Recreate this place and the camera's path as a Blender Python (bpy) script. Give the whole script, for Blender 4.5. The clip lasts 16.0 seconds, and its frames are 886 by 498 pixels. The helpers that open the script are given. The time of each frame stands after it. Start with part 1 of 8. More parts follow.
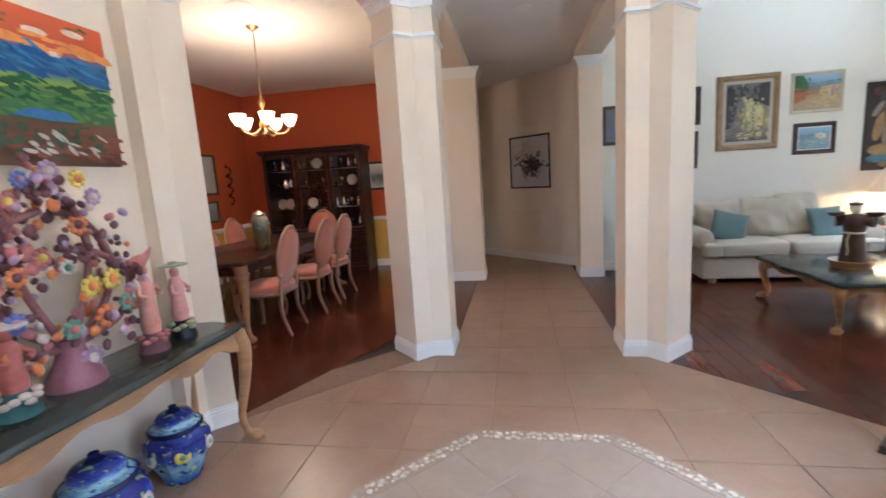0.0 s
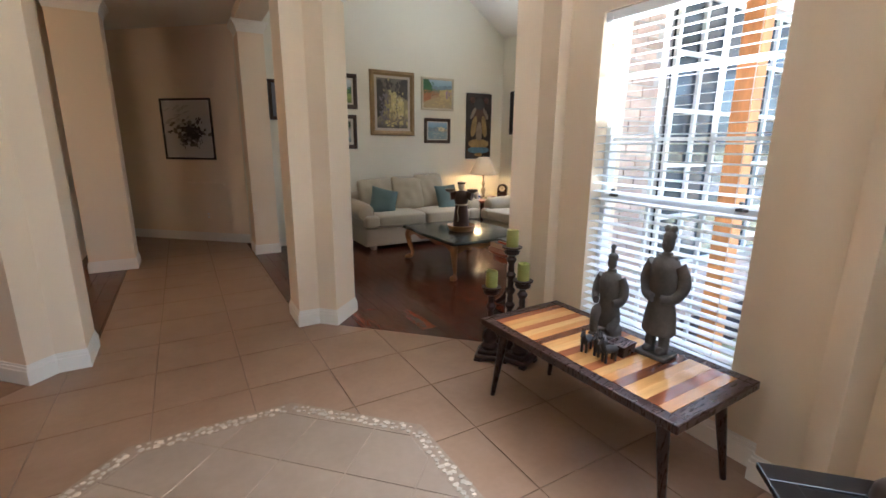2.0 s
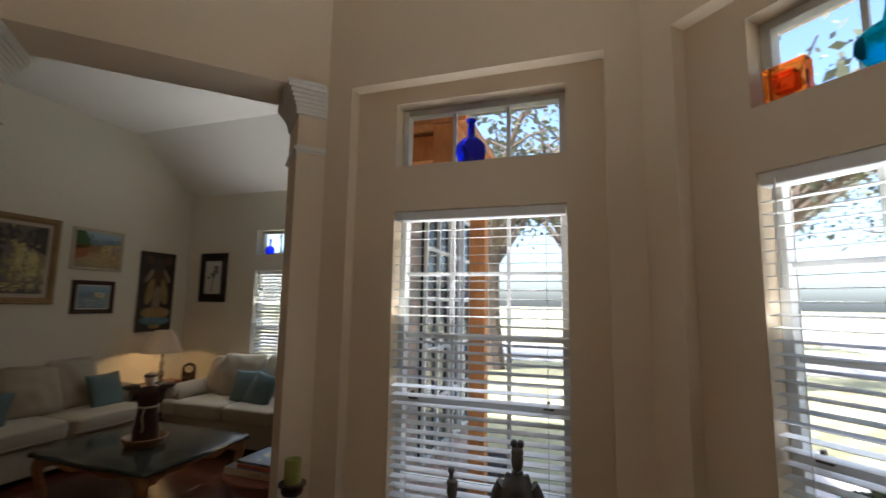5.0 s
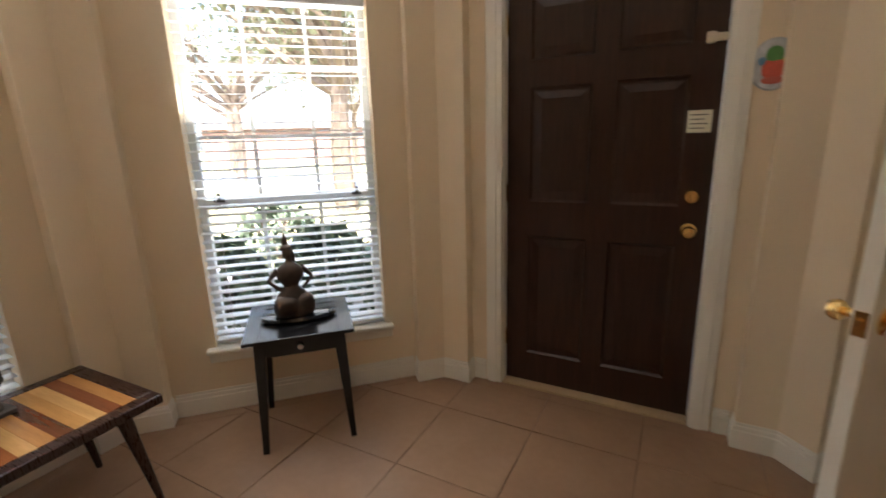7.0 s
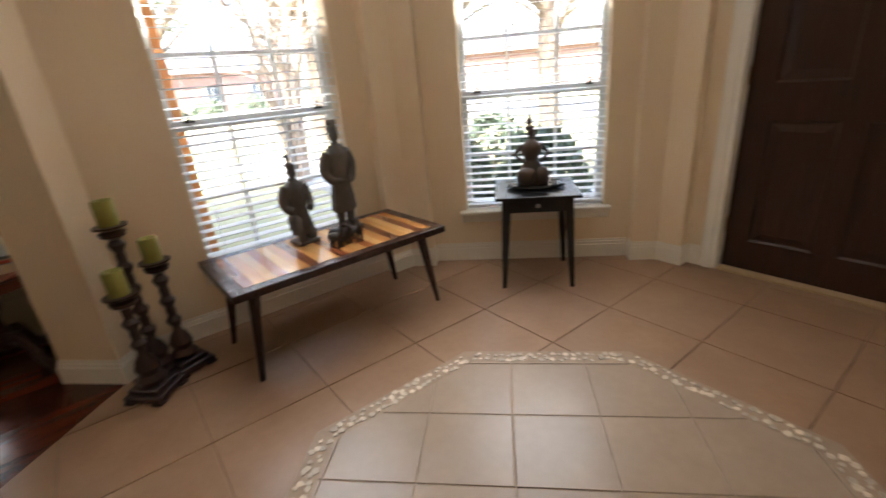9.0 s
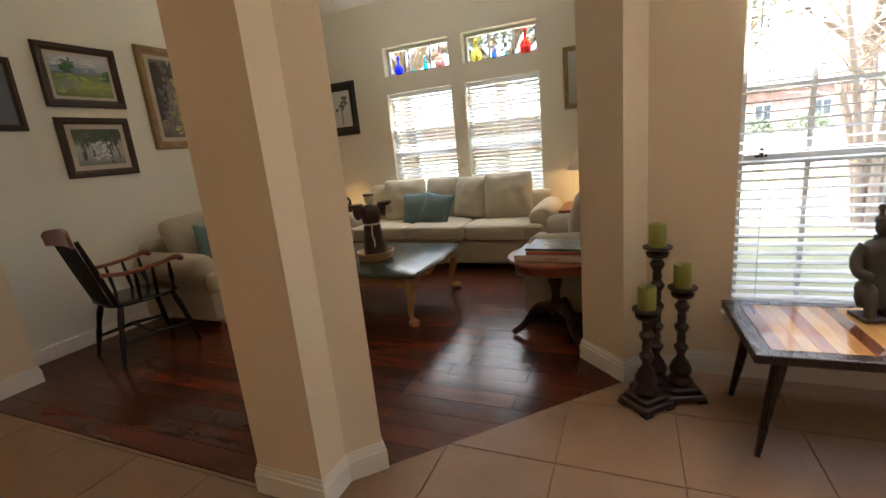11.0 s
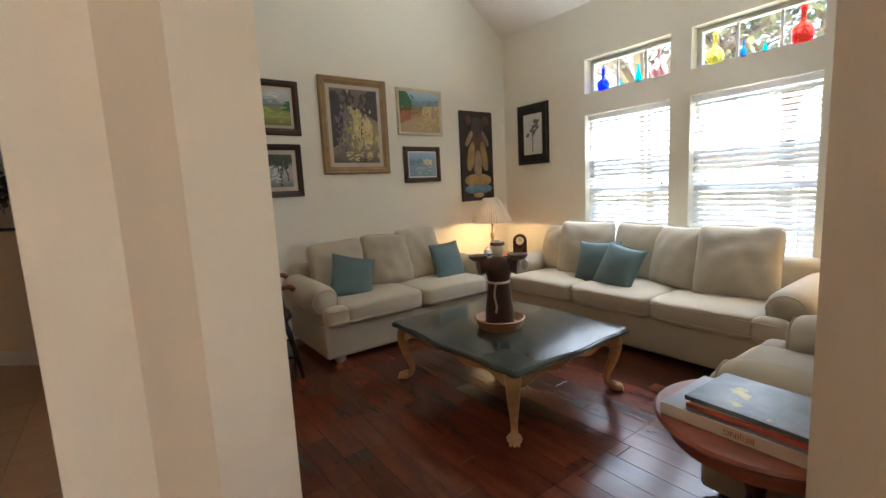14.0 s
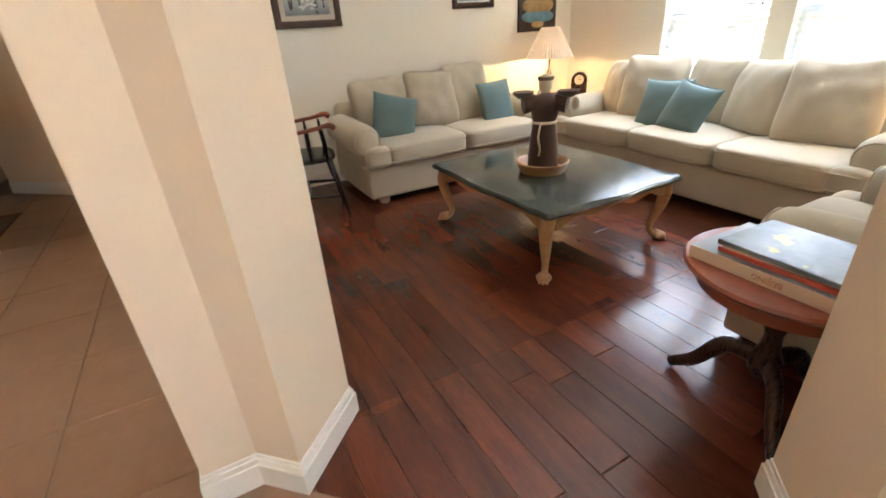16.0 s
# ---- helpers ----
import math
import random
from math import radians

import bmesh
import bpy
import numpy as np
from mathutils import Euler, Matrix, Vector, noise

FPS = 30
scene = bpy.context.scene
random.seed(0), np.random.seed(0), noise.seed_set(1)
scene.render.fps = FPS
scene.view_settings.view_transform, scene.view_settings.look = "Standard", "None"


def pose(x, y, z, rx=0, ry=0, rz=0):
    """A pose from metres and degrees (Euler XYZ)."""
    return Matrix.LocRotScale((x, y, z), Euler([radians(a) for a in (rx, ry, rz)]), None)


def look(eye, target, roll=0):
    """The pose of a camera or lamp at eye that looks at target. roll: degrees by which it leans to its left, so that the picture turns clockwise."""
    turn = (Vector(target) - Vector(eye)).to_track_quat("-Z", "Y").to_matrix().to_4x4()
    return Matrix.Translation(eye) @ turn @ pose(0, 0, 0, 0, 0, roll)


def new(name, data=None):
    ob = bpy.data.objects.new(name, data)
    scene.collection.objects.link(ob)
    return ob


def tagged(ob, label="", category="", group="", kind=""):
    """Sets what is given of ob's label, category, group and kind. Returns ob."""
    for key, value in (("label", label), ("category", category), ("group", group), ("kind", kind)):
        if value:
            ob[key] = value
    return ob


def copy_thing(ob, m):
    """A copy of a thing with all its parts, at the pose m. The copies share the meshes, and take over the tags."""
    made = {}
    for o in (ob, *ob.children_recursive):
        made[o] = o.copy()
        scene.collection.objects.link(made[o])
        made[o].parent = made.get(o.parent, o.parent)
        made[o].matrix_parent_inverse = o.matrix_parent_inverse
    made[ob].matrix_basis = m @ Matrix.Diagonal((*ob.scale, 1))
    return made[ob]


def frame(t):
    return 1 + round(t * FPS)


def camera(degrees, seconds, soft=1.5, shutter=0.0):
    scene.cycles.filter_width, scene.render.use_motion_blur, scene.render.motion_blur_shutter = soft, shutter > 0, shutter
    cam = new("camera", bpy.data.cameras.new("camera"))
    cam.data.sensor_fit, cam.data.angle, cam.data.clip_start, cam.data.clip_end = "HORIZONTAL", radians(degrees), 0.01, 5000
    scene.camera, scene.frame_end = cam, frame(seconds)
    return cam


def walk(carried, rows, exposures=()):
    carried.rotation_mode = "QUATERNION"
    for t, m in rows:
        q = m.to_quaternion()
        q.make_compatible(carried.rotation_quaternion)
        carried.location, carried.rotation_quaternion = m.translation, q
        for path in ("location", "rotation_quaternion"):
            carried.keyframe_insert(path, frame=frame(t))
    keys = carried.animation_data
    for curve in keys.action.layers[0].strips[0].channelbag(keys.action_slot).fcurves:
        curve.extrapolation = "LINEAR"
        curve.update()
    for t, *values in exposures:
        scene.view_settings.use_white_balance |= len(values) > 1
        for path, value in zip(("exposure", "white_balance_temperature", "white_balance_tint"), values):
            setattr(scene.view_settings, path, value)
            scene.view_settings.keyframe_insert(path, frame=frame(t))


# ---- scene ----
from collections import defaultdict

# camera: seconds, x, y, z, yaw, pitch, roll
cam = camera(90.04, 16.0, soft=1.5, shutter=0.3)
ROWS = [
    (0.0, -0.019, -0.014, 1.347, 9.2, -8.95, 3.58),
    (0.2, -0.042, -0.008, 1.334, 4.72, -9.87, 2.46),
    (0.5, -0.008, 0.004, 1.325, -1.61, -10.86, 1.56),
    (1.0, 0.043, -0.005, 1.316, -12.32, -12.35, 0.6),
    (1.5, 0.065, -0.009, 1.317, -22.96, -13.31, -0.06),
    (2.0, 0.072, -0.035, 1.342, -30.14, -13.19, -0.44),
    (2.2, 0.081, -0.047, 1.337, -31.4, -12.5, -0.44),
    (2.5, 0.028, -0.071, 1.394, -32.82, -11.41, -1.04),
    (3.0, 0.006, 0.007, 1.456, -33.17, -6.38, -0.36),
    (3.2, -0.046, 0.035, 1.557, -33.91, -3.66, -0.36),
    (5.5, -0.003, 0.985, 1.548, -87.75, 4.44, 1.40),
    (6.0, -0.016, 1.184, 1.515, -108.56, -1.77, 1.76),
    (6.5, -0.054, 1.421, 1.381, -135.85, -6.22, 1.32),
    (7.0, -0.243, 1.488, 1.328, -152.32, -13.57, 1.62),
    (7.5, -0.318, 1.691, 1.297, -158.38, -16.42, 1.51),
    (8.0, -0.301, 1.915, 1.235, -160.71, -19.47, 1.73),
    (8.2, -0.343, 1.955, 1.22, -156.88, -19.82, 2.7),
    (8.5, -0.314, 2.034, 1.199, -149.76, -20.32, 4.23),
    (9.0, -0.394, 2.029, 1.179, -128.38, -21.18, 4.62),
    (9.5, -0.465, 2.116, 1.195, -106.05, -21.15, 3.61),
    (10.0, -0.518, 2.191, 1.26, -84.82, -20.02, 4.6),
    (12.3, 0.155, 2.095, 1.256, -54.44, -8.26, 2.03),
    (12.5, 0.238, 2.082, 1.253, -50.42, -7.97, 1.1),
    (13.0, 0.482, 2.057, 1.246, -44.83, -8.18, 1.47),
    (13.5, 0.709, 2.137, 1.247, -42.44, -8.13, 2.28),
    (14.0, 0.866, 2.137, 1.282, -36.4, -7.63, 2.87),
    (14.5, 1.037, 2.098, 1.285, -35.22, -9.3, 2.35),
    (15.0, 1.07, 2.082, 1.264, -33.52, -13.73, 3.17),
    (15.5, 1.048, 2.103, 1.246, -31.96, -20.6, 4.12),
    (16.0, 0.968, 2.109, 1.212, -29.13, -26.4, 3.43),
]
EXPOSURES = [(0.0, 4.4, 4450, 9), (1.0, 4.08, 4500, 9), (1.5, 3.8, 4750, 9), (3.0, 3.15, 5650, 10), (5.5, 1.55, 5650, 10), (6.0, 1.95, 5750, 10), (6.5, 2.4, 5900, 10), (7.5, 3.15, 6000, 10), (9.0, 3.15, 6000, 10), (10.0, 3.15, 6100, 10), (12.5, 3.3, 6050, 10), (13.5, 3.6, 5400, 10), (14.5, 3.6, 5400, 9), (15.0, 3.9, 5500, 9), (15.5, 4.15, 5700, 9), (16.0, 4.5, 5450, 10)]
walk(cam, [(t, pose(x, y, z, 90 + pitch, roll, yaw)) for t, x, y, z, yaw, pitch, roll in ROWS], EXPOSURES)

# ---- light ----
world = bpy.data.worlds.new("sky")
scene.world = world
world.use_nodes = True
wn = world.node_tree
sky = wn.nodes.new("ShaderNodeTexSky")
sky.sky_type, sky.sun_disc = "NISHITA", False
sky.sun_elevation, sky.sun_rotation = radians(54), radians(-31)
sky.dust_density, sky.air_density = 3.0, 1.0
wn.links.new(sky.outputs["Color"], wn.nodes["Background"].inputs["Color"])
wn.nodes["Background"].inputs["Strength"].default_value = 0.15


def lamp(name, kind, m, power, colour, **settings):
    data = bpy.data.lights.new(name, kind)
    data.energy, data.color = power, colour
    if kind == "AREA":
        data.shape = "RECTANGLE"
        data.size, data.size_y = settings["size"], settings["size_y"]
        data.spread = radians(settings.get("spread", 180))
    elif kind == "SUN":
        data.angle = radians(settings.get("angle", 0.5))
    else:
        data.shadow_soft_size = settings.get("radius", 0.04)
    ob = new(name, data)
    ob.matrix_world = m
    return ob


lamp("sun", "SUN", look((0, 0, 0), (0.30, -0.50, -0.80)), 4.0, (1.0, 0.94, 0.85), angle=2.0)

# ---- materials ----


def material(name, colour, rough=0.6, metal=0.0, vary=0.12, scale=4.0, bump=0.1, fine=60.0, stretch=(1, 1, 1), island=0.0, per_object=0.0,
             coat=0.0, emit=None, power=0.0, trans=0.0, ior=1.45, alpha=1.0, spec=0.5, colour2=None, sheen=0.0):
    """A noise-varied surface: a colour that drifts at two scales, with fine relief."""
    m = bpy.data.materials.new(name)
    m.use_nodes = True
    n, l = m.node_tree.nodes, m.node_tree.links
    b = n["Principled BSDF"]
    co = n.new("ShaderNodeTexCoord")
    mp = n.new("ShaderNodeMapping")
    mp.inputs["Scale"].default_value = stretch
    l.new(co.outputs["Object"], mp.inputs["Vector"])
    big = n.new("ShaderNodeTexNoise")
    big.inputs["Scale"].default_value, big.inputs["Detail"].default_value = scale, 5
    small = n.new("ShaderNodeTexNoise")
    small.inputs["Scale"].default_value, small.inputs["Detail"].default_value = fine, 4
    for tex in (big, small):
        l.new(mp.outputs["Vector"], tex.inputs["Vector"])
    add = n.new("ShaderNodeMath")
    add.operation = "MULTIPLY_ADD"
    add.inputs[1].default_value = 0.35
    l.new(small.outputs["Fac"], add.inputs[0])
    scaled = n.new("ShaderNodeMath")
    scaled.operation = "MULTIPLY"
    scaled.inputs[1].default_value = 0.65
    l.new(big.outputs["Fac"], scaled.inputs[0])
    l.new(scaled.outputs[0], add.inputs[2])
    ramp = n.new("ShaderNodeMapRange")
    ramp.inputs["From Min"].default_value, ramp.inputs["From Max"].default_value = 0.3, 0.7
    l.new(add.outputs[0], ramp.inputs["Value"])
    mix = n.new("ShaderNodeMix")
    mix.data_type = "RGBA"
    lo = [c * (1 - vary) for c in colour]
    hi = [min(1.0, c * (1 + vary)) for c in colour] if colour2 is None else colour2
    mix.inputs["A"].default_value, mix.inputs["B"].default_value = (*lo, 1), (*hi, 1)
    l.new(ramp.outputs["Result"], mix.inputs["Factor"])
    out = mix.outputs["Result"]
    if island or per_object:
        src = n.new("ShaderNodeNewGeometry").outputs["Random Per Island"] if island else n.new("ShaderNodeObjectInfo").outputs["Random"]
        hsv = n.new("ShaderNodeHueSaturation")
        rng = n.new("ShaderNodeMapRange")
        k = island or per_object
        rng.inputs["To Min"].default_value, rng.inputs["To Max"].default_value = 1 - k, 1 + k
        l.new(src, rng.inputs["Value"])
        l.new(rng.outputs["Result"], hsv.inputs["Value"])
        l.new(out, hsv.inputs["Color"])
        out = hsv.outputs["Color"]
    l.new(out, b.inputs["Base Color"])
    rr = n.new("ShaderNodeMapRange")
    rr.inputs["To Min"].default_value, rr.inputs["To Max"].default_value = max(0.02, rough * 0.85), min(1, rough * 1.15)
    l.new(small.outputs["Fac"], rr.inputs["Value"])
    l.new(rr.outputs["Result"], b.inputs["Roughness"])
    if bump:
        bp = n.new("ShaderNodeBump")
        bp.inputs["Strength"].default_value, bp.inputs["Distance"].default_value = bump, 0.004
        l.new(add.outputs[0], bp.inputs["Height"])
        l.new(bp.outputs["Normal"], b.inputs["Normal"])
    b.inputs["Metallic"].default_value = metal
    b.inputs["Coat Weight"].default_value = coat
    b.inputs["Coat Roughness"].default_value = 0.08
    b.inputs["Transmission Weight"].default_value = trans
    b.inputs["IOR"].default_value = ior
    b.inputs["Alpha"].default_value = alpha
    b.inputs["Specular IOR Level"].default_value = spec
    b.inputs["Sheen Weight"].default_value = sheen
    if emit:
        b.inputs["Emission Color"].default_value = (*emit, 1)
        b.inputs["Emission Strength"].default_value = power
    return m


M = {}
M["wall"] = material("cream_wall_paint", (0.775, 0.64, 0.465), 0.75, vary=0.02, scale=1.2, bump=0.12, fine=140)
M["wall_living"] = material("pale_cream_wall_paint", (0.77, 0.73, 0.61), 0.75, vary=0.02, scale=1.2, bump=0.12, fine=140)
M["wall_red"] = material("burnt_orange_wall_paint", (0.46, 0.085, 0.014), 0.7, vary=0.06, scale=1.5, bump=0.1, fine=120)
M["wall_yellow"] = material("mustard_wall_paint", (0.62, 0.38, 0.055), 0.7, vary=0.05, scale=1.5, bump=0.1, fine=120)
M["ceiling"] = material("white_ceiling_paint", (0.78, 0.74, 0.66), 0.9, vary=0.02, scale=2, bump=0.35, fine=90)
M["trim"] = material("white_trim_paint", (0.80, 0.76, 0.68), 0.45, vary=0.02, scale=3, bump=0.03)
M["tile"] = material("beige_floor_tile", (0.245, 0.143, 0.080), 0.30, vary=0.0, scale=5, fine=28, bump=0.0, per_object=0.03, colour2=(0.305, 0.188, 0.114))
M["tile_light"] = material("pale_inlay_tile", (0.30, 0.218, 0.152), 0.30, vary=0.05, scale=5, fine=28, bump=0.03, per_object=0.04, colour2=(0.345, 0.256, 0.184))
M["grout"] = material("tan_grout", (0.205, 0.127, 0.078), 0.9, vary=0.15, scale=20, bump=0.2)
M["pebble"] = material("tumbled_marble_chip", (0.50, 0.41, 0.31), 0.42, vary=0.3, scale=25, bump=0.2, island=0.28)
M["border"] = material("border_mortar", (0.32, 0.235, 0.165), 0.8, vary=0.15, scale=20)
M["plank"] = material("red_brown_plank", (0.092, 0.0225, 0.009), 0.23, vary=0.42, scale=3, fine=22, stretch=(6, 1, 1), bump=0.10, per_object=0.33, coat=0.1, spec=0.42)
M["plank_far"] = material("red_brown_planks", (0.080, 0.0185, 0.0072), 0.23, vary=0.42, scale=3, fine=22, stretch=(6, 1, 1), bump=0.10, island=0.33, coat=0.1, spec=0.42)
M["plank_gap"] = material("dark_plank_gap", (0.02, 0.008, 0.005), 0.7)
M["laminate"] = material("orange_laminate_floor", (0.20, 0.075, 0.034), 0.25, vary=0.3, scale=3, fine=24, stretch=(14, 1, 1), bump=0.05, island=0.2)
M["door_dark"] = material("espresso_door_wood", (0.034, 0.0135, 0.008), 0.32, vary=0.4, scale=4, fine=30, stretch=(12, 12, 1), bump=0.12)
M["brass"] = material("polished_brass", (0.85, 0.60, 0.25), 0.18, metal=1.0, vary=0.05)
M["blind"] = material("white_blind_vinyl", (0.80, 0.80, 0.78), 0.5, vary=0.02, bump=0.02)
M["frame_white"] = material("white_window_frame", (0.78, 0.78, 0.76), 0.45, vary=0.02, bump=0.02)
M["frame_dark_metal"] = material("dark_latch_metal", (0.10, 0.09, 0.08), 0.4, metal=0.8)
M["glass"] = material("clear_glass", (1, 1, 1), 0.02, vary=0, bump=0, trans=1.0, ior=1.02)

# ---- building tools ----


def quad_box(bm, x0, x1, y0, y1, z0, z1, m=None):
    ends = [Vector((x, y, z)) for z in (z0, z1) for y in (y0, y1) for x in (x0, x1)]
    v = [bm.verts.new(m @ p if m else p) for p in ends]
    for f in ((0, 2, 3, 1), (4, 5, 7, 6), (0, 1, 5, 4), (1, 3, 7, 5), (3, 2, 6, 7), (2, 0, 4, 6)):
        bm.faces.new([v[i] for i in f])
    return v


def soft_box(bm, x0, x1, y0, y1, z0, z1, r=0.01, m=None, seg=2):
    t = bmesh.new()
    quad_box(t, x0, x1, y0, y1, z0, z1)
    bmesh.ops.bevel(t, geom=t.edges[:], offset=min(r, 0.45 * min(x1 - x0, y1 - y0, z1 - z0)), segments=seg, profile=0.5, affect="EDGES")
    merge(bm, t, m)


def merge(bm, other, m=None):
    other.verts.index_update()
    made = [bm.verts.new(m @ v.co if m else v.co) for v in other.verts]
    for f in other.faces:
        try:
            bm.faces.new([made[v.index] for v in f.verts])
        except ValueError:
            pass
    other.free()


def prism(bm, poly, z0, z1, m=None):
    lo = [bm.verts.new((m @ Vector((x, y, z0))) if m else (x, y, z0)) for x, y in poly]
    hi = [bm.verts.new((m @ Vector((x, y, z1))) if m else (x, y, z1)) for x, y in poly]
    n = len(poly)
    bm.faces.new(lo[::-1])
    bm.faces.new(hi)
    for i in range(n):
        bm.faces.new((lo[i], lo[(i + 1) % n], hi[(i + 1) % n], hi[i]))


def lathe(bm, profile, seg=20, m=None):
    rings = []
    for r, z in profile:
        if r < 1e-5:
            rings.append([bm.verts.new(m @ Vector((0, 0, z)) if m else (0, 0, z))])
        else:
            pts = [Vector((r * math.cos(2 * math.pi * i / seg), r * math.sin(2 * math.pi * i / seg), z)) for i in range(seg)]
            rings.append([bm.verts.new(m @ p if m else p) for p in pts])
    for a, b in zip(rings, rings[1:]):
        for i in range(seg):
            j = (i + 1) % seg
            if len(a) == 1 and len(b) == 1:
                continue
            if len(a) == 1:
                bm.faces.new((a[0], b[j], b[i]))
            elif len(b) == 1:
                bm.faces.new((a[i], a[j], b[0]))
            else:
                bm.faces.new((a[i], a[j], b[j], b[i]))
    if len(rings[0]) > 1:
        bm.faces.new(rings[0][::-1])
    if len(rings[-1]) > 1:
        bm.faces.new(rings[-1])


def tube(bm, points, radii, seg=10, m=None, flat=1.0):
    """A round bar through the points; radii one for all or one each; flat squeezes it sideways."""
    pts = [Vector(p) for p in points]
    if not hasattr(radii, "__len__"):
        radii = [radii] * len(pts)
    rings = []
    side = None
    for i, p in enumerate(pts):
        d = (pts[min(i + 1, len(pts) - 1)] - pts[max(i - 1, 0)]).normalized()
        if side is None:
            side = d.orthogonal().normalized()
            if abs(d.z) < 0.99:
                side = d.cross(Vector((0, 0, 1))).normalized()
        side = (side - d * side.dot(d)).normalized()
        up = side.cross(d)
        ring = []
        for k in range(seg):
            a = 2 * math.pi * k / seg
            q = p + radii[i] * (math.cos(a) * side + flat * math.sin(a) * up)
            ring.append(bm.verts.new(m @ q if m else q))
        rings.append(ring)
    for a, b in zip(rings, rings[1:]):
        for i in range(seg):
            bm.faces.new((a[i], a[(i + 1) % seg], b[(i + 1) % seg], b[i]))
    bm.faces.new(rings[0][::-1])
    bm.faces.new(rings[-1])


def curve_points(keys, n=8):
    """A smooth line through the keys (Catmull-Rom)."""
    k = [Vector(p) for p in keys]
    k = [2 * k[0] - k[1]] + k + [2 * k[-1] - k[-2]]
    out = []
    for i in range(1, len(k) - 2):
        for s in range(n):
            t = s / n
            a, b, c, d = k[i - 1:i + 3]
            out.append(0.5 * ((2 * b) + (c - a) * t + (2 * a - 5 * b + 4 * c - d) * t * t + (3 * b - a - 3 * c + d) * t ** 3))
    return out + [k[-2]]


def blob(bm, sx, sy, sz, e=0.5, m=None, nu=20, nv=12, crown=0.0, seed=0.0):
    """A superellipsoid cushion; e below 1 squares it; crown puffs the middle."""
    def sp(v, p):
        return math.copysign(abs(v) ** p, v)
    grid = []
    for j in range(1, nv):
        ph = math.pi * (j / nv - 0.5)
        row = []
        for i in range(nu):
            th = 2 * math.pi * i / nu
            p = Vector((sx * sp(math.cos(ph), e) * sp(math.cos(th), e), sy * sp(math.cos(ph), e) * sp(math.sin(th), e), sz * sp(math.sin(ph), e)))
            if crown:
                p.z *= 1 + crown * (1 - min(1, (p.x / sx) ** 2)) * (1 - min(1, (p.y / sy) ** 2))
            if seed:
                p += 0.03 * min(sx, sy, 3 * sz) * noise.noise_vector(p * (1.2 / max(sx, sy)) * 2 + Vector((seed, 0, 0)))
            row.append(bm.verts.new(m @ p if m else p))
        grid.append(row)
    lo = bm.verts.new(m @ Vector((0, 0, -sz)) if m else (0, 0, -sz))
    hi = bm.verts.new(m @ Vector((0, 0, sz * (1 + crown))) if m else (0, 0, sz * (1 + crown)))
    for i in range(nu):
        j = (i + 1) % nu
        bm.faces.new((lo, grid[0][j], grid[0][i]))
        bm.faces.new((hi, grid[-1][i], grid[-1][j]))
        for a, b in zip(grid, grid[1:]):
            bm.faces.new((a[i], a[j], b[j], b[i]))


def finish(name, bm, mat, smooth=None):
    bmesh.ops.recalc_face_normals(bm, faces=bm.faces[:])
    me = bpy.data.meshes.new(name)
    bm.to_mesh(me)
    bm.free()
    me.materials.append(mat)
    if smooth is not None:
        me.shade_smooth()
        me.set_sharp_from_angle(angle=radians(smooth))
    return me


def part(name, bm, mat, parent=None, label="", smooth=None):
    ob = new(name, finish(name, bm, mat, smooth))
    if parent:
        ob.parent = parent
    return tagged(ob, label)


def thing(name, label, category, m=None, group="", kind=""):
    ob = new(name)
    ob.empty_display_size = 0.1
    if m:
        ob.matrix_world = m
    return tagged(ob, label, category, group, kind)


def structure(name, bm, mat, label="", smooth=None, category=""):
    ob = part(name, bm, mat, None, label, smooth)
    return tagged(ob, label, category, "", "structure")


def holed_wall(bm, x0, x1, y0, y1, z0, z1, holes, m=None):
    """A slab in the local xz plane with openings (x0, x1, z0, z1) right through it."""
    xs = sorted({x0, x1, *[h[0] for h in holes], *[h[1] for h in holes]})
    zs = sorted({z0, z1, *[h[2] for h in holes], *[h[3] for h in holes]})

    def solid(i, k):
        if not (0 <= i < len(xs) - 1 and 0 <= k < len(zs) - 1):
            return False
        x, z = (xs[i] + xs[i + 1]) / 2, (zs[k] + zs[k + 1]) / 2
        return not any(h[0] < x < h[1] and h[2] < z < h[3] for h in holes)

    def face(*p):
        bm.faces.new([bm.verts.new(m @ Vector(q) if m else q) for q in p])
    for i in range(len(xs) - 1):
        for k in range(len(zs) - 1):
            if not solid(i, k):
                continue
            a, b, c, d = xs[i], xs[i + 1], zs[k], zs[k + 1]
            face((a, y0, c), (b, y0, c), (b, y0, d), (a, y0, d))
            face((a, y1, c), (a, y1, d), (b, y1, d), (b, y1, c))
            if not solid(i - 1, k):
                face((a, y0, c), (a, y0, d), (a, y1, d), (a, y1, c))
            if not solid(i + 1, k):
                face((b, y0, c), (b, y1, c), (b, y1, d), (b, y0, d))
            if not solid(i, k - 1):
                face((a, y0, c), (a, y1, c), (b, y1, c), (b, y0, c))
            if not solid(i, k + 1):
                face((a, y0, d), (b, y0, d), (b, y1, d), (a, y1, d))
    bmesh.ops.remove_doubles(bm, verts=bm.verts[:], dist=1e-5)


# ---- the octagonal foyer ----
CX, CY, R, T, WING, RECESS = 0.085, 1.315, 1.89, 0.31, 0.148, 0.08
HALF = R * math.tan(radians(22.5))
HEADER, FOYER_TOP, HALL_TOP = 2.69, 3.55, 2.80


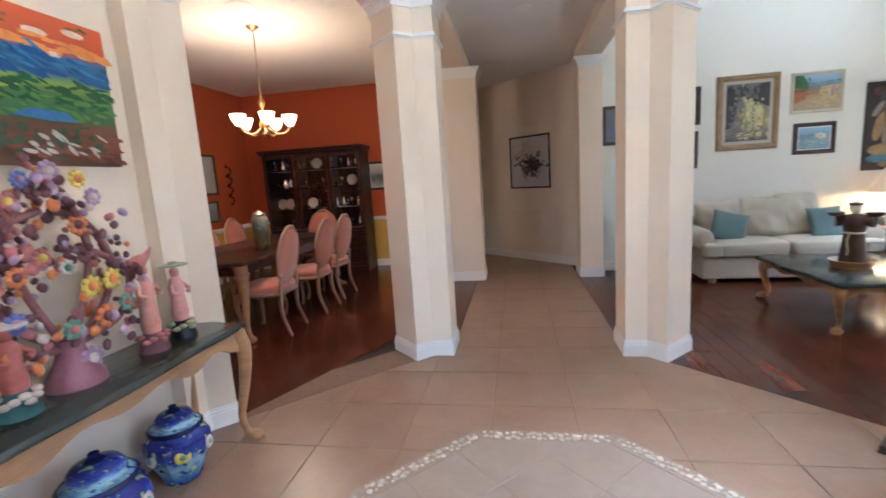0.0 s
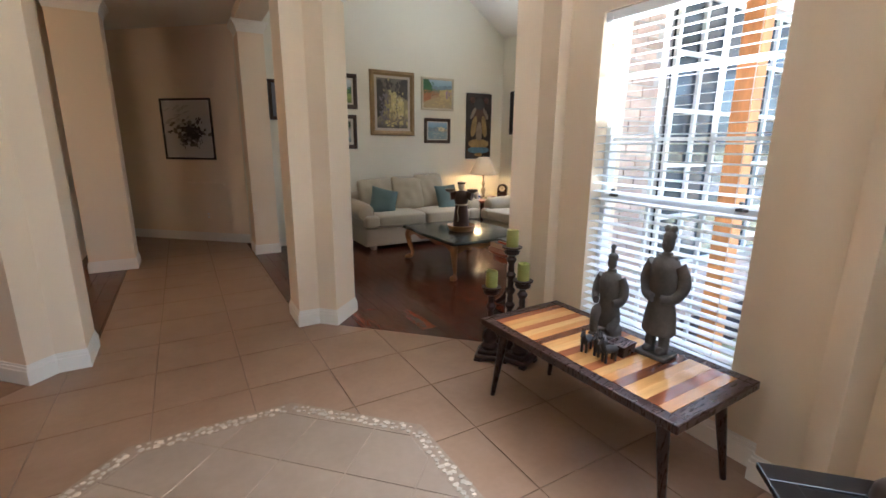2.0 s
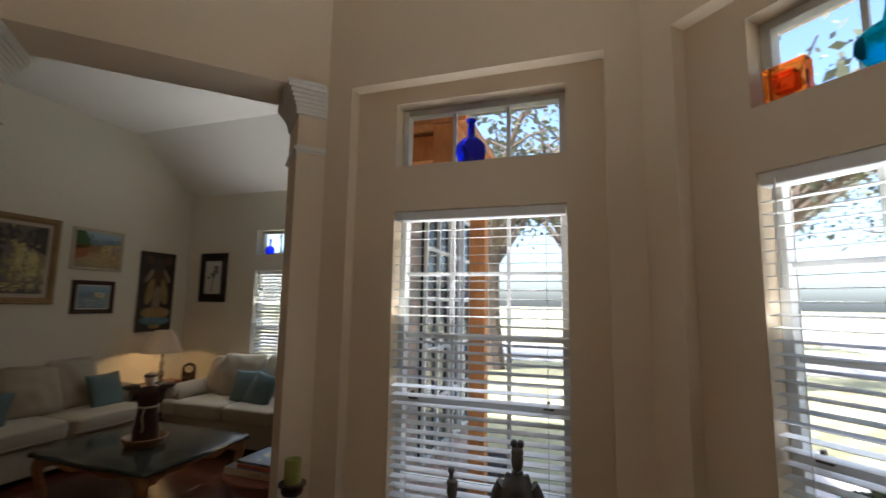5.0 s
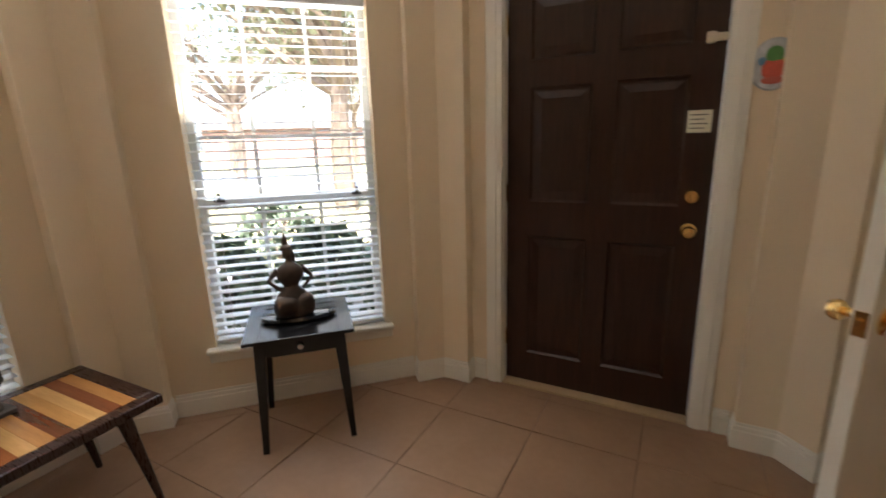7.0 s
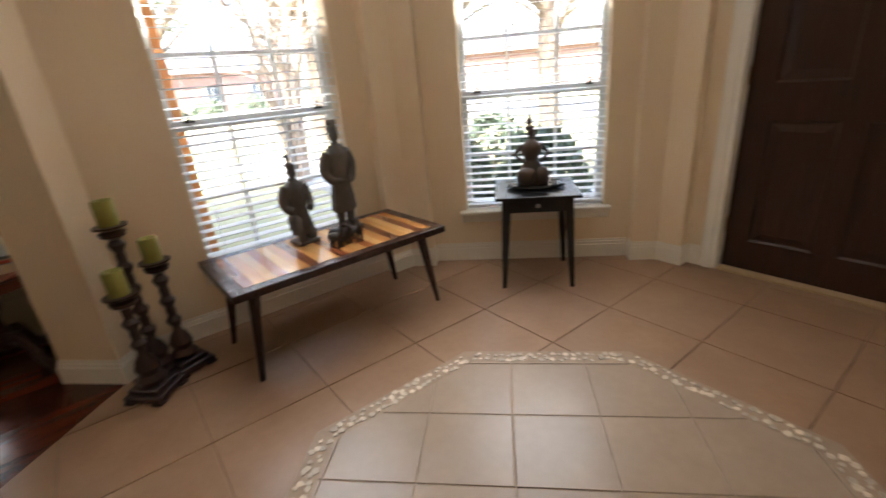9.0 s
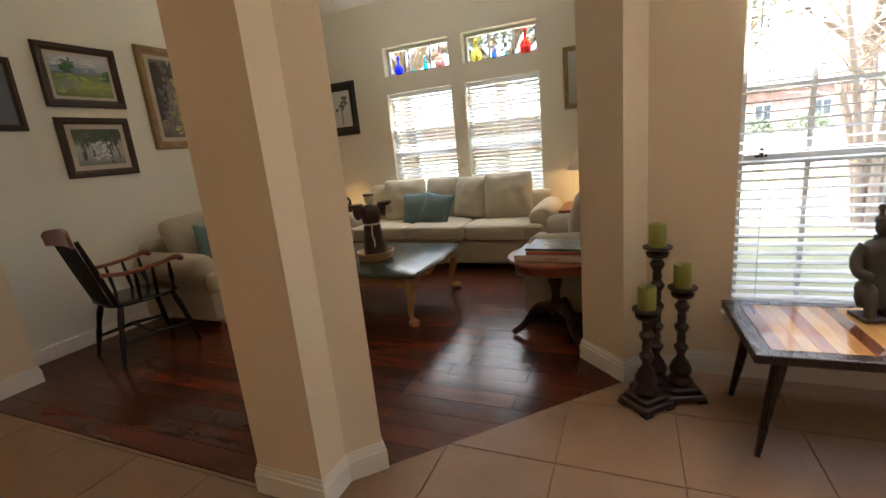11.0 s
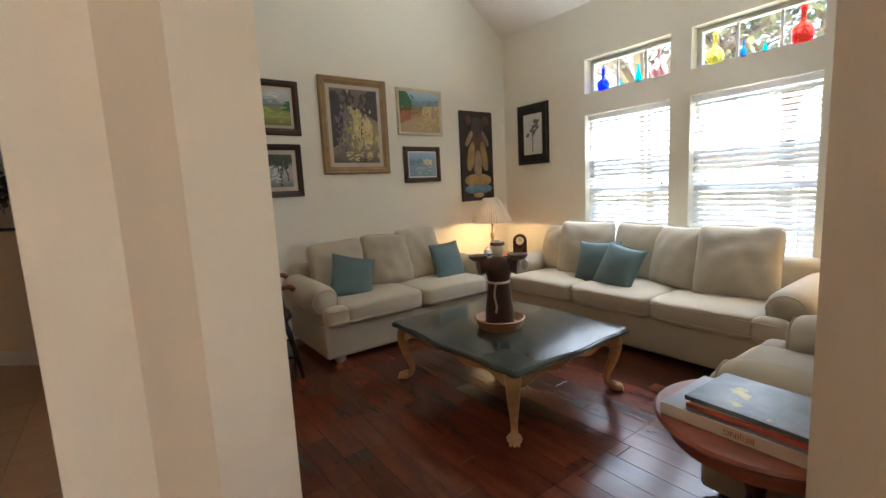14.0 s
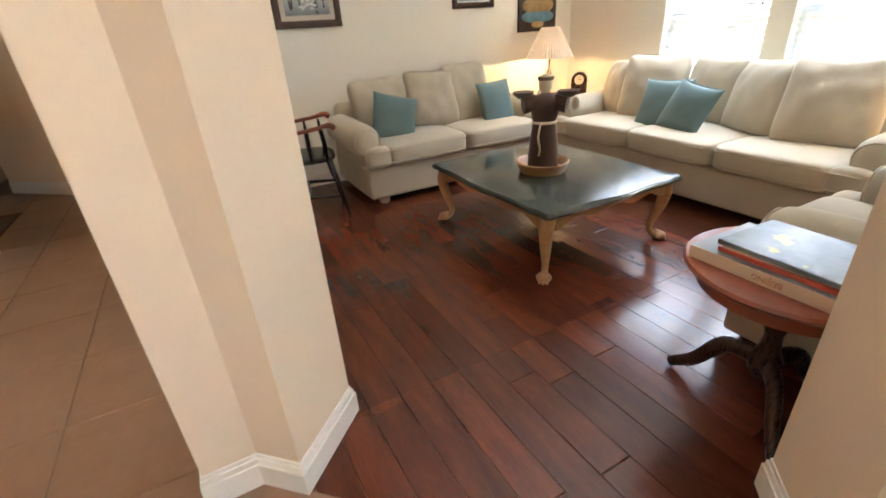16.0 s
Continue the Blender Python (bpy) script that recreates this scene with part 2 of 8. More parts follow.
def side(angle):
    """The frame of one side of the octagon: x to the right as seen from the middle, y outwards, z up."""
    a = radians(angle)
    m = Matrix(((math.sin(a), math.cos(a), 0, CX + R * math.cos(a)), (-math.cos(a), math.sin(a), 0, CY + R * math.sin(a)), (0, 0, 1, 0), (0, 0, 0, 1)))
    return m


def octagon(apothem, cx=CX, cy=CY):
    r = apothem / math.cos(radians(22.5))
    return [(cx + r * math.cos(radians(22.5 + 45 * i)), cy + r * math.sin(radians(22.5 + 45 * i))) for i in range(8)]


def boomerang(phi, grow=0.0, wings=(1, 1)):
    """Plan of the pier at the corner at phi degrees: it follows both sides of the octagon."""
    a1, a2 = radians(phi - 22.5), radians(phi + 22.5)
    n1, n2 = Vector((math.cos(a1), math.sin(a1))), Vector((math.cos(a2), math.sin(a2)))
    t1, t2 = Vector((-math.sin(a1), math.cos(a1))), Vector((-math.sin(a2), math.cos(a2)))
    rad = Vector((math.cos(radians(phi)), math.sin(radians(phi)))) / math.cos(radians(22.5))
    c = Vector((CX, CY))
    w = WING + grow
    r, q = R - grow, R + T + grow
    vi, vo = c + rad * r, c + rad * q
    ti = R * math.tan(radians(22.5)) - w
    p1, p2 = c + n1 * r + t1 * ti, c + n2 * r - t2 * ti
    q1, q2 = c + n1 * q + t1 * ti, c + n2 * q - t2 * ti
    return [tuple(v) for v in (p1, q1, vo, q2, p2, vi)]


def corner(phi):
    free = phi in (22.5, 67.5, 112.5, 157.5)
    bm = bmesh.new()
    prism(bm, boomerang(phi), 0, HEADER)
    col = structure("column" if free else "pilaster", bm, M["wall"], "cream painted octagon corner pier with white base" if free else "cream painted corner pilaster beside the recessed wall", category="column")
    bm = bmesh.new()
    prism(bm, boomerang(phi, 0.014), 0, 0.085)
    prism(bm, boomerang(phi, 0.009), 0.085, 0.105)
    prism(bm, boomerang(phi, 0.004), 0.105, 0.12)
    part("baseboard", bm, M["trim"], col, "white moulded base")
    if free:
        bm = bmesh.new()

        def cut(grow):
            p = boomerang(phi, grow)
            return [p[5], p[2], p[3], p[4]] if phi == 22.5 else ([p[0], p[1], p[2], p[5]] if phi == 157.5 else p)
        prism(bm, cut(0.006), 2.325, 2.335)
        prism(bm, cut(0.018), 2.335, 2.35)
        prism(bm, cut(0.008), 2.35, 2.362)
        for i in range(7):
            z = 2.53 + 0.02 * i
            prism(bm, cut(0.012 + 0.052 * (i / 6) ** 1.6), z, z + 0.02)
        prism(bm, cut(0.072), 2.67, HEADER - 0.001)
        part("capital", bm, M["trim"], col, "stepped white capital moulding")
    return col


for k in range(8):
    corner(22.5 + 45 * k)

bm = bmesh.new()
inner, outer = octagon(R), octagon(R + T)
for i in range(8):
    j = (i + 1) % 8
    prism(bm, [inner[i], outer[i], outer[j], inner[j]], HEADER, FOYER_TOP)
structure("wall_header", bm, M["wall"], "cream painted header band above the foyer openings")
bm = bmesh.new()
prism(bm, octagon(R + T), FOYER_TOP, FOYER_TOP + 0.1)
structure("ceiling_foyer", bm, M["ceiling"], "white foyer ceiling")

WIN_X, WIN_E, WIN_SE, SILL, HEAD, TR0, TR1 = 0.433, 0.028, 0.034, 0.345, 2.02, 2.255, 2.60
WALL0, WALL1 = RECESS, T - 0.004


def infill(angle, name, holes, label):
    bm = bmesh.new()
    holed_wall(bm, -0.70, 0.70, WALL0, WALL1, 0, HEADER, holes, side(angle))
    return structure(name, bm, M["wall"], label)




def window_holes(shift):
    return [(shift - WIN_X, shift + WIN_X, SILL, HEAD), (shift - WIN_X, shift + WIN_X, TR0, TR1)]


infill(0, "wall_window_east", window_holes(WIN_E), "cream recessed wall round a tall window")
infill(-45, "wall_window_southeast", window_holes(WIN_SE), "cream recessed wall round a tall window")
DOOR_W, DOOR_H = 0.455, 2.08
infill(-90, "wall_front_door", [(-DOOR_W - 0.03, DOOR_W + 0.03, -0.01, DOOR_H + 0.03)], "cream wall round the dark front door")
infill(-135, "wall_study_door", [(-0.40, 0.42, -0.01, 2.06)], "cream wall with an open doorway")
infill(180, "wall_console", [], "cream wall behind the console table")


def skirting(name, x0, x1, y, m):
    bm = bmesh.new()
    quad_box(bm, x0, x1, y - 0.014, y + 0.002, 0, 0.085, m)
    quad_box(bm, x0, x1, y - 0.009, y + 0.002, 0.085, 0.105, m)
    quad_box(bm, x0, x1, y - 0.004, y + 0.002, 0.105, 0.12, m)
    return structure(name, bm, M["trim"], "white moulded baseboard")


W = HALF - WING - 0.016
for a in (0, -45, 180):
    skirting("baseboard", -W, W, RECESS, side(a))
skirting("baseboard", -W, -DOOR_W - 0.10, RECESS, side(-90))
skirting("baseboard", DOOR_W + 0.10, W, RECESS, side(-90))
skirting("baseboard", -W, -0.475, RECESS, side(-135))
skirting("baseboard", 0.495, W, RECESS, side(-135))

# ---- shells of the rooms round the foyer ----
LIV_N, LIV_E, LIV_S = 6.10, 4.756, 2.25
LW = [(3.085, 3.94), (4.107, 4.957)]
LSILL, LHEAD, LTR0, LTR1 = 0.60, 1.945, 2.15, 2.475
BREAK_X, BREAK_Z, EAVE_Z = 3.85, 3.60, 2.93

bm = bmesh.new()
prism(bm, [(0.77, 0.0), (4.756, 0.0), (4.756, EAVE_Z + 0.10), (BREAK_X, BREAK_Z + 0.06), (0.77, BREAK_Z + 0.06)], 0, 0.2, Matrix(((1, 0, 0, 0), (0, 0, 1, LIV_N), (0, 1, 0, 0), (0, 0, 0, 1))))
structure("wall_living_north", bm, M["wall_living"], "pale cream living room wall hung with paintings")
east = Matrix(((0, 1, 0, LIV_E), (-1, 0, 0, 0), (0, 0, 1, 0), (0, 0, 0, 1)))
bm = bmesh.new()
holed_wall(bm, -LIV_N - 0.2, -LIV_S + 0.2, 0, 0.2, 0, EAVE_Z + 0.11, [(-b, -a, z0, z1) for a, b in LW for z0, z1 in ((LSILL, LHEAD), (LTR0, LTR1))], east)
structure("wall_living_east", bm, M["wall_living"], "pale cream living room wall with paired windows")
bm = bmesh.new()
quad_box(bm, 2.30, 4.756, LIV_S - 0.2, LIV_S, 0, 3.9)
structure("wall_living_south", bm, M["wall_living"], "pale cream plain wall")
bm = bmesh.new()
sl = Matrix(((1, 0, 0, 0), (0, 0, 1, 2.05), (0, 1, 0, 0), (0, 0, 0, 1)))
prism(bm, [(LIV_E + 0.2, EAVE_Z - 0.065), (BREAK_X, BREAK_Z), (0.70, BREAK_Z), (0.70, BREAK_Z + 0.12), (BREAK_X + 0.05, BREAK_Z + 0.12), (LIV_E + 0.2, EAVE_Z + 0.06)], 0, 4.25, sl)
structure("ceiling_living", bm, M["ceiling"], "white vaulted living room ceiling")

# hall: flat ceiling, end piers, canted end wall
bm = bmesh.new()
prism(bm, [(-0.86, 3.52), (1.03, 3.52), (1.03, 6.05), (1.6, 6.6), (0.8, 8.9), (-1.4, 8.9), (-0.86, 6.0)], HALL_TOP, HALL_TOP + 0.1)
structure("ceiling_hall", bm, M["ceiling"], "white hall ceiling")
bm = bmesh.new()
quad_box(bm, 0.745, 1.03, 3.40, 5.95, HALL_TOP - 0.11, BREAK_Z)
quad_box(bm, -0.86, -0.56, 3.40, 5.95, HALL_TOP - 0.11, 3.0)
structure("wall_hall_beam", bm, M["wall"], "cream beams over the hall edges")


def pier(x0, x1, y0, y1, top, label):
    bm = bmesh.new()
    quad_box(bm, x0, x1, y0, y1, 0, top)
    col = structure("pier", bm, M["wall"], label, category="column")
    bm = bmesh.new()
    quad_box(bm, x0 - 0.014, x1 + 0.014, y0 - 0.014, y1 + 0.014, 0, 0.085)
    quad_box(bm, x0 - 0.009, x1 + 0.009, y0 - 0.009, y1 + 0.009, 0.085, 0.105)
    quad_box(bm, x0 - 0.004, x1 + 0.004, y0 - 0.004, y1 + 0.004, 0.105, 0.12)
    part("baseboard", bm, M["trim"], col, "white moulded base")
    bm = bmesh.new()
    for i in range(6):
        g = 0.008 + 0.05 * (i / 5) ** 1.5
        quad_box(bm, x0 - g, x1 + g, y0 - g, y1 + g, top - 0.125 + 0.02 * i, top - 0.105 + 0.02 * i)
    part("capital", bm, M["trim"], col, "stepped white capital moulding")


pier(0.765, 1.04, 5.75, 6.098, HALL_TOP - 0.112, "cream pier at the end of the living room wall")
pier(-0.88, -0.47, 5.70, 6.05, HALL_TOP - 0.112, "cream pier between hall and dining room")
# canted end wall of the hall
cant = Matrix.Translation((0.02, 7.20, 0)) @ Matrix.Rotation(radians(-42), 4, "Z")
bm = bmesh.new()
quad_box(bm, -1.1, 1.6, 0, 0.15, 0, HALL_TOP, cant)
structure("wall_hall_end", bm, M["wall"], "beige canted wall at the end of the hall")
skirting("baseboard", -1.1, 1.6, 0, cant)
for z, x0, x1 in ((0.79, -0.20, 0.72), (2.07, -0.32, 0.70)):
    bm = bmesh.new()
    quad_box(bm, x0, x1, -0.022, 0.002, z, z + 0.022, cant)
    quad_box(bm, x0 + 0.01, x1 - 0.01, -0.012, 0.002, z - 0.018, z, cant)
    structure("trim", bm, M["wall"], "thin painted ledge moulding")
bm = bmesh.new()
quad_box(bm, -1.25, -1.05, 6.4, 9.0, 0, HALL_TOP)
structure("wall_passage_west", bm, M["wall"], "beige passage wall")
bm = bmesh.new()
quad_box(bm, -4.0, 1.7, 9.0, 9.15, 0, 3.0)
structure("wall_far_north", bm, M["wall_yellow"], "mustard far wall")
bm = bmesh.new()
quad_box(bm, 1.03, 1.18, 6.3, 9.0, 0, HALL_TOP)
structure("wall_passage_east", bm, M["wall"], "beige passage wall")

# dining room
DIN_N, DIN_W, DIN_TOP = 6.95, -4.435, 2.89
bm = bmesh.new()
quad_box(bm, DIN_W - 0.2, -1.55, DIN_N, DIN_N + 0.15, 0.79, DIN_TOP)
structure("wall_dining_north", bm, M["wall_red"], "burnt orange dining room wall")
bm = bmesh.new()
quad_box(bm, DIN_W - 0.2, -1.55, DIN_N, DIN_N + 0.15, 0, 0.79)
structure("wall_dining_dado_north", bm, M["wall_yellow"], "mustard dado below the chair rail")
bm = bmesh.new()
quad_box(bm, DIN_W - 0.2, DIN_W, 1.7, DIN_N, 0.79, DIN_TOP)
structure("wall_dining_west", bm, M["wall_red"], "burnt orange dining room wall")
bm = bmesh.new()
quad_box(bm, DIN_W - 0.2, DIN_W, 1.7, DIN_N, 0, 0.79)
structure("wall_dining_dado_west", bm, M["wall_yellow"], "mustard dado below the chair rail")
bm = bmesh.new()
quad_box(bm, DIN_W, -2.12, 1.7, 1.9, 0, DIN_TOP)
structure("wall_dining_south", bm, M["wall_red"], "burnt orange dining room wall")
bm = bmesh.new()
prism(bm, [(DIN_W - 0.2, 1.7), (-2.12, 1.7), (-2.12, 2.2), (-0.82, 3.5), (-0.82, 9.0), (DIN_W - 0.2, 9.0)], DIN_TOP, DIN_TOP + 0.1)
structure("ceiling_dining", bm, M["ceiling"], "white dining room ceiling")
for name, box in (("trim", (DIN_W, -1.55, DIN_N - 0.022, DIN_N + 0.002, 0.76, 0.82)), ("trim", (DIN_W, DIN_W + 0.022, 1.9, DIN_N - 0.022, 0.76, 0.82))):
    bm = bmesh.new()
    soft_box(bm, *box, r=0.008)
    structure(name, bm, M["trim"], "white chair rail")
for name, box in (("baseboard", (DIN_W, -1.55, DIN_N - 0.014, DIN_N + 0.002, 0, 0.11)), ("baseboard", (DIN_W, DIN_W + 0.014, 1.9, DIN_N - 0.014, 0, 0.11)),
                  ("baseboard", (1.06, LIV_E, LIV_N - 0.014, LIV_N + 0.002, 0, 0.11)), ("baseboard", (LIV_E - 0.014, LIV_E + 0.002, LIV_S, LIV_N - 0.014, 0, 0.11)),
                  ("baseboard", (2.3, LIV_E - 0.014, LIV_S - 0.002, LIV_S + 0.014, 0, 0.11))):
    bm = bmesh.new()
    soft_box(bm, *box, r=0.005)
    structure(name, bm, M["trim"], "white baseboard")

# study beyond the open white door: a room square to the street, its door wall cut across the corner
st = side(-135)
ST_X0, ST_X1, ST_Y0, ST_TOP = -4.6, -0.99, -4.05, 2.75
STW = [(1.80, 2.76), (2.97, 3.85)]
street = Matrix(((-1, 0, 0, 0), (0, -1, 0, ST_Y0), (0, 0, 1, 0), (0, 0, 0, 1)))
bm = bmesh.new()
holed_wall(bm, -ST_X1 - 0.15, -ST_X0 + 0.15, 0, 0.15, 0, ST_TOP, [(a, b, 0.27, 2.12) for a, b in STW], street)
structure("wall_study_far", bm, M["wall_yellow"], "mustard study wall with tall windows")
bm = bmesh.new()
quad_box(bm, ST_X0 - 0.15, ST_X0, ST_Y0, 0.40, 0, ST_TOP)
structure("wall_study_west", bm, M["wall_yellow"], "mustard study wall")
bm = bmesh.new()
quad_box(bm, ST_X1, ST_X1 + 0.15, ST_Y0, -0.76, 0, ST_TOP)
structure("wall_study_east", bm, M["wall_yellow"], "mustard study wall")
bm = bmesh.new()
quad_box(bm, ST_X0, -1.97, 0.265, 0.415, 0, ST_TOP)
structure("wall_study_near", bm, M["wall_yellow"], "mustard study wall beside the doorway")
room = [(ST_X0, ST_Y0), (ST_X1, ST_Y0), (ST_X1, -0.73), (-1.97, 0.262), (ST_X0, 0.262)]
bm = bmesh.new()
prism(bm, room, ST_TOP, ST_TOP + 0.1)
structure("ceiling_study", bm, M["ceiling"], "white study ceiling")
bm = bmesh.new()
prism(bm, room, -0.05, -0.0012)
quad_box(bm, -0.40, 0.42, 0.168, T + 0.02, -0.05, -0.001, st)
structure("floor_study", bm, M["laminate"], "orange brown laminate floor")

# sub-floors
bm = bmesh.new()
prism(bm, [(-4.7, 1.6), (5.0, 1.6), (5.0, 9.1), (-4.7, 9.1)], -0.12, -0.012)
structure("floor_base", bm, M["plank_gap"], "dark floor bed")
bm = bmesh.new()
prism(bm, octagon(R + T), -0.011, -0.0046)
prism(bm, [(-0.56, 3.1), (0.745, 3.1), (0.745, 9.0), (-0.56, 9.0)], -0.011, -0.0046)
prism(bm, [(-3.9, 7.1), (-0.56, 7.1), (-0.56, 9.0), (-3.9, 9.0)], -0.011, -0.0046)
structure("floor_grout", bm, M["grout"], "tan grout bed under the tiles")

# ---- windows with blinds ----


def window(name, m, x0, x1, z0, z1, depth, mullions=(), rails=(), sash=None, label="white framed window"):
    """A framed window set deep in its opening: local x across, y outwards; muntin bars and two sashes."""
    w = thing(name, label, "window", m, kind="structure")
    y = depth
    bm = bmesh.new()
    for b in ((x0, x0 + 0.035, z0, z1), (x1 - 0.035, x1, z0, z1), (x0 + 0.035, x1 - 0.035, z0, z0 + 0.035), (x0 + 0.035, x1 - 0.035, z1 - 0.035, z1)):
        soft_box(bm, b[0], b[1], y - 0.03, y + 0.03, b[2], b[3], r=0.004)
    if sash:
        soft_box(bm, x0 + 0.03, x1 - 0.03, y - 0.035, y + 0.02, sash - 0.025, sash + 0.025, r=0.004)
    part("window_frame", bm, M["frame_white"], w)
    if sash:
        for x in (x0 + 0.10, x1 - 0.10):
            bm = bmesh.new()
            soft_box(bm, x - 0.024, x + 0.024, y - 0.052, y - 0.033, sash + 0.012, sash + 0.026, r=0.003)
            soft_box(bm, x - 0.007, x + 0.007, y - 0.060, y - 0.040, sash + 0.02, sash + 0.055, r=0.003)
            part("sash_lock", bm, M["frame_dark_metal"], w, "dark metal sash lock")
    bm = bmesh.new()
    for x in mullions:
        quad_box(bm, x - 0.009, x + 0.009, y - 0.008, y + 0.010, z0 + 0.03, z1 - 0.03)
    for z in rails:
        quad_box(bm, x0 + 0.03, x1 - 0.03, y - 0.007, y + 0.009, z - 0.009, z + 0.009)
    if mullions or rails:
        part("muntin", bm, M["frame_white"], w)
    else:
        bm.free()
    bm = bmesh.new()
    quad_box(bm, x0 + 0.03, x1 - 0.03, y + 0.012, y + 0.016, z0 + 0.03, z1 - 0.03)
    pane = part("pane", bm, M["glass"], w)
    pane.visible_shadow = False
    return w


def blind(m, x0, x1, z0, z1, y, tilt, spacing=0.043, slat=0.05, label="white horizontal slat blind, lowered"):
    b = thing("window_blind", label, "blind", m)
    bm = bmesh.new()
    soft_box(bm, x0, x1, y - 0.028, y + 0.028, z1 - 0.05, z1 - 0.002, r=0.006)
    part("headrail", bm, M["blind"], b)
    bm = bmesh.new()
    soft_box(bm, x0, x1, y - 0.025, y + 0.025, z0 + 0.004, z0 + 0.024, r=0.005)
    part("bottom_rail", bm, M["blind"], b)
    bm = bmesh.new()
    quad_box(bm, x0, x1, -slat / 2, slat / 2, -0.0012, 0.0012)
    me = finish("slat", bm, M["blind"])
    z = z0 + 0.055
    while z < z1 - 0.06:
        s = new("slat", me)
        s.parent = b
        s.matrix_local = Matrix.Translation((0, y, z)) @ Matrix.Rotation(radians(tilt + random.uniform(-1.5, 1.5)), 4, "X")
        z += spacing
    for x in (x0 + 0.09, x1 - 0.09):
        bm = bmesh.new()
        tube(bm, [(x, y - 0.028, z0 + 0.01), (x, y - 0.028, z1 - 0.03)], 0.0014, 5)
        part("ladder_cord", bm, M["blind"], b)
    bm = bmesh.new()
    tube(bm, [(x0 + 0.05, y - 0.035, z1 - 0.4), (x0 + 0.05, y - 0.035, z1 - 0.03)], 0.0035, 6)
    part("tilt_wand", bm, M["frame_white"], b)
    return b


third = 2 * WIN_X / 3
for n, a in ((1, 0), (2, -45)):
    m = side(a) @ Matrix.Translation((WIN_SE if n == 2 else WIN_E, 0, 0))
    window("window_%d" % n, m, -WIN_X, WIN_X, SILL, HEAD, RECESS + 0.12, (-WIN_X + third, WIN_X - third), (0.69, 1.38, 1.70), 1.06, "tall white sash window with muntin bars")
    window("window_%d" % (n + 2), m, -WIN_X, WIN_X, TR0, TR1, RECESS + 0.12, (-WIN_X + third, WIN_X - third), (), None, "white transom window above the sash window")
    blind(m, -WIN_X + 0.006, WIN_X - 0.006, SILL + 0.012, HEAD - 0.002, RECESS + 0.034, 6 if n == 1 else 5)
    bm = bmesh.new()
    soft_box(bm, -WIN_X - 0.042, WIN_X + 0.042, RECESS - 0.045, RECESS + 0.085, SILL - 0.022, SILL + 0.004, r=0.008, m=m)
    soft_box(bm, -WIN_X - 0.035, WIN_X + 0.035, RECESS - 0.018, RECESS + 0.001, SILL - 0.075, SILL - 0.022, r=0.006, m=m)
    structure("window_sill", bm, M["trim"], "white window sill with apron")
for n, (a, b) in enumerate(LW):
    window("window_%d" % (n + 5), east, -b, -a, LSILL, LHEAD, 0.13, [-(a + (b - a) * k / 3) for k in (1, 2)], (0.95, 1.45, 1.7), 1.2, "white sash window with muntin bars")
    window("window_%d" % (n + 7), east, -b, -a, LTR0, LTR1, 0.13, [-(a + (b - a) * k / 3) for k in (1, 2)], (), None, "white transom window")
    blind(east, -b + 0.012, -a - 0.012, LSILL + 0.01, LHEAD - 0.002, 0.06, 34 if n else 40)
for n, (x0, x1) in enumerate(STW):
    window("window_%d" % (n + 9), street, x0, x1, 0.27, 2.12, 0.09, (), (1.28,), None, "white study window")
    blind(street, x0 + 0.008, x1 - 0.008, 0.28, 2.11, 0.03, 32)
    bm = bmesh.new()
    soft_box(bm, x0 - 0.05, x1 + 0.05, -0.05, 0.02, 0.235, 0.272, r=0.006, m=street)
    structure("window_sill", bm, M["trim"], "white window sill")
bm = bmesh.new()
soft_box(bm, -ST_X1, -ST_X0, -0.015, 0.002, 0, 0.12, r=0.005, m=street)
structure("baseboard", bm, M["trim"], "white baseboard")

# ---- doors ----


def panel_face(bm, x0, x1, z0, z1, y, into, m):
    """A raised and fielded panel sunk into a door face."""
    e, f = 0.022, 0.055
    rings = []
    for d, dep in ((0, 0.0), (e * 0.5, into), (e, into), (f, into * 0.35)):
        rings.append([bm.verts.new(m @ Vector(p)) for p in ((x0 + d, y + dep, z0 + d), (x1 - d, y + dep, z0 + d), (x1 - d, y + dep, z1 - d), (x0 + d, y + dep, z1 - d))])
    for a, b in zip(rings, rings[1:]):
        for i in range(4):
            bm.faces.new((a[i], a[(i + 1) % 4], b[(i + 1) % 4], b[i]))
    bm.faces.new(rings[-1])


def panel_door(bm, w, h, t, m, rows, stile=0.115, mid=0.10, sunk=0.012):
    """A six-panel door leaf, x 0..w, y 0..t, z 0..h, both faces panelled."""
    holes = []
    for z0, z1 in rows:
        holes += [(stile, w / 2 - mid / 2, z0, z1), (w / 2 + mid / 2, w - stile, z0, z1)]
    k = bmesh.new()
    holed_wall(k, 0, w, 0, t, 0, h, holes)
    merge(bm, k, m)
    for h4 in holes:
        panel_face(bm, *h4, 0.0, sunk, m)
        panel_face(bm, *h4, t, -sunk, m)


def knob(bm, m, r=0.027):
    lathe(bm, [(0.0, 0.0), (0.033, 0.0), (0.033, 0.004), (0.014, 0.010), (0.011, 0.028), (r, 0.040), (r * 1.06, 0.052), (r * 0.8, 0.066), (0, 0.070)], 16, m)


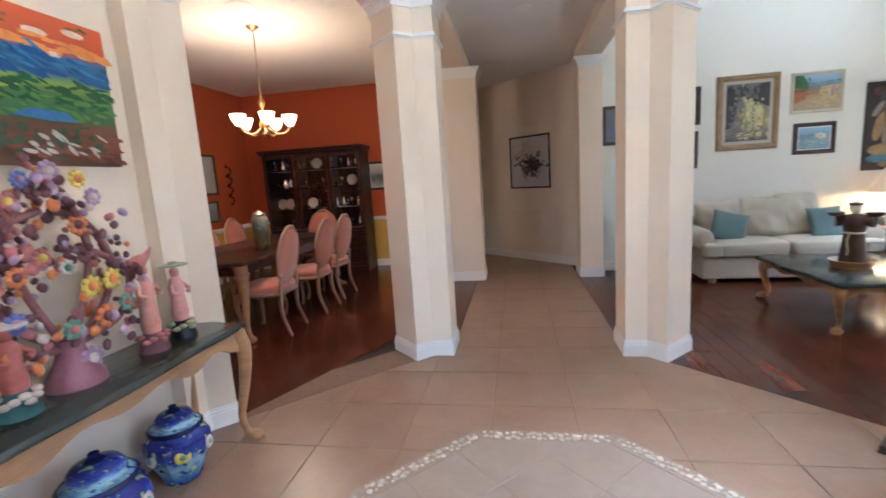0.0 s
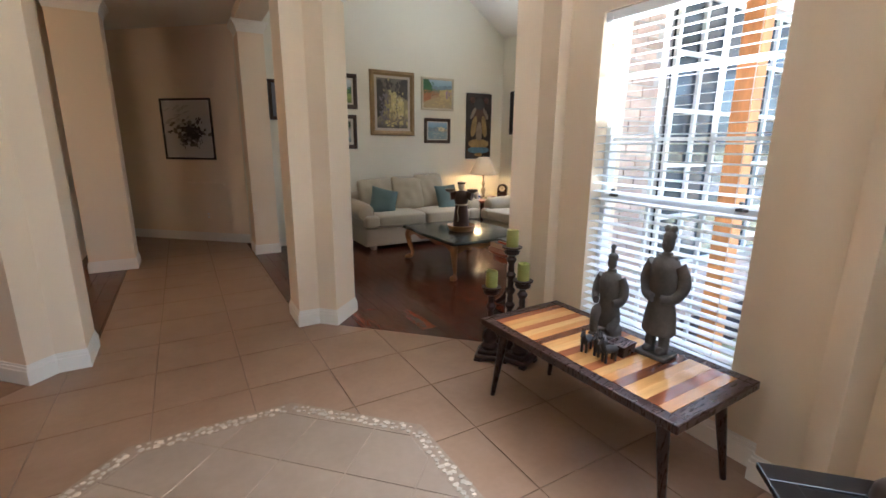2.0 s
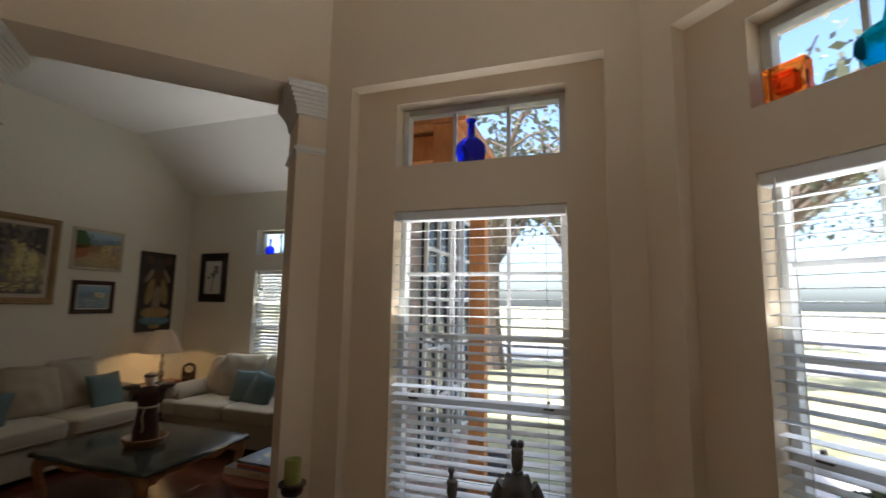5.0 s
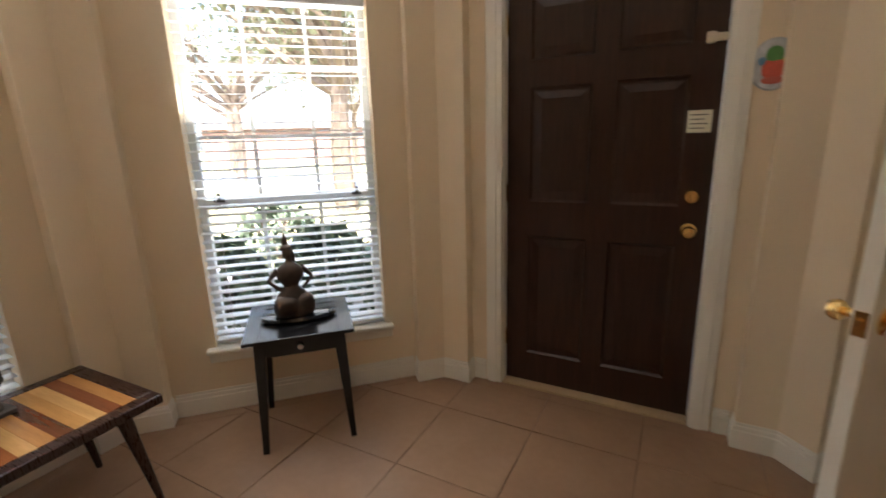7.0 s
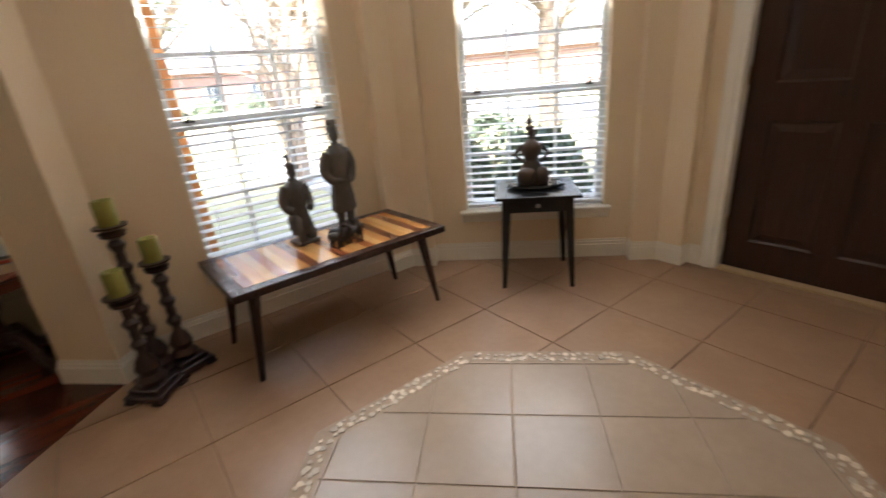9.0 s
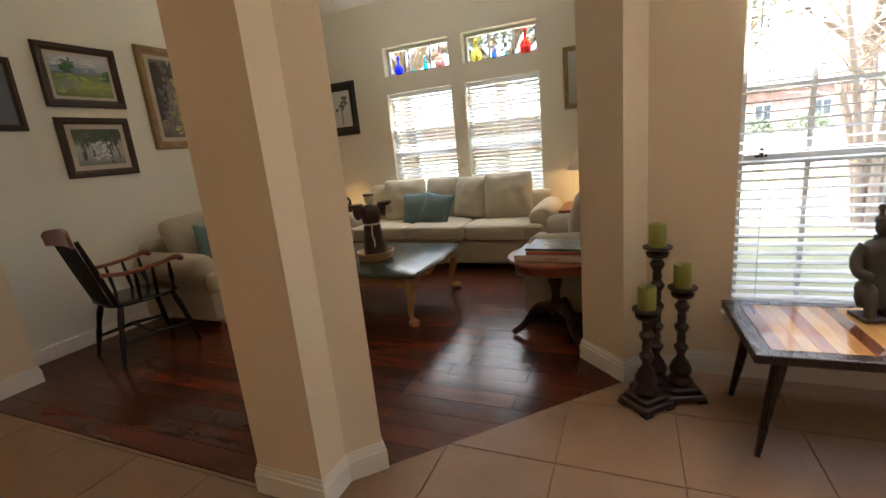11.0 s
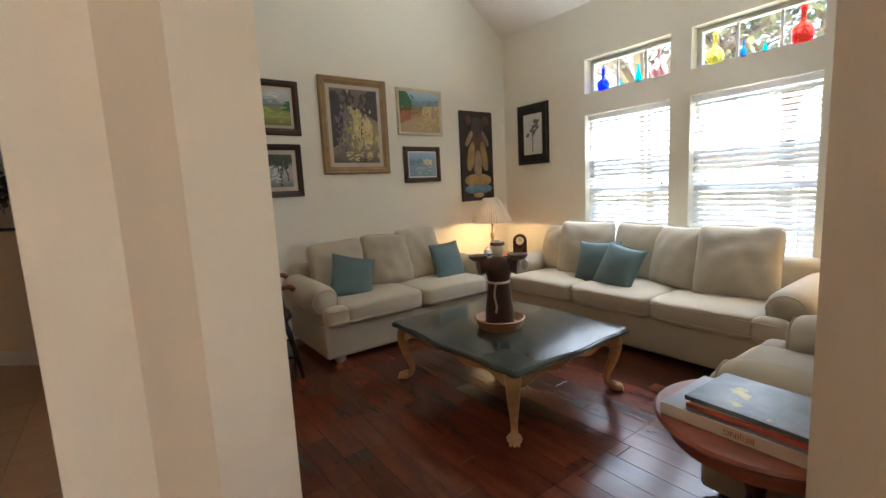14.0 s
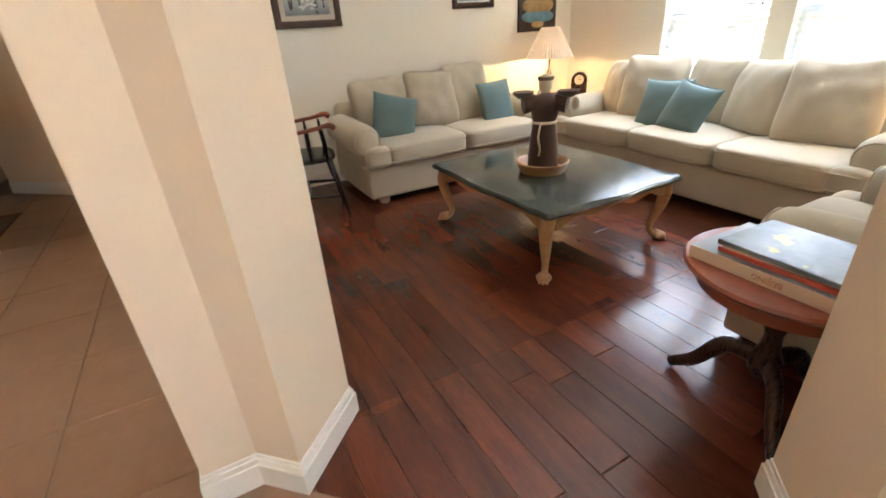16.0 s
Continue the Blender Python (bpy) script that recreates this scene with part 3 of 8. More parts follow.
fd = side(-90)
DY = RECESS + 0.058
d1 = thing("door_1", "closed dark espresso six-panel front door", "door", fd @ Matrix.Translation((-DOOR_W, DY, 0.012)), kind="structure")
bm = bmesh.new()
panel_door(bm, 2 * DOOR_W, DOOR_H - 0.014, 0.045, Matrix.Identity(4), ((0.17, 0.83), (1.01, 1.56), (1.68, 1.96)))
part("door_leaf", bm, M["door_dark"], d1)
for nm, z, lab in (("door_knob", 0.905, "polished brass door knob"), ("deadbolt", 1.055, "round brass deadbolt")):
    bm = bmesh.new()
    mm = Matrix.Translation((2 * DOOR_W - 0.07, 0.0, z)) @ Matrix.Rotation(radians(90), 4, "X")
    if nm == "door_knob":
        knob(bm, mm)
    else:
        lathe(bm, [(0, 0), (0.031, 0), (0.031, 0.008), (0.026, 0.014), (0, 0.016)], 16, mm)
        soft_box(bm, 2 * DOOR_W - 0.074, 2 * DOOR_W - 0.066, -0.03, -0.012, z - 0.017, z + 0.017, r=0.003)
    part(nm, bm, M["brass"], d1, lab, smooth=40)
for z in (0.25, 1.05, 1.85):
    bm = bmesh.new()
    lathe(bm, [(0.006, z - 0.045), (0.006, z + 0.045)], 8, Matrix.Translation((-0.004, -0.004, 0)))
    part("hinge", bm, M["brass"], d1, "brass hinge")
bm = bmesh.new()
soft_box(bm, 2 * DOOR_W - 0.055, 2 * DOOR_W + 0.05, -0.018, -0.001, 1.675, 1.705, r=0.004)
soft_box(bm, 2 * DOOR_W - 0.075, 2 * DOOR_W - 0.04, -0.026, -0.001, 1.668, 1.712, r=0.006)
part("swing_latch", bm, material("satin_latch_metal", (0.6, 0.55, 0.45), 0.35, metal=1.0), d1, "metal swing bar latch")
bm = bmesh.new()
quad_box(bm, 2 * DOOR_W - 0.115, 2 * DOOR_W - 0.025, -0.004, -0.001, 1.325, 1.415)
note = part("paper_note", bm, material("cream_paper", (0.75, 0.72, 0.58), 0.8, vary=0.03), d1, "small cream paper note")
ink = material("dark_ink", (0.05, 0.05, 0.05), 0.8)
for i in range(4):
    bm = bmesh.new()
    quad_box(bm, 2 * DOOR_W - 0.105, 2 * DOOR_W - 0.04 - 0.012 * (i % 2), -0.0052, -0.0042, 1.395 - 0.018 * i, 1.399 - 0.018 * i)
    part("text_line", bm, ink, note)
bm = bmesh.new()
for x0, x1, z0, z1 in ((-DOOR_W - 0.092, -DOOR_W - 0.004, 0, DOOR_H + 0.004), (DOOR_W + 0.004, DOOR_W + 0.092, 0, DOOR_H + 0.004), (-DOOR_W - 0.092, DOOR_W + 0.092, DOOR_H + 0.004, DOOR_H + 0.092)):
    soft_box(bm, x0, x1, RECESS - 0.018, RECESS + 0.012, z0, z1, r=0.006, m=fd)
    soft_box(bm, x0 + 0.012, x1 - 0.03 if x1 - x0 < 0.2 else x1 - 0.012, RECESS - 0.024, RECESS - 0.012, z0, z1 - 0.012, r=0.004, m=fd)
for x0, x1, z0, z1 in ((-DOOR_W - 0.03, -DOOR_W - 0.003, 0, DOOR_H + 0.03), (DOOR_W + 0.003, DOOR_W + 0.03, 0, DOOR_H + 0.03), (-DOOR_W - 0.003, DOOR_W + 0.003, DOOR_H, DOOR_H + 0.03)):
    quad_box(bm, x0, x1, RECESS + 0.012, T - 0.01, z0, z1, fd)
structure("door_trim", bm, M["trim"], "white moulded door casing")
bm = bmesh.new()
soft_box(bm, -DOOR_W - 0.003, DOOR_W + 0.003, RECESS - 0.005, T, -0.01, 0.012, r=0.004, m=fd)
structure("threshold", bm, material("tan_threshold", (0.45, 0.33, 0.2), 0.5), "tan door threshold strip")

# open white door to the study
HX, HY = -1.087, -0.388
ang = math.degrees(math.atan2(0.263 - HY, -0.624 - HX))
d2 = thing("door_2", "white six-panel interior door standing open into the foyer", "door", pose(HX, HY, 0.012, 0, 0, ang), kind="structure")
bm = bmesh.new()
panel_door(bm, 0.80, 2.03, 0.035, Matrix.Translation((0, -0.0175, 0)), ((0.20, 0.78), (0.98, 1.50), (1.62, 1.90)), 0.11, 0.10, 0.005)
part("door_leaf", bm, M["trim"], d2)
for sgn in (1, -1):
    bm = bmesh.new()
    knob(bm, Matrix.Translation((0.735, 0.0175 * sgn, 0.90)) @ Matrix.Rotation(radians(-90 * sgn), 4, "X"), 0.025)
    part("door_knob", bm, M["brass"], d2, "polished brass door knob", smooth=40)
bm = bmesh.new()
quad_box(bm, 0.7995, 0.8015, -0.013, 0.013, 0.872, 0.93)
quad_box(bm, 0.8015, 0.811, -0.006, 0.006, 0.89, 0.912)
part("latch_plate", bm, M["brass"], d2, "brass latch plate")
bm = bmesh.new()
for x0, x1, z0, z1 in ((-0.465, -0.395, 0, 2.06), (0.415, 0.485, 0, 2.06), (-0.465, 0.485, 2.055, 2.13)):
    soft_box(bm, x0, x1, RECESS - 0.018, RECESS + 0.01, z0, z1, r=0.006, m=st)
quad_box(bm, -0.400, -0.385, RECESS + 0.01, T - 0.01, 0, 2.06, st)
quad_box(bm, 0.405, 0.420, RECESS + 0.01, T - 0.01, 0, 2.06, st)
structure("door_trim", bm, M["trim"], "white door casing")

# ---- lamps of the place ----
lamp("chandelier_light", "POINT", pose(-2.43, 4.13, 2.15), 2.7, (1.0, 0.70, 0.40), radius=0.2)
lamp("table_lamp_light", "POINT", pose(4.15, 5.72, 0.94), 1.8, (1.0, 0.60, 0.24), radius=0.022)
lamp("corner_lamp_light", "POINT", pose(4.44, 2.56, 0.94), 1.1, (1.0, 0.60, 0.24), radius=0.022)
lamp("passage_lamp_light", "POINT", pose(-1.37, 8.05, 1.1), 1.2, (1.0, 0.62, 0.22), radius=0.1)

# skylight that falls in through the windows, down into the rooms
for a in (0, -45):
    lamp("daylight_window", "AREA", side(a) @ Matrix.Translation((0, RECESS - 0.004, 1.2)) @ Matrix.Rotation(radians(-90 + 58), 4, "X"), 0.8, (0.97, 0.98, 1.0), size=0.84, size_y=1.4, spread=96)
for a, b in LW:
    lamp("daylight_window", "AREA", east @ Matrix.Translation((-(a + b) / 2, -0.004, 1.35)) @ Matrix.Rotation(radians(-90 + 58), 4, "X"), 0.8, (0.97, 0.98, 1.0), size=0.84, size_y=1.1, spread=96)
# fill lamps added in the window openings, aimed up, in place of ground bounce
for a in (0, -45):
    lamp("window_up_fill", "AREA", side(a) @ Matrix.Translation((0, RECESS - 0.004, 1.5)) @ Matrix.Rotation(radians(-150), 4, "X"), 3.5, (1.0, 0.95, 0.87), size=0.84, size_y=0.9, spread=96)
for a, b in LW:
    lamp("window_up_fill", "AREA", east @ Matrix.Translation((-(a + b) / 2, -0.004, 1.5)) @ Matrix.Rotation(radians(-150), 4, "X"), 2.5, (1.0, 0.95, 0.87), size=0.84, size_y=0.8, spread=96)
lamp("daylight_study", "AREA", street @ Matrix.Translation((2.8, -0.06, 1.2)) @ Matrix.Rotation(radians(-90), 4, "X"), 4.5, (0.95, 0.98, 1.0), size=2.0, size_y=1.7)

# ---- outside ----
M["lawn"] = material("dry_winter_lawn", (0.40, 0.37, 0.20), 0.95, vary=0.35, scale=0.8, fine=25, bump=0.5)
M["concrete"] = material("pale_concrete", (0.52, 0.49, 0.44), 0.85, vary=0.12, scale=1.0, fine=40, bump=0.2)
M["brick_pale"] = material("pale_brick", (0.50, 0.38, 0.31), 0.85, vary=0.25, scale=3, fine=30, bump=0.4, island=0.22)
M["mortar"] = material("grey_mortar", (0.45, 0.42, 0.38), 0.9, vary=0.15, scale=20)
M["brick"] = material("red_brick", (0.27, 0.17, 0.145), 0.85, vary=0.3, scale=3, fine=30, bump=0.4)
M["cedar"] = material("orange_cedar", (0.62, 0.26, 0.085), 0.6, vary=0.25, scale=3, fine=20, stretch=(6, 6, 1), bump=0.2)
M["bark"] = material("grey_bark", (0.16, 0.12, 0.09), 0.9, vary=0.4, scale=6, fine=40, bump=0.8)
M["leaf"] = material("dull_olive_leaf", (0.15, 0.155, 0.095), 0.7, vary=0.4, scale=2, bump=0, island=0.4)
M["shrub"] = material("dark_green_shrub", (0.105, 0.135, 0.085), 0.7, vary=0.4, scale=3, bump=0, island=0.4)
M["roof"] = material("grey_roof_shingle", (0.14, 0.13, 0.12), 0.9, vary=0.3, scale=4, fine=30, bump=0.3)
M["dark_glass"] = material("dark_window_glass", (0.05, 0.06, 0.07), 0.08, vary=0.2, bump=0)

bm = bmesh.new()
prism(bm, [(-400, -400), (400, -400), (400, 400), (-400, 400)], -0.5, -0.16)
structure("ground", bm, M["lawn"], "dry pale winter lawn")
bm = bmesh.new()
prism(bm, [(-60, -15.5), (60, -15.5), (60, -9.5), (-60, -9.5)], -0.2, -0.13)
prism(bm, [(14, -15.5), (20, -15.5), (20, 60), (14, 60)], -0.2, -0.125)
structure("road", bm, M["concrete"], "pale concrete street")
bm = bmesh.new()
prism(bm, [(-0.9, -0.90), (1.1, -0.90), (1.1, -9.5), (-0.9, -9.5)], -0.2, -0.115)
prism(bm, [(1.1, -2.6), (9.0, -1.4), (9.0, 0.2), (1.1, -1.0)], -0.2, -0.12)
structure("pavement", bm, M["concrete"], "pale concrete front walk")
# unseen slab added above the ceilings to keep sun from leaking indoors
bm = bmesh.new()
prism(bm, [(-6.5, -1.3), (2.6, -1.3), (2.6, 1.2), (5.3, 1.2), (5.3, 9.6), (-6.5, 9.6)], 3.95, 4.15)
structure("sun_block_slab", bm, M["roof"], "unseen grey slab added over the house to block the sun")
# own house, seen through the foyer window: brick wall, cedar porch
bm = bmesh.new()
quad_box(bm, 2.32, 4.98, LIV_S - 0.36, LIV_S - 0.202, -0.3, 3.2)
house = structure("wall_exterior_brick", bm, M["mortar"], "pale brick outer wall of the house")
bm = bmesh.new()
OUT_WIN = ((2.90, 3.72), (3.84, 4.66))
for row in range(46):
    z = -0.15 + 0.072 * row
    x = 2.325 - (0.105 if row % 2 else 0.0)
    while x < 4.97:
        x0, x1 = max(2.325, x), min(4.975, x + 0.20)
        if x1 - x0 > 0.03 and not any(x1 > a - 0.02 and x0 < b + 0.02 and 0.42 < z < 2.36 for a, b in OUT_WIN):
            quad_box(bm, x0, x1, LIV_S - 0.370, LIV_S - 0.361, z, z + 0.062)
        x += 0.21
part("brick_course", bm, M["brick_pale"], house)["kind"] = "stuff"
for (x0, x1) in OUT_WIN:
    w = thing("window_13", "dark outside window with a white grid", "window", None, kind="structure")
    bm = bmesh.new()
    quad_box(bm, x0, x1, LIV_S - 0.385, LIV_S - 0.362, 0.5, 2.3)
    part("pane", bm, M["dark_glass"], w)
    bm = bmesh.new()
    for k in range(4):
        x = x0 + (x1 - x0) * k / 3
        quad_box(bm, x - 0.016, x + 0.016, LIV_S - 0.41, LIV_S - 0.386, 0.48, 2.32)
    for k in range(6):
        z = 0.5 + 1.8 * k / 5
        quad_box(bm, x0, x1, LIV_S - 0.405, LIV_S - 0.387, z - 0.014, z + 0.014)
    part("muntin", bm, M["frame_white"], w)
porch = thing("porch", "orange cedar porch frame along the brick wall", "porch", None)
for x, y in ((3.22, 1.55),):
    bm = bmesh.new()
    soft_box(bm, x - 0.06, x + 0.06, y - 0.06, y + 0.06, -0.16, 2.35, r=0.006)
    part("post", bm, M["cedar"], porch)
bm = bmesh.new()
soft_box(bm, 2.35, 3.42, 1.48, 1.62, 2.35, 2.60, r=0.008)
part("beam", bm, M["cedar"], porch)
for k in range(3):
    bm = bmesh.new()
    x = 2.5 + 0.4 * k
    soft_box(bm, x - 0.03, x + 0.03, 1.62, 1.875, 2.42, 2.58, r=0.005)
    part("rafter", bm, M["cedar"], porch)
bm = bmesh.new()
quad_box(bm, 2.35, 3.48, 1.42, 1.875, 2.605, 2.66)
part("roof_board", bm, M["cedar"], porch)


def far_house(x, y, rz, w, d, h, label):
    m = pose(x, y, -0.16, 0, 0, rz)
    ho = thing("house", label, "house", m, group="houses across the street")
    bm = bmesh.new()
    quad_box(bm, -w / 2, w / 2, 0, d, 0, h)
    part("wall", bm, M["brick"], ho)
    bm = bmesh.new()
    rp = Matrix(((0, 0, 1, -w / 2 - 0.4), (1, 0, 0, 0), (0, 1, 0, 0), (0, 0, 0, 1)))
    prism(bm, [(-0.5, h), (d + 0.5, h), (d / 2, h + 2.2)], 0, w + 0.8, rp)
    part("roof", bm, M["roof"], ho)
    for k in range(4):
        xx = -w / 2 + w * (k + 0.5) / 4
        win = new("window")
        win.parent = ho
        bm = bmesh.new()
        soft_box(bm, xx - 0.65, xx + 0.65, -0.06, 0.02, 0.9, 2.3, r=0.02)
        part("window_frame", bm, M["frame_white"], win)
        bm = bmesh.new()
        quad_box(bm, xx - 0.55, xx - 0.03, -0.075, -0.055, 1.0, 2.2)
        quad_box(bm, xx + 0.03, xx + 0.55, -0.075, -0.055, 1.0, 2.2)
        part("pane", bm, M["dark_glass"], win)
    return ho


far_house(34, -34, 40, 16, 8, 3.0, "single-storey red brick house with white windows")
far_house(2, -44, 180, 14, 8, 3.2, "single-storey red brick house with white windows")
far_house(46, -6, -90, 16, 8, 3.4, "wide red brick house with white windows")
far_house(48, 18, -85, 13, 8, 3.4, "single-storey red brick house with white windows")


def tree(x, y, h, spread, seed, leaves=900, label="spreading oak with thin olive foliage"):
    rnd = random.Random(seed)
    t = thing("tree", label, "tree", pose(x, y, -0.16, 0, 0, rnd.uniform(0, 360)), group="street trees")
    bm = bmesh.new()
    tube(bm, curve_points([(0, 0, 0), (0.1, 0.05, h * 0.2), (0.0, 0.12, h * 0.42)], 4), [0.26 - 0.012 * i for i in range(9)], 8)
    tips = []
    for i in range(9):
        a = i * 2.4 + rnd.uniform(-0.3, 0.3)
        l = spread * rnd.uniform(0.7, 1.1)
        p0 = Vector((0, 0.1, h * rnd.uniform(0.32, 0.42)))
        p1 = p0 + Vector((math.cos(a) * l * 0.45, math.sin(a) * l * 0.45, h * rnd.uniform(0.12, 0.3)))
        p2 = p1 + Vector((math.cos(a + 0.4) * l * 0.5, math.sin(a + 0.4) * l * 0.5, h * rnd.uniform(0.0, 0.25)))
        pts = curve_points([p0, p1, p2], 4)
        tube(bm, pts, [0.13 - 0.012 * k for k in range(len(pts))], 6)
        tips += pts[3:]
        for s in range(13):
            q = pts[3 + s % (len(pts) - 3)]
            e = q + Vector((rnd.uniform(-1, 1), rnd.uniform(-1, 1), rnd.uniform(0, 1))) * spread * 0.3
            tube(bm, [q, (q + e) / 2 + Vector((0, 0, 0.1)), e], [0.035, 0.025, 0.012], 5)
            tips += [e, (q + e) / 2]
    part("trunk", bm, M["bark"], t)
    bm = bmesh.new()
    for i in range(int(leaves * 1.9)):
        c = tips[rnd.randrange(len(tips))] + Vector((rnd.gauss(0, 1), rnd.gauss(0, 1), rnd.gauss(0, 0.7))) * spread * 0.12
        u = Vector((rnd.uniform(-1, 1), rnd.uniform(-1, 1), rnd.uniform(-1, 1))).normalized() * rnd.uniform(0.05, 0.12)
        v = u.orthogonal().normalized() * u.length * 0.6
        bm.faces.new([bm.verts.new(c + k) for k in (-u, v, u, -v)])
    part("crown", bm, M["leaf"], t)
    return t


tree(6.5, -6.5, 7.5, 4.0, 3, 1500)
tree(11.5, -3.0, 8.0, 4.2, 5, 1500)
tree(12, 3.2, 8.5, 4.2, 8, 1300)
tree(1.5, -17.5, 8.5, 4.5, 12, 1200)
tree(10.5, 7.5, 8.0, 4.0, 21, 1500)
tree(17, -12, 9, 4.8, 33, 1200)
tree(-8, -12, 8, 4, 41, 900)
tree(9.0, -9.5, 8.5, 4.6, 52, 1900)
tree(15.5, 1.0, 9.0, 4.8, 57, 1900)
tree(14.0, 6.0, 8.5, 4.5, 63, 1900)
tree(4.0, -10.5, 8.0, 4.2, 71, 1600)
tree(22, -6, 10, 5.5, 77, 1800)
tree(24, -17, 10, 5.5, 81, 1800)
tree(29, -2, 10, 5.5, 83, 1800)
tree(20, -24, 10, 5.5, 87, 1800)


def bare_tree(x, y, h, seed):
    """Several pale smooth trunks that fork into bare twigs."""
    rnd = random.Random(seed)
    t = thing("bare_tree", "leafless garden tree with several pale smooth trunks", "tree", pose(x, y, -0.16), group="garden trees")
    pale = material("pale_smooth_bark", (0.42, 0.34, 0.27), 0.7, vary=0.25, scale=5, bump=0.3)
    for i in range(6):
        a = i * 1.05 + rnd.uniform(-0.2, 0.2)
        lean = rnd.uniform(0.10, 0.26)
        pts = curve_points([(0.08 * math.cos(a), 0.08 * math.sin(a), 0), (lean * math.cos(a), lean * math.sin(a), h * 0.3), (lean * 2.6 * math.cos(a + 0.2), lean * 2.6 * math.sin(a + 0.2), h * 0.62), (lean * 4 * math.cos(a), lean * 4 * math.sin(a), h)], 5)
        bm = bmesh.new()
        tube(bm, pts, [0.055 - 0.0028 * k for k in range(len(pts))], 8)
        trunk = part("trunk", bm, pale, t, smooth=60)
        bm = bmesh.new()
        for k in range(26):
            q = pts[rnd.randrange(6, len(pts))]
            e = q + Vector((rnd.uniform(-1, 1), rnd.uniform(-1, 1), rnd.uniform(0.2, 1.1))) * h * 0.16
            tube(bm, [q, (q + e) / 2 + Vector((rnd.uniform(-0.05, 0.05), rnd.uniform(-0.05, 0.05), 0.04)), e], [0.014, 0.009, 0.004], 5)
        part("twig", bm, pale, trunk)["kind"] = "stuff"


bare_tree(6.2, -0.35, 4.2, 5)


def shrub(x, y, r, h, seed):
    rnd = random.Random(seed)
    s = thing("shrub", "rounded dark green clipped shrub", "shrub", pose(x, y, -0.16), group="shrubs under the window")
    bm = bmesh.new()
    for i in range(900):
        d = Vector((rnd.gauss(0, 1), rnd.gauss(0, 1), abs(rnd.gauss(0, 1)))).normalized() * rnd.uniform(0.82, 1.03)
        c = Vector((d.x * r, d.y * r, d.z * h))
        u = Vector((rnd.uniform(-1, 1), rnd.uniform(-1, 1), rnd.uniform(-1, 1))).normalized() * rnd.uniform(0.03, 0.07) * max(1.0, r / 0.6)
        v = u.orthogonal().normalized() * u.length * 0.7
        bm.faces.new([bm.verts.new(c + k) for k in (-u, v, u, -v)])
    part("foliage", bm, M["shrub"], s)
    bm = bmesh.new()
    for i in range(5):
        a = i * 1.3
        tube(bm, [(0, 0, 0), (math.cos(a) * r * 0.5, math.sin(a) * r * 0.5, h * 0.6), (math.cos(a) * r * 0.8, math.sin(a) * r * 0.8, h * 0.8)], [0.02, 0.014, 0.006], 5)
    part("stem", bm, M["bark"], s)


for i, (x, y, r, h) in enumerate(((3.05, -0.78, 0.40, 0.80), (2.50, -1.45, 0.48, 0.80), (4.4, -2.6, 0.6, 0.8), (42, -10, 1.5, 1.3), (42.5, -6.6, 1.4, 1.2), (42, -3.2, 1.5, 1.4), (42.4, 0.5, 1.4, 1.2), (31, -30, 1.4, 1.3), (28.5, -33, 1.5, 1.3), (26, -35.5, 1.4, 1.2))):
    shrub(x, y, r, h, i)

# ---- furniture materials ----
M["linen"] = material("oatmeal_linen", (0.46, 0.40, 0.29), 0.9, vary=0.06, scale=3, fine=220, bump=0.35, sheen=0.2)
M["teal"] = material("dusty_teal_fabric", (0.115, 0.170, 0.162), 0.85, vary=0.1, scale=4, fine=200, bump=0.3, sheen=0.2)
M["oak"] = material("honey_oak", (0.36, 0.20, 0.085), 0.42, vary=0.25, scale=5, fine=30, stretch=(1, 1, 6), bump=0.12)
M["slate"] = material("dark_green_slate_top", (0.040, 0.047, 0.039), 0.20, vary=0.2, scale=4, fine=40, bump=0.01, coat=0.1)
M["black"] = material("black_lacquer", (0.010, 0.009, 0.009), 0.22, vary=0.3, scale=5, bump=0.03)
M["cherry"] = material("cherry_wood", (0.20, 0.055, 0.025), 0.3, vary=0.25, scale=4, fine=26, stretch=(6, 1, 1), bump=0.08)
M["walnut"] = material("dark_walnut", (0.032, 0.012, 0.007), 0.28, vary=0.35, scale=5, fine=30, stretch=(1, 8, 1), bump=0.1)
M["clay"] = material("grey_fired_clay", (0.088, 0.076, 0.064), 0.85, vary=0.35, scale=14, fine=70, bump=0.5)
M["horse_clay"] = material("blackened_clay", (0.030, 0.025, 0.021), 0.7, vary=0.35, scale=14, fine=70, bump=0.5)
M["bronze"] = material("dark_bronze", (0.085, 0.06, 0.045), 0.45, metal=0.5, vary=0.3, scale=12, bump=0.25)
M["turned"] = material("dark_turned_wood", (0.032, 0.014, 0.009), 0.32, vary=0.4, scale=8, bump=0.15)
M["wax"] = material("olive_green_wax", (0.27, 0.265, 0.06), 0.5, vary=0.15, scale=10, bump=0.05)
M["frame_dark"] = material("dark_brown_frame", (0.05, 0.024, 0.013), 0.4, vary=0.3, scale=8, bump=0.15)
M["frame_gold"] = material("aged_gold_frame", (0.30, 0.20, 0.09), 0.45, metal=0.3, vary=0.25, scale=10, bump=0.25)
M["frame_cream"] = material("cream_gilt_frame", (0.60, 0.53, 0.38), 0.5, vary=0.12, scale=10, bump=0.2)
M["frame_black"] = material("black_frame", (0.014, 0.012, 0.012), 0.35, vary=0.2, bump=0.05)
M["linen_mat"] = material("linen_liner", (0.52, 0.45, 0.36), 0.85, vary=0.06, fine=150, bump=0.1)
M["mat_white"] = material("white_mount_board", (0.70, 0.68, 0.62), 0.85, vary=0.03)
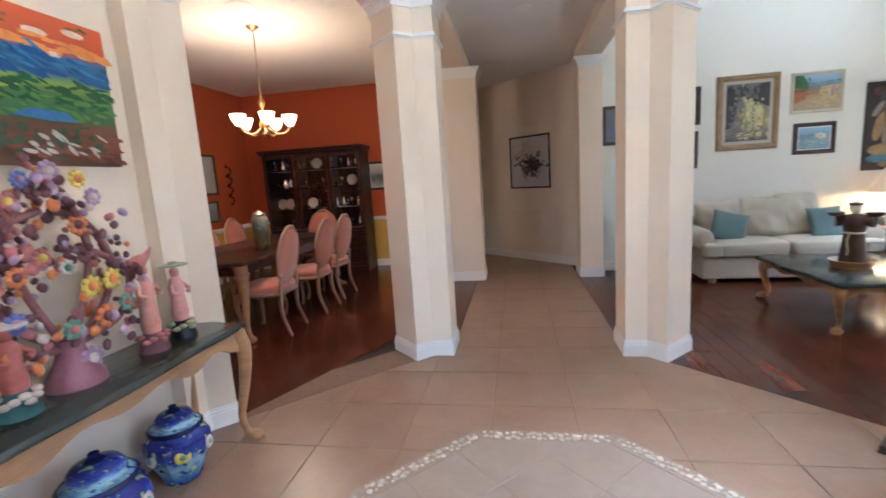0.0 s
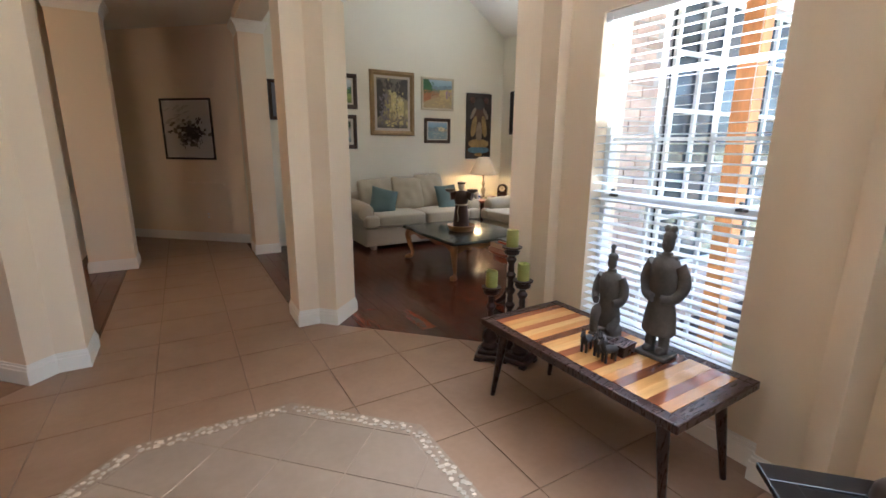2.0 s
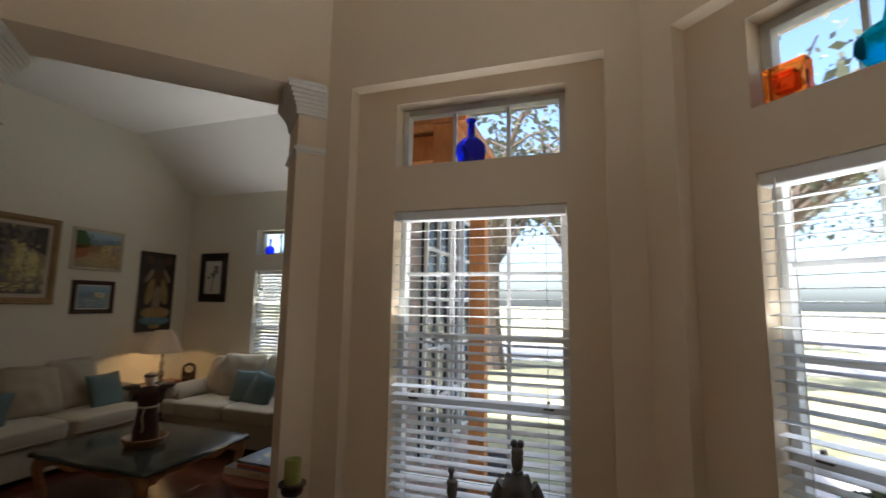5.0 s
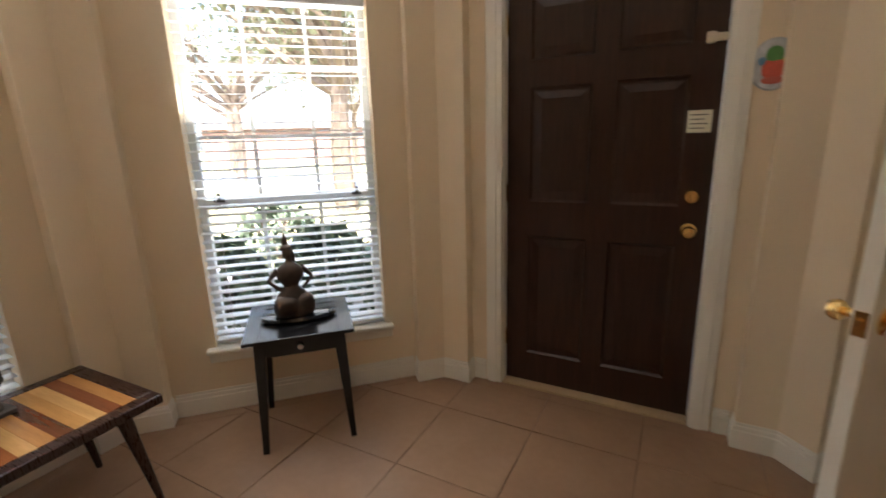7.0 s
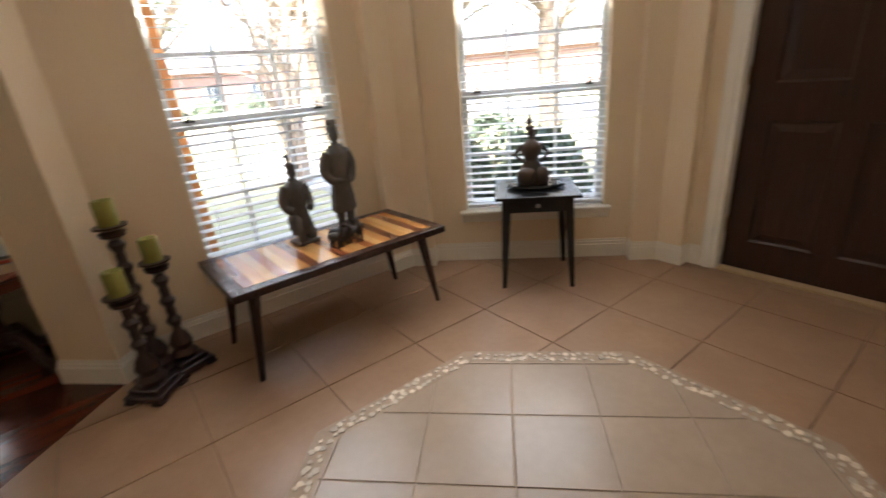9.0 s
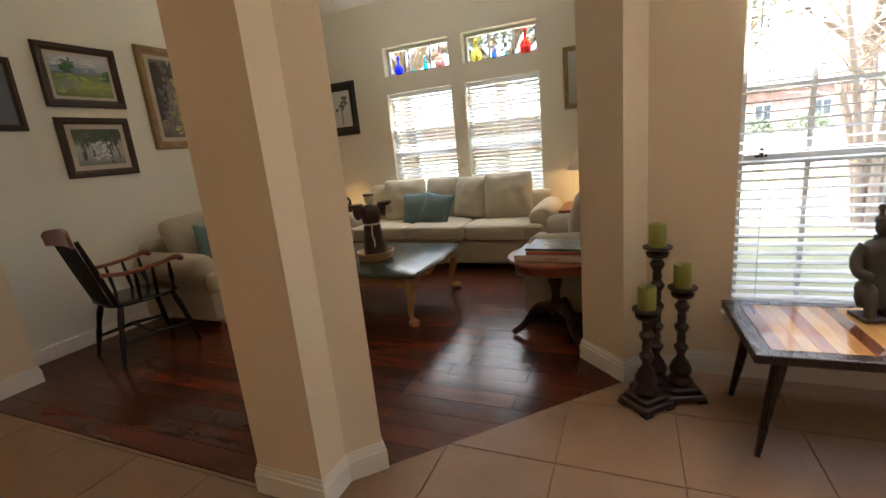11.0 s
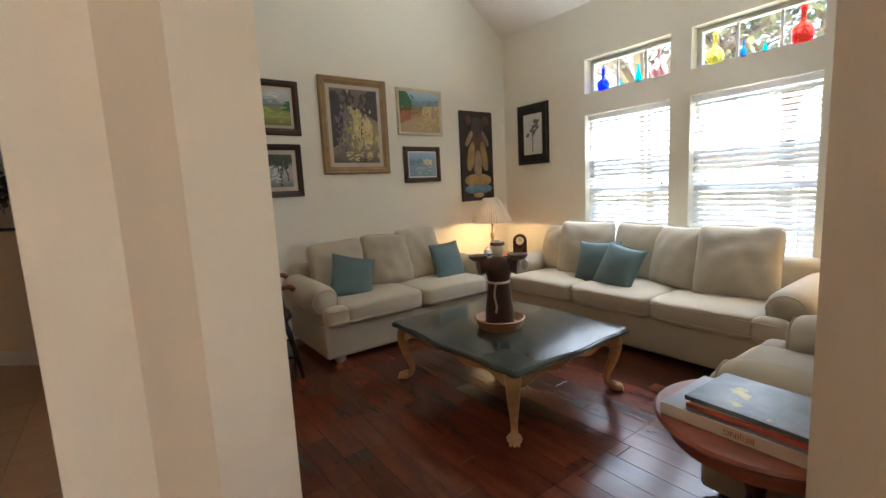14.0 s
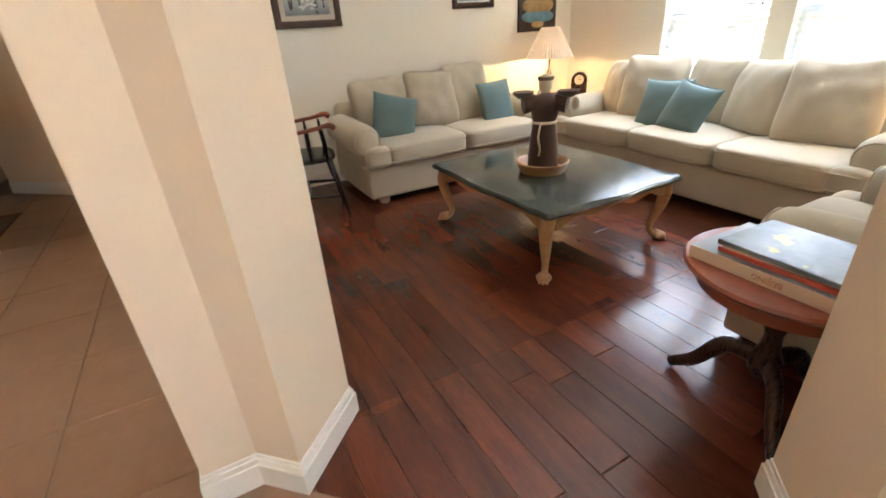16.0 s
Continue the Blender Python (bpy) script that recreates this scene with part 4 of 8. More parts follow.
M["mat_blue"] = material("blue_grey_mount_board", (0.17, 0.18, 0.21), 0.85, vary=0.05)
M["picture_glass"] = material("picture_glass", (1, 1, 1), 0.03, vary=0, bump=0, trans=1.0, ior=1.05)


def canvas(name, bands, warp=0.25, scale=3.0, fleck=None, fleck_scale=9.0, fleck_size=0.58, axis="Z"):
    """A painted canvas: colour bands from bottom to top, pushed about by noise, with flecks of another colour."""
    m = bpy.data.materials.new(name)
    m.use_nodes = True
    n, l = m.node_tree.nodes, m.node_tree.links
    b = n["Principled BSDF"]
    b.inputs["Roughness"].default_value = 0.5
    co = n.new("ShaderNodeTexCoord")
    sep = n.new("ShaderNodeSeparateXYZ")
    l.new(co.outputs["Generated"], sep.inputs[0])
    no = n.new("ShaderNodeTexNoise")
    no.inputs["Scale"].default_value, no.inputs["Detail"].default_value = scale, 6
    l.new(co.outputs["Generated"], no.inputs["Vector"])
    ma = n.new("ShaderNodeMath")
    ma.operation = "MULTIPLY_ADD"
    ma.inputs[1].default_value = warp
    l.new(no.outputs["Fac"], ma.inputs[0])
    l.new(sep.outputs[axis], ma.inputs[2])
    off = n.new("ShaderNodeMath")
    off.operation = "SUBTRACT"
    off.inputs[1].default_value = warp * 0.5
    l.new(ma.outputs[0], off.inputs[0])
    ramp = n.new("ShaderNodeValToRGB")
    el = ramp.color_ramp.elements
    while len(el) < len(bands):
        el.new(0.5)
    for e, (p, c) in zip(el, bands):
        e.position, e.color = p, (*c, 1)
    l.new(off.outputs[0], ramp.inputs["Fac"])
    out = ramp.outputs["Color"]
    for k, (c, sc, th) in enumerate(fleck or ()):
        n2 = n.new("ShaderNodeTexNoise")
        n2.inputs["Scale"].default_value, n2.inputs["Detail"].default_value = sc, 5
        mp = n.new("ShaderNodeMapping")
        mp.inputs["Location"].default_value = (k * 3.1 + 0.7, k * 1.7, k)
        l.new(co.outputs["Generated"], mp.inputs["Vector"])
        l.new(mp.outputs["Vector"], n2.inputs["Vector"])
        th2 = n.new("ShaderNodeMapRange")
        th2.inputs["From Min"].default_value, th2.inputs["From Max"].default_value = th, th + 0.06
        l.new(n2.outputs["Fac"], th2.inputs["Value"])
        mx = n.new("ShaderNodeMix")
        mx.data_type = "RGBA"
        mx.inputs["B"].default_value = (*c, 1)
        l.new(out, mx.inputs["A"])
        l.new(th2.outputs["Result"], mx.inputs["Factor"])
        out = mx.outputs["Result"]
    l.new(out, b.inputs["Base Color"])
    bp = n.new("ShaderNodeBump")
    bp.inputs["Strength"].default_value, bp.inputs["Distance"].default_value = 0.3, 0.003
    l.new(no.outputs["Fac"], bp.inputs["Height"])
    l.new(bp.outputs["Normal"], b.inputs["Normal"])
    return m


def many(name, pieces, parent=None, smooth=50):
    """One mesh out of several (bmesh, material) pieces."""
    me = bpy.data.meshes.new(name)
    verts, faces, idx = [], [], []
    for k, (bm, mat) in enumerate(pieces):
        bmesh.ops.recalc_face_normals(bm, faces=bm.faces[:])
        bm.verts.index_update()
        base = len(verts)
        verts += [v.co[:] for v in bm.verts]
        for f in bm.faces:
            faces.append([base + v.index for v in f.verts])
            idx.append(k)
        bm.free()
        me.materials.append(mat)
    me.from_pydata(verts, [], faces)
    me.polygons.foreach_set("material_index", idx)
    me.shade_smooth()
    me.set_sharp_from_angle(angle=radians(smooth))
    ob = new(name, me)
    ob.parent = parent
    return ob


def ring_frame(bm, w, h, width, depth, steps):
    """A mitred picture frame round a w x h outline: local x across, z up, y towards the viewer is minus."""
    prof = [(0.0, 0.0)] + [(width * a, -depth * b) for a, b in steps] + [(width, 0.0)]
    rings = []
    for d, y in prof:
        rings.append([bm.verts.new(p) for p in ((-w / 2 + d, y, -h / 2 + d), (w / 2 - d, y, -h / 2 + d), (w / 2 - d, y, h / 2 - d), (-w / 2 + d, y, h / 2 - d))])
    for a, b in zip(rings, rings[1:]):
        for i in range(4):
            bm.faces.new((a[i], a[(i + 1) % 4], b[(i + 1) % 4], b[i]))


def picture(m, w, h, frame_mat, art, label, width=0.05, depth=0.03, mount=None, mount_w=0.0, art_h=None, tilt=0.0, glass=False):
    p = thing("framed_picture", label, "picture", m @ Matrix.Rotation(radians(tilt), 4, "Y"), group="pictures on the walls")
    bm = bmesh.new()
    ring_frame(bm, w, h, width, depth, ((0.05, 0.7), (0.2, 1.0), (0.4, 0.85), (0.55, 0.95), (0.8, 0.6), (0.97, 0.45)))
    part("frame", bm, frame_mat, p, smooth=25)
    bm = bmesh.new()
    quad_box(bm, -w / 2 + 0.01, w / 2 - 0.01, -0.006, 0.0, -h / 2 + 0.01, h / 2 - 0.01)
    part("backing", bm, M["frame_dark"], p)
    iw, ih = w / 2 - width, h / 2 - width
    y = -0.008
    if mount:
        bm = bmesh.new()
        quad_box(bm, -iw - 0.004, iw + 0.004, y - 0.002, y, -ih - 0.004, ih + 0.004)
        part("mount", bm, mount, p)
        iw, ih, y = iw - mount_w, ih - (art_h if art_h is not None else mount_w), y - 0.003
    bm = bmesh.new()
    quad_box(bm, -iw, iw, y - 0.002, y, -ih, ih)
    art_ob = part("canvas", bm, art, p)
    return p, iw, ih, y - 0.003


def north(x0, x1, z0, z1):
    return Matrix.Translation(((x0 + x1) / 2, LIV_N - 0.002, (z0 + z1) / 2)), x1 - x0, z1 - z0


def dab(parent, pts, y, mat, name="painted_shape"):
    bm = bmesh.new()
    f = [bm.verts.new((x, y, z)) for x, z in pts]
    bm.faces.new(f)
    part(name, bm, mat, parent)


def paint(name, c, vary=0.3):
    return material(name, c, 0.55, vary=vary, scale=12, fine=60, bump=0.25)


def strokes(parent, mat, y, n, spot, seed):
    """Brush strokes joined in one coat of paint: spot(rnd) gives x, z, half length, half width, turn."""
    rnd = random.Random(seed)
    bm = bmesh.new()
    for k in range(n):
        x, z, a, b, turn = spot(rnd)
        c, q = math.cos(turn), math.sin(turn)
        ring = []
        for e in range(7):
            an = 2 * math.pi * e / 7
            r = rnd.uniform(0.75, 1.15)
            px, pz = a * r * math.cos(an), b * r * math.sin(an)
            ring.append(bm.verts.new((x + c * px - q * pz, y - 0.00003 * k, z + q * px + c * pz)))
        bm.faces.new(ring)
    part("paint_layer", bm, mat, parent)["kind"] = "stuff"


def patch(x0, x1, z0, z1, a, b, turn=0.0, wild=0.4):
    """Strokes spread over a rectangle."""
    return lambda r: (r.uniform(x0, x1), r.uniform(z0, z1), a * r.uniform(0.6, 1.4), b * r.uniform(0.6, 1.4), turn + r.uniform(-wild, wild))


# large townscape in a gilt frame
m0, w, h = north(2.44, 3.13, 1.473, 2.36)
art = canvas("townscape_canvas", ((0.0, (0.10, 0.085, 0.075)), (0.15, (0.20, 0.17, 0.13)), (0.35, (0.34, 0.29, 0.12)), (0.6, (0.26, 0.21, 0.12)), (0.8, (0.13, 0.11, 0.09)), (1.0, (0.17, 0.15, 0.12))), 0.5, 4, (((0.50, 0.44, 0.20), 5, 0.60), ((0.05, 0.045, 0.045), 4, 0.60)))
p, iw, ih, y = picture(m0, w, h, M["frame_gold"], art, "large gilt-framed painting of a sunlit village street", 0.07, 0.04, M["linen_mat"], 0.035)
ochre, umber = paint("ochre_paint", (0.55, 0.47, 0.20)), paint("umber_paint", (0.06, 0.05, 0.045))
for pts, c in (([(-0.02, -0.1), (0.05, -0.1), (0.06, 0.12), (0.02, 0.17), (-0.02, 0.12)], ochre), ([(0.08, -0.16), (0.17, -0.16), (0.18, 0.02), (0.12, 0.10), (0.08, 0.03)], ochre),
               ([(-iw, -0.2), (-0.14, -0.15), (-0.12, 0.1), (-0.18, 0.32), (-iw, 0.3)], umber), ([(0.10, 0.12), (iw, 0.05), (iw, 0.34), (0.14, 0.33)], umber)):
    dab(p, pts, y, c)
grey_lilac, cream_p = paint("grey_lilac_paint", (0.17, 0.15, 0.16)), paint("cream_paint", (0.66, 0.60, 0.38))
strokes(p, grey_lilac, y - 0.001, 60, patch(-iw + 0.03, -0.06, -ih + 0.05, ih - 0.2, 0.022, 0.010, 1.4), 3)
strokes(p, umber, y - 0.0013, 46, patch(-iw + 0.02, iw - 0.02, 0.12, ih - 0.02, 0.03, 0.012, 1.5), 4)
strokes(p, ochre, y - 0.004, 60, patch(-0.06, 0.17, -0.22, 0.16, 0.018, 0.008, 1.5), 5)
strokes(p, cream_p, y - 0.007, 34, patch(0.0, 0.16, -0.20, 0.12, 0.012, 0.006, 1.4), 6)
strokes(p, umber, y - 0.0085, 14, patch(-0.04, 0.16, -0.16, 0.10, 0.012, 0.004, 1.5, 0.1), 7)
strokes(p, ochre, y - 0.0092, 26, patch(-0.12, 0.16, -0.33, -0.24, 0.022, 0.007), 8)
# street scene in a cream frame
m0, w, h = north(3.25, 3.81, 1.855, 2.325)
art = canvas("street_canvas", ((0.0, (0.42, 0.33, 0.17)), (0.3, (0.45, 0.34, 0.16)), (0.5, (0.38, 0.20, 0.08)), (0.68, (0.17, 0.24, 0.17)), (0.78, (0.28, 0.42, 0.52)), (1.0, (0.42, 0.55, 0.62))), 0.15, 4)
p, iw, ih, y = picture(m0, w, h, M["frame_cream"], art, "cream-framed painting of a village street", 0.035, 0.025)
green, terra, ochre2 = paint("leaf_green_paint", (0.06, 0.14, 0.05)), paint("terracotta_paint", (0.42, 0.17, 0.06)), paint("straw_paint", (0.55, 0.42, 0.18))
for pts, c in (([(-iw, 0.0), (-0.10, 0.02), (-0.09, 0.10), (-0.16, ih), (-iw, ih)], green), ([(-iw, -0.12), (-0.12, -0.08), (-0.10, 0.04), (-iw, 0.06)], terra), ([(0.02, -0.02), (iw, -0.16), (iw, 0.08), (0.04, 0.06)], ochre2)):
    dab(p, pts, y, c)
hill, lilac_p = paint("hill_blue_paint", (0.20, 0.28, 0.34)), paint("lilac_wall_paint", (0.36, 0.24, 0.30))
strokes(p, hill, y - 0.001, 24, patch(-0.10, iw - 0.02, 0.065, 0.12, 0.03, 0.008, 0, 0.1), 11)
strokes(p, green, y - 0.002, 40, patch(-iw + 0.01, -0.08, 0.06, ih - 0.02, 0.016, 0.010, 0, 1.5), 12)
strokes(p, terra, y - 0.004, 26, patch(-iw + 0.01, -0.07, -0.06, 0.05, 0.014, 0.008), 13)
strokes(p, lilac_p, y - 0.005, 18, patch(0.14, iw - 0.01, -0.08, 0.06, 0.008, 0.022, 0, 0.1), 14)
strokes(p, ochre2, y - 0.006, 26, patch(-0.10, 0.12, -ih + 0.02, -0.03, 0.025, 0.008, 0.2), 15)
strokes(p, umber, y - 0.007, 9, patch(-0.18, 0.18, -0.05, 0.04, 0.005, 0.012, 0, 0.1), 16)
# small blue seaside
m0, w, h = north(3.30, 3.755, 1.372, 1.742)
art = canvas("seaside_canvas", ((0.0, (0.20, 0.28, 0.33)), (0.4, (0.22, 0.32, 0.38)), (0.55, (0.40, 0.36, 0.24)), (0.7, (0.22, 0.36, 0.50)), (1.0, (0.34, 0.47, 0.60))), 0.25, 4, (((0.48, 0.42, 0.26), 8, 0.62),))
p, iw, ih, y = picture(m0, w, h, M["frame_dark"], art, "small dark-framed painting of a blue harbour", 0.05, 0.03, M["mat_white"], 0.012)
strokes(p, hill, y - 0.0005, 20, patch(-iw + 0.02, 0.02, 0.0, 0.05, 0.03, 0.012, -0.3, 0.2), 21)
strokes(p, cream_p, y - 0.0015, 20, patch(0.0, 0.11, -0.01, 0.05, 0.012, 0.012), 22)
strokes(p, paint("sea_grey_paint", (0.36, 0.42, 0.42)), y - 0.0025, 26, patch(-iw + 0.02, iw - 0.02, -ih + 0.02, -0.03, 0.03, 0.006, 0, 0.15), 23)
# green landscape
m0, w, h = north(1.69, 2.26, 1.815, 2.275)
art = canvas("landscape_canvas", ((0.0, (0.13, 0.17, 0.05)), (0.25, (0.28, 0.32, 0.08)), (0.45, (0.20, 0.25, 0.08)), (0.58, (0.16, 0.20, 0.16)), (0.66, (0.40, 0.42, 0.44)), (1.0, (0.52, 0.53, 0.53))), 0.12, 4)
p, iw, ih, y = picture(m0, w, h, M["frame_dark"], art, "dark-framed painting of a green meadow with a tree", 0.06, 0.03, M["linen_mat"], 0.022)
dab(p, [(-0.09 + 0.055 * math.cos(a * 0.7), 0.065 + 0.045 * math.sin(a * 0.7)) for a in range(9)], y, green)
dab(p, [(0.13, -0.02), (iw, -0.03), (iw, 0.06), (0.16, 0.05)], y, green)
field, pale_cloud = paint("field_paint", (0.34, 0.40, 0.10)), paint("pale_cloud_paint", (0.60, 0.60, 0.58))
strokes(p, pale_cloud, y - 0.0008, 22, patch(-iw + 0.03, iw - 0.03, 0.08, ih - 0.02, 0.035, 0.010, 0, 0.15), 31)
strokes(p, hill, y - 0.0016, 16, patch(-iw + 0.03, iw - 0.03, 0.035, 0.06, 0.03, 0.008, 0, 0.1), 32)
strokes(p, field, y - 0.0022, 34, patch(-iw + 0.03, iw - 0.03, -ih + 0.03, 0.01, 0.03, 0.008, 0, 0.15), 33)
strokes(p, paint("stone_grey_paint", (0.26, 0.29, 0.20)), y - 0.0034, 22, patch(-iw + 0.02, -0.03, -0.10, -0.02, 0.018, 0.012), 34)
strokes(p, green, y - 0.0042, 40, lambda r: (-0.09 + r.gauss(0, 0.022), 0.075 + r.gauss(0, 0.018), 0.012, 0.008, r.uniform(0, 3)), 35)
# park avenue
m0, w, h = north(1.705, 2.24, 1.285, 1.742)
art = canvas("park_canvas", ((0.0, (0.16, 0.18, 0.17)), (0.3, (0.34, 0.38, 0.36)), (0.5, (0.40, 0.44, 0.38)), (0.65, (0.14, 0.17, 0.10)), (1.0, (0.06, 0.08, 0.05))), 0.2, 5, (((0.05, 0.06, 0.05), 6, 0.6),))
p, iw, ih, y = picture(m0, w, h, M["frame_dark"], art, "dark-framed painting of trees in a park", 0.055, 0.03, M["linen_mat"], 0.035)
for x in (-0.12, -0.06, 0.07, 0.13):
    dab(p, [(x, -0.09), (x + 0.012, -0.09), (x + 0.010, 0.08), (x, 0.08)], y, umber)
strokes(p, pale_cloud, y - 0.001, 26, patch(-0.05, 0.08, -0.10, 0.04, 0.02, 0.008, 0.2), 41)
strokes(p, paint("dark_leaf_paint", (0.06, 0.085, 0.05)), y - 0.002, 60, patch(-iw + 0.01, iw - 0.01, 0.05, ih - 0.01, 0.02, 0.010, 0, 1.5), 42)
strokes(p, umber, y - 0.004, 12, lambda r: (r.choice((-0.13, -0.10, -0.05, 0.05, 0.09, 0.12)) + r.uniform(-0.006, 0.006), r.uniform(-0.07, 0.05), 0.006, 0.045, 0.1), 43)
strokes(p, paint("rose_wall_paint", (0.46, 0.33, 0.34)), y - 0.005, 8, patch(0.13, iw - 0.01, -0.06, 0.04, 0.010, 0.020, 0, 0.1), 44)
# grey mount with a small print
m0, w, h = north(1.10, 1.54, 1.64, 2.13)
art = canvas("print_paper", ((0.0, (0.40, 0.36, 0.20)), (1.0, (0.44, 0.40, 0.24))), 0.3, 5, (((0.30, 0.27, 0.15), 6, 0.58),))
picture(m0, w, h, M["frame_dark"], art, "dark-framed small print in a blue-grey mount", 0.045, 0.03, M["mat_blue"], 0.105, 0.115)
# carved and painted panel, plain shapes only
m0, w, h = north(4.045, 4.525, 1.135, 2.145)
panel = thing("wall_panel", "dark carved wall panel with gold and blue shapes", "wall art", m0)
bm = bmesh.new()
soft_box(bm, -w / 2, w / 2, -0.025, 0, -h / 2, h / 2, r=0.005)
part("board", bm, material("dark_stained_board", (0.035, 0.022, 0.016), 0.5, vary=0.5, scale=7, bump=0.4), panel)
gold, blue, brown, pale = paint("dull_gold_paint", (0.30, 0.20, 0.075)), paint("slate_blue_paint", (0.10, 0.20, 0.27)), paint("brown_paint", (0.10, 0.05, 0.03)), paint("tan_paint", (0.26, 0.20, 0.14))
shapes = [(0, 0.12, 0.13, 0.24, brown, 0), (0, 0.33, 0.10, 0.11, umber, 0), (-0.09, 0.02, 0.055, 0.19, gold, 12), (0.09, 0.02, 0.055, 0.19, gold, -12), (0, -0.08, 0.06, 0.2, pale, 0), (0, -0.27, 0.20, 0.075, gold, 0), (0, -0.37, 0.21, 0.055, blue, 0),
          (-0.13, 0.40, 0.05, 0.05, brown, 0), (0.13, 0.40, 0.05, 0.05, brown, 0), (-0.12, 0.2, 0.03, 0.1, pale, 30), (0.12, 0.2, 0.03, 0.1, pale, -30), (0, -0.44, 0.08, 0.03, gold, 0)]
for k, (x, z, a, b, c, r) in enumerate(shapes):
    bm = bmesh.new()
    blob(bm, a, 0.010 + 0.001 * k, b, 0.9, Matrix.Translation((x, -0.025, z)) @ Matrix.Rotation(radians(r), 4, "Y"), 16, 8)
    part("carved_shape", bm, c, panel, smooth=60)
# white print on the window wall
ew = Matrix.Rotation(radians(-90), 4, "Z")
art = canvas("botanical_print", ((0.0, (0.62, 0.62, 0.58)), (1.0, (0.66, 0.66, 0.62))), 0.1, 3)
p, iw, ih, y = picture(Matrix.Translation((LIV_E - 0.002, 5.64, 1.85)) @ ew, 0.45, 0.665, M["frame_black"], art, "black-framed print of a grey plant on white paper", 0.035, 0.025, M["frame_black"], 0.055, 0.075)
grey = paint("grey_ink", (0.16, 0.16, 0.15))
rnd = random.Random(2)
for k in range(9):
    a, b = rnd.uniform(-0.08, 0.08), rnd.uniform(-0.02, 0.14)
    dab(p, [(a + 0.03 * math.cos(t), b + 0.025 * math.sin(t * 1.0 + 0.3)) for t in (0, 1.2, 2.4, 3.6, 4.8)], y - 0.0003 * k, grey)
dab(p, [(-0.006, -0.2), (0.008, -0.2), (0.012, 0.1), (-0.002, 0.1)], y - 0.004, grey)
art = canvas("pale_landscape", ((0.0, (0.35, 0.33, 0.25)), (0.5, (0.45, 0.45, 0.40)), (1.0, (0.55, 0.56, 0.54))), 0.3, 4)
picture(Matrix.Translation((LIV_E - 0.002, 2.62, 1.83)) @ ew, 0.42, 0.62, M["frame_gold"], art, "gilt-framed pale landscape beside the window", 0.05, 0.03)

# switches and socket
for z in (1.43, 1.29):
    s = thing("wall_switch", "white plastic wall switch plate", "switch", Matrix.Translation((1.245, LIV_N - 0.001, z)), group="switches on the wall")
    bm = bmesh.new()
    soft_box(bm, -0.037, 0.037, -0.006, 0, -0.058, 0.058, r=0.003)
    part("plate", bm, M["frame_white"], s)
    bm = bmesh.new()
    soft_box(bm, -0.006, 0.006, -0.013, -0.005, -0.012, 0.012, r=0.002)
    part("toggle", bm, M["frame_white"], s)

# ---- sofas ----


def pillow(bm, w, h, t, m=None, seed=0.0, n=22, plump=0.42, crease=0.05, blunt=0.0):
    """A stuffed cushion with a thin seam all round, drawn-in sides, pointed corners and soft creases."""
    def at(u, v, sg):
        x = w / 2 * u * (1 - 0.065 * (1 - v * v) * u * u)
        y = h / 2 * v * (1 - 0.065 * (1 - u * u) * v * v)
        k = 1 - blunt * (u * v) ** 4
        x, y = x * k, y * k
        d = max(0.0, (1 - u * u) * (1 - v * v))
        z = sg * t / 2 * d ** plump
        q = Vector((u * 1.7 + seed * 3.7, v * 1.7 + sg * 2.3, seed))
        z += sg * d ** 0.3 * crease * t * noise.noise(q * 1.6)
        fold = math.sin(9 * math.atan2(v, u) + seed * 5) * (u * u + v * v) * 0.5
        z += sg * d ** 0.35 * crease * t * 0.5 * fold
        sag = -0.03 * h * (1 - u * u) * max(0.0, v) * (0.6 + 0.4 * math.sin(seed * 7))
        return Vector((x, y + sag, z))
    front, back = [], []
    for j in range(n + 1):
        a, b = [], []
        for i in range(n + 1):
            u, v = math.sin(math.pi / 2 * (2 * i / n - 1)), math.sin(math.pi / 2 * (2 * j / n - 1))
            p = at(u, v, 1)
            a.append(bm.verts.new(m @ p if m else p))
            if i in (0, n) or j in (0, n):
                b.append(a[-1])
            else:
                p = at(u, v, -1)
                b.append(bm.verts.new(m @ p if m else p))
        front.append(a)
        back.append(b)
    for j in range(n):
        for i in range(n):
            bm.faces.new((front[j][i], front[j][i + 1], front[j + 1][i + 1], front[j + 1][i]))
            bm.faces.new((back[j][i], back[j + 1][i], back[j + 1][i + 1], back[j][i + 1]))


def seam(bm, w, h, r, m=None, n=10, blunt=0.0):
    """The welt that runs round a pillow's edge."""
    pts = []
    for a, b in (((-1, -1), (1, -1)), ((1, -1), (1, 1)), ((1, 1), (-1, 1)), ((-1, 1), (-1, -1))):
        for k in range(n):
            f = k / n
            u, v = a[0] + (b[0] - a[0]) * f, a[1] + (b[1] - a[1]) * f
            p = Vector((w / 2 * u * (1 - 0.065 * (1 - v * v) * u * u), h / 2 * v * (1 - 0.065 * (1 - u * u) * v * v), 0))
            p *= 1 - blunt * (u * v) ** 4
            pts.append(m @ p if m else p)
    tube(bm, pts + [pts[0]], r, 6)


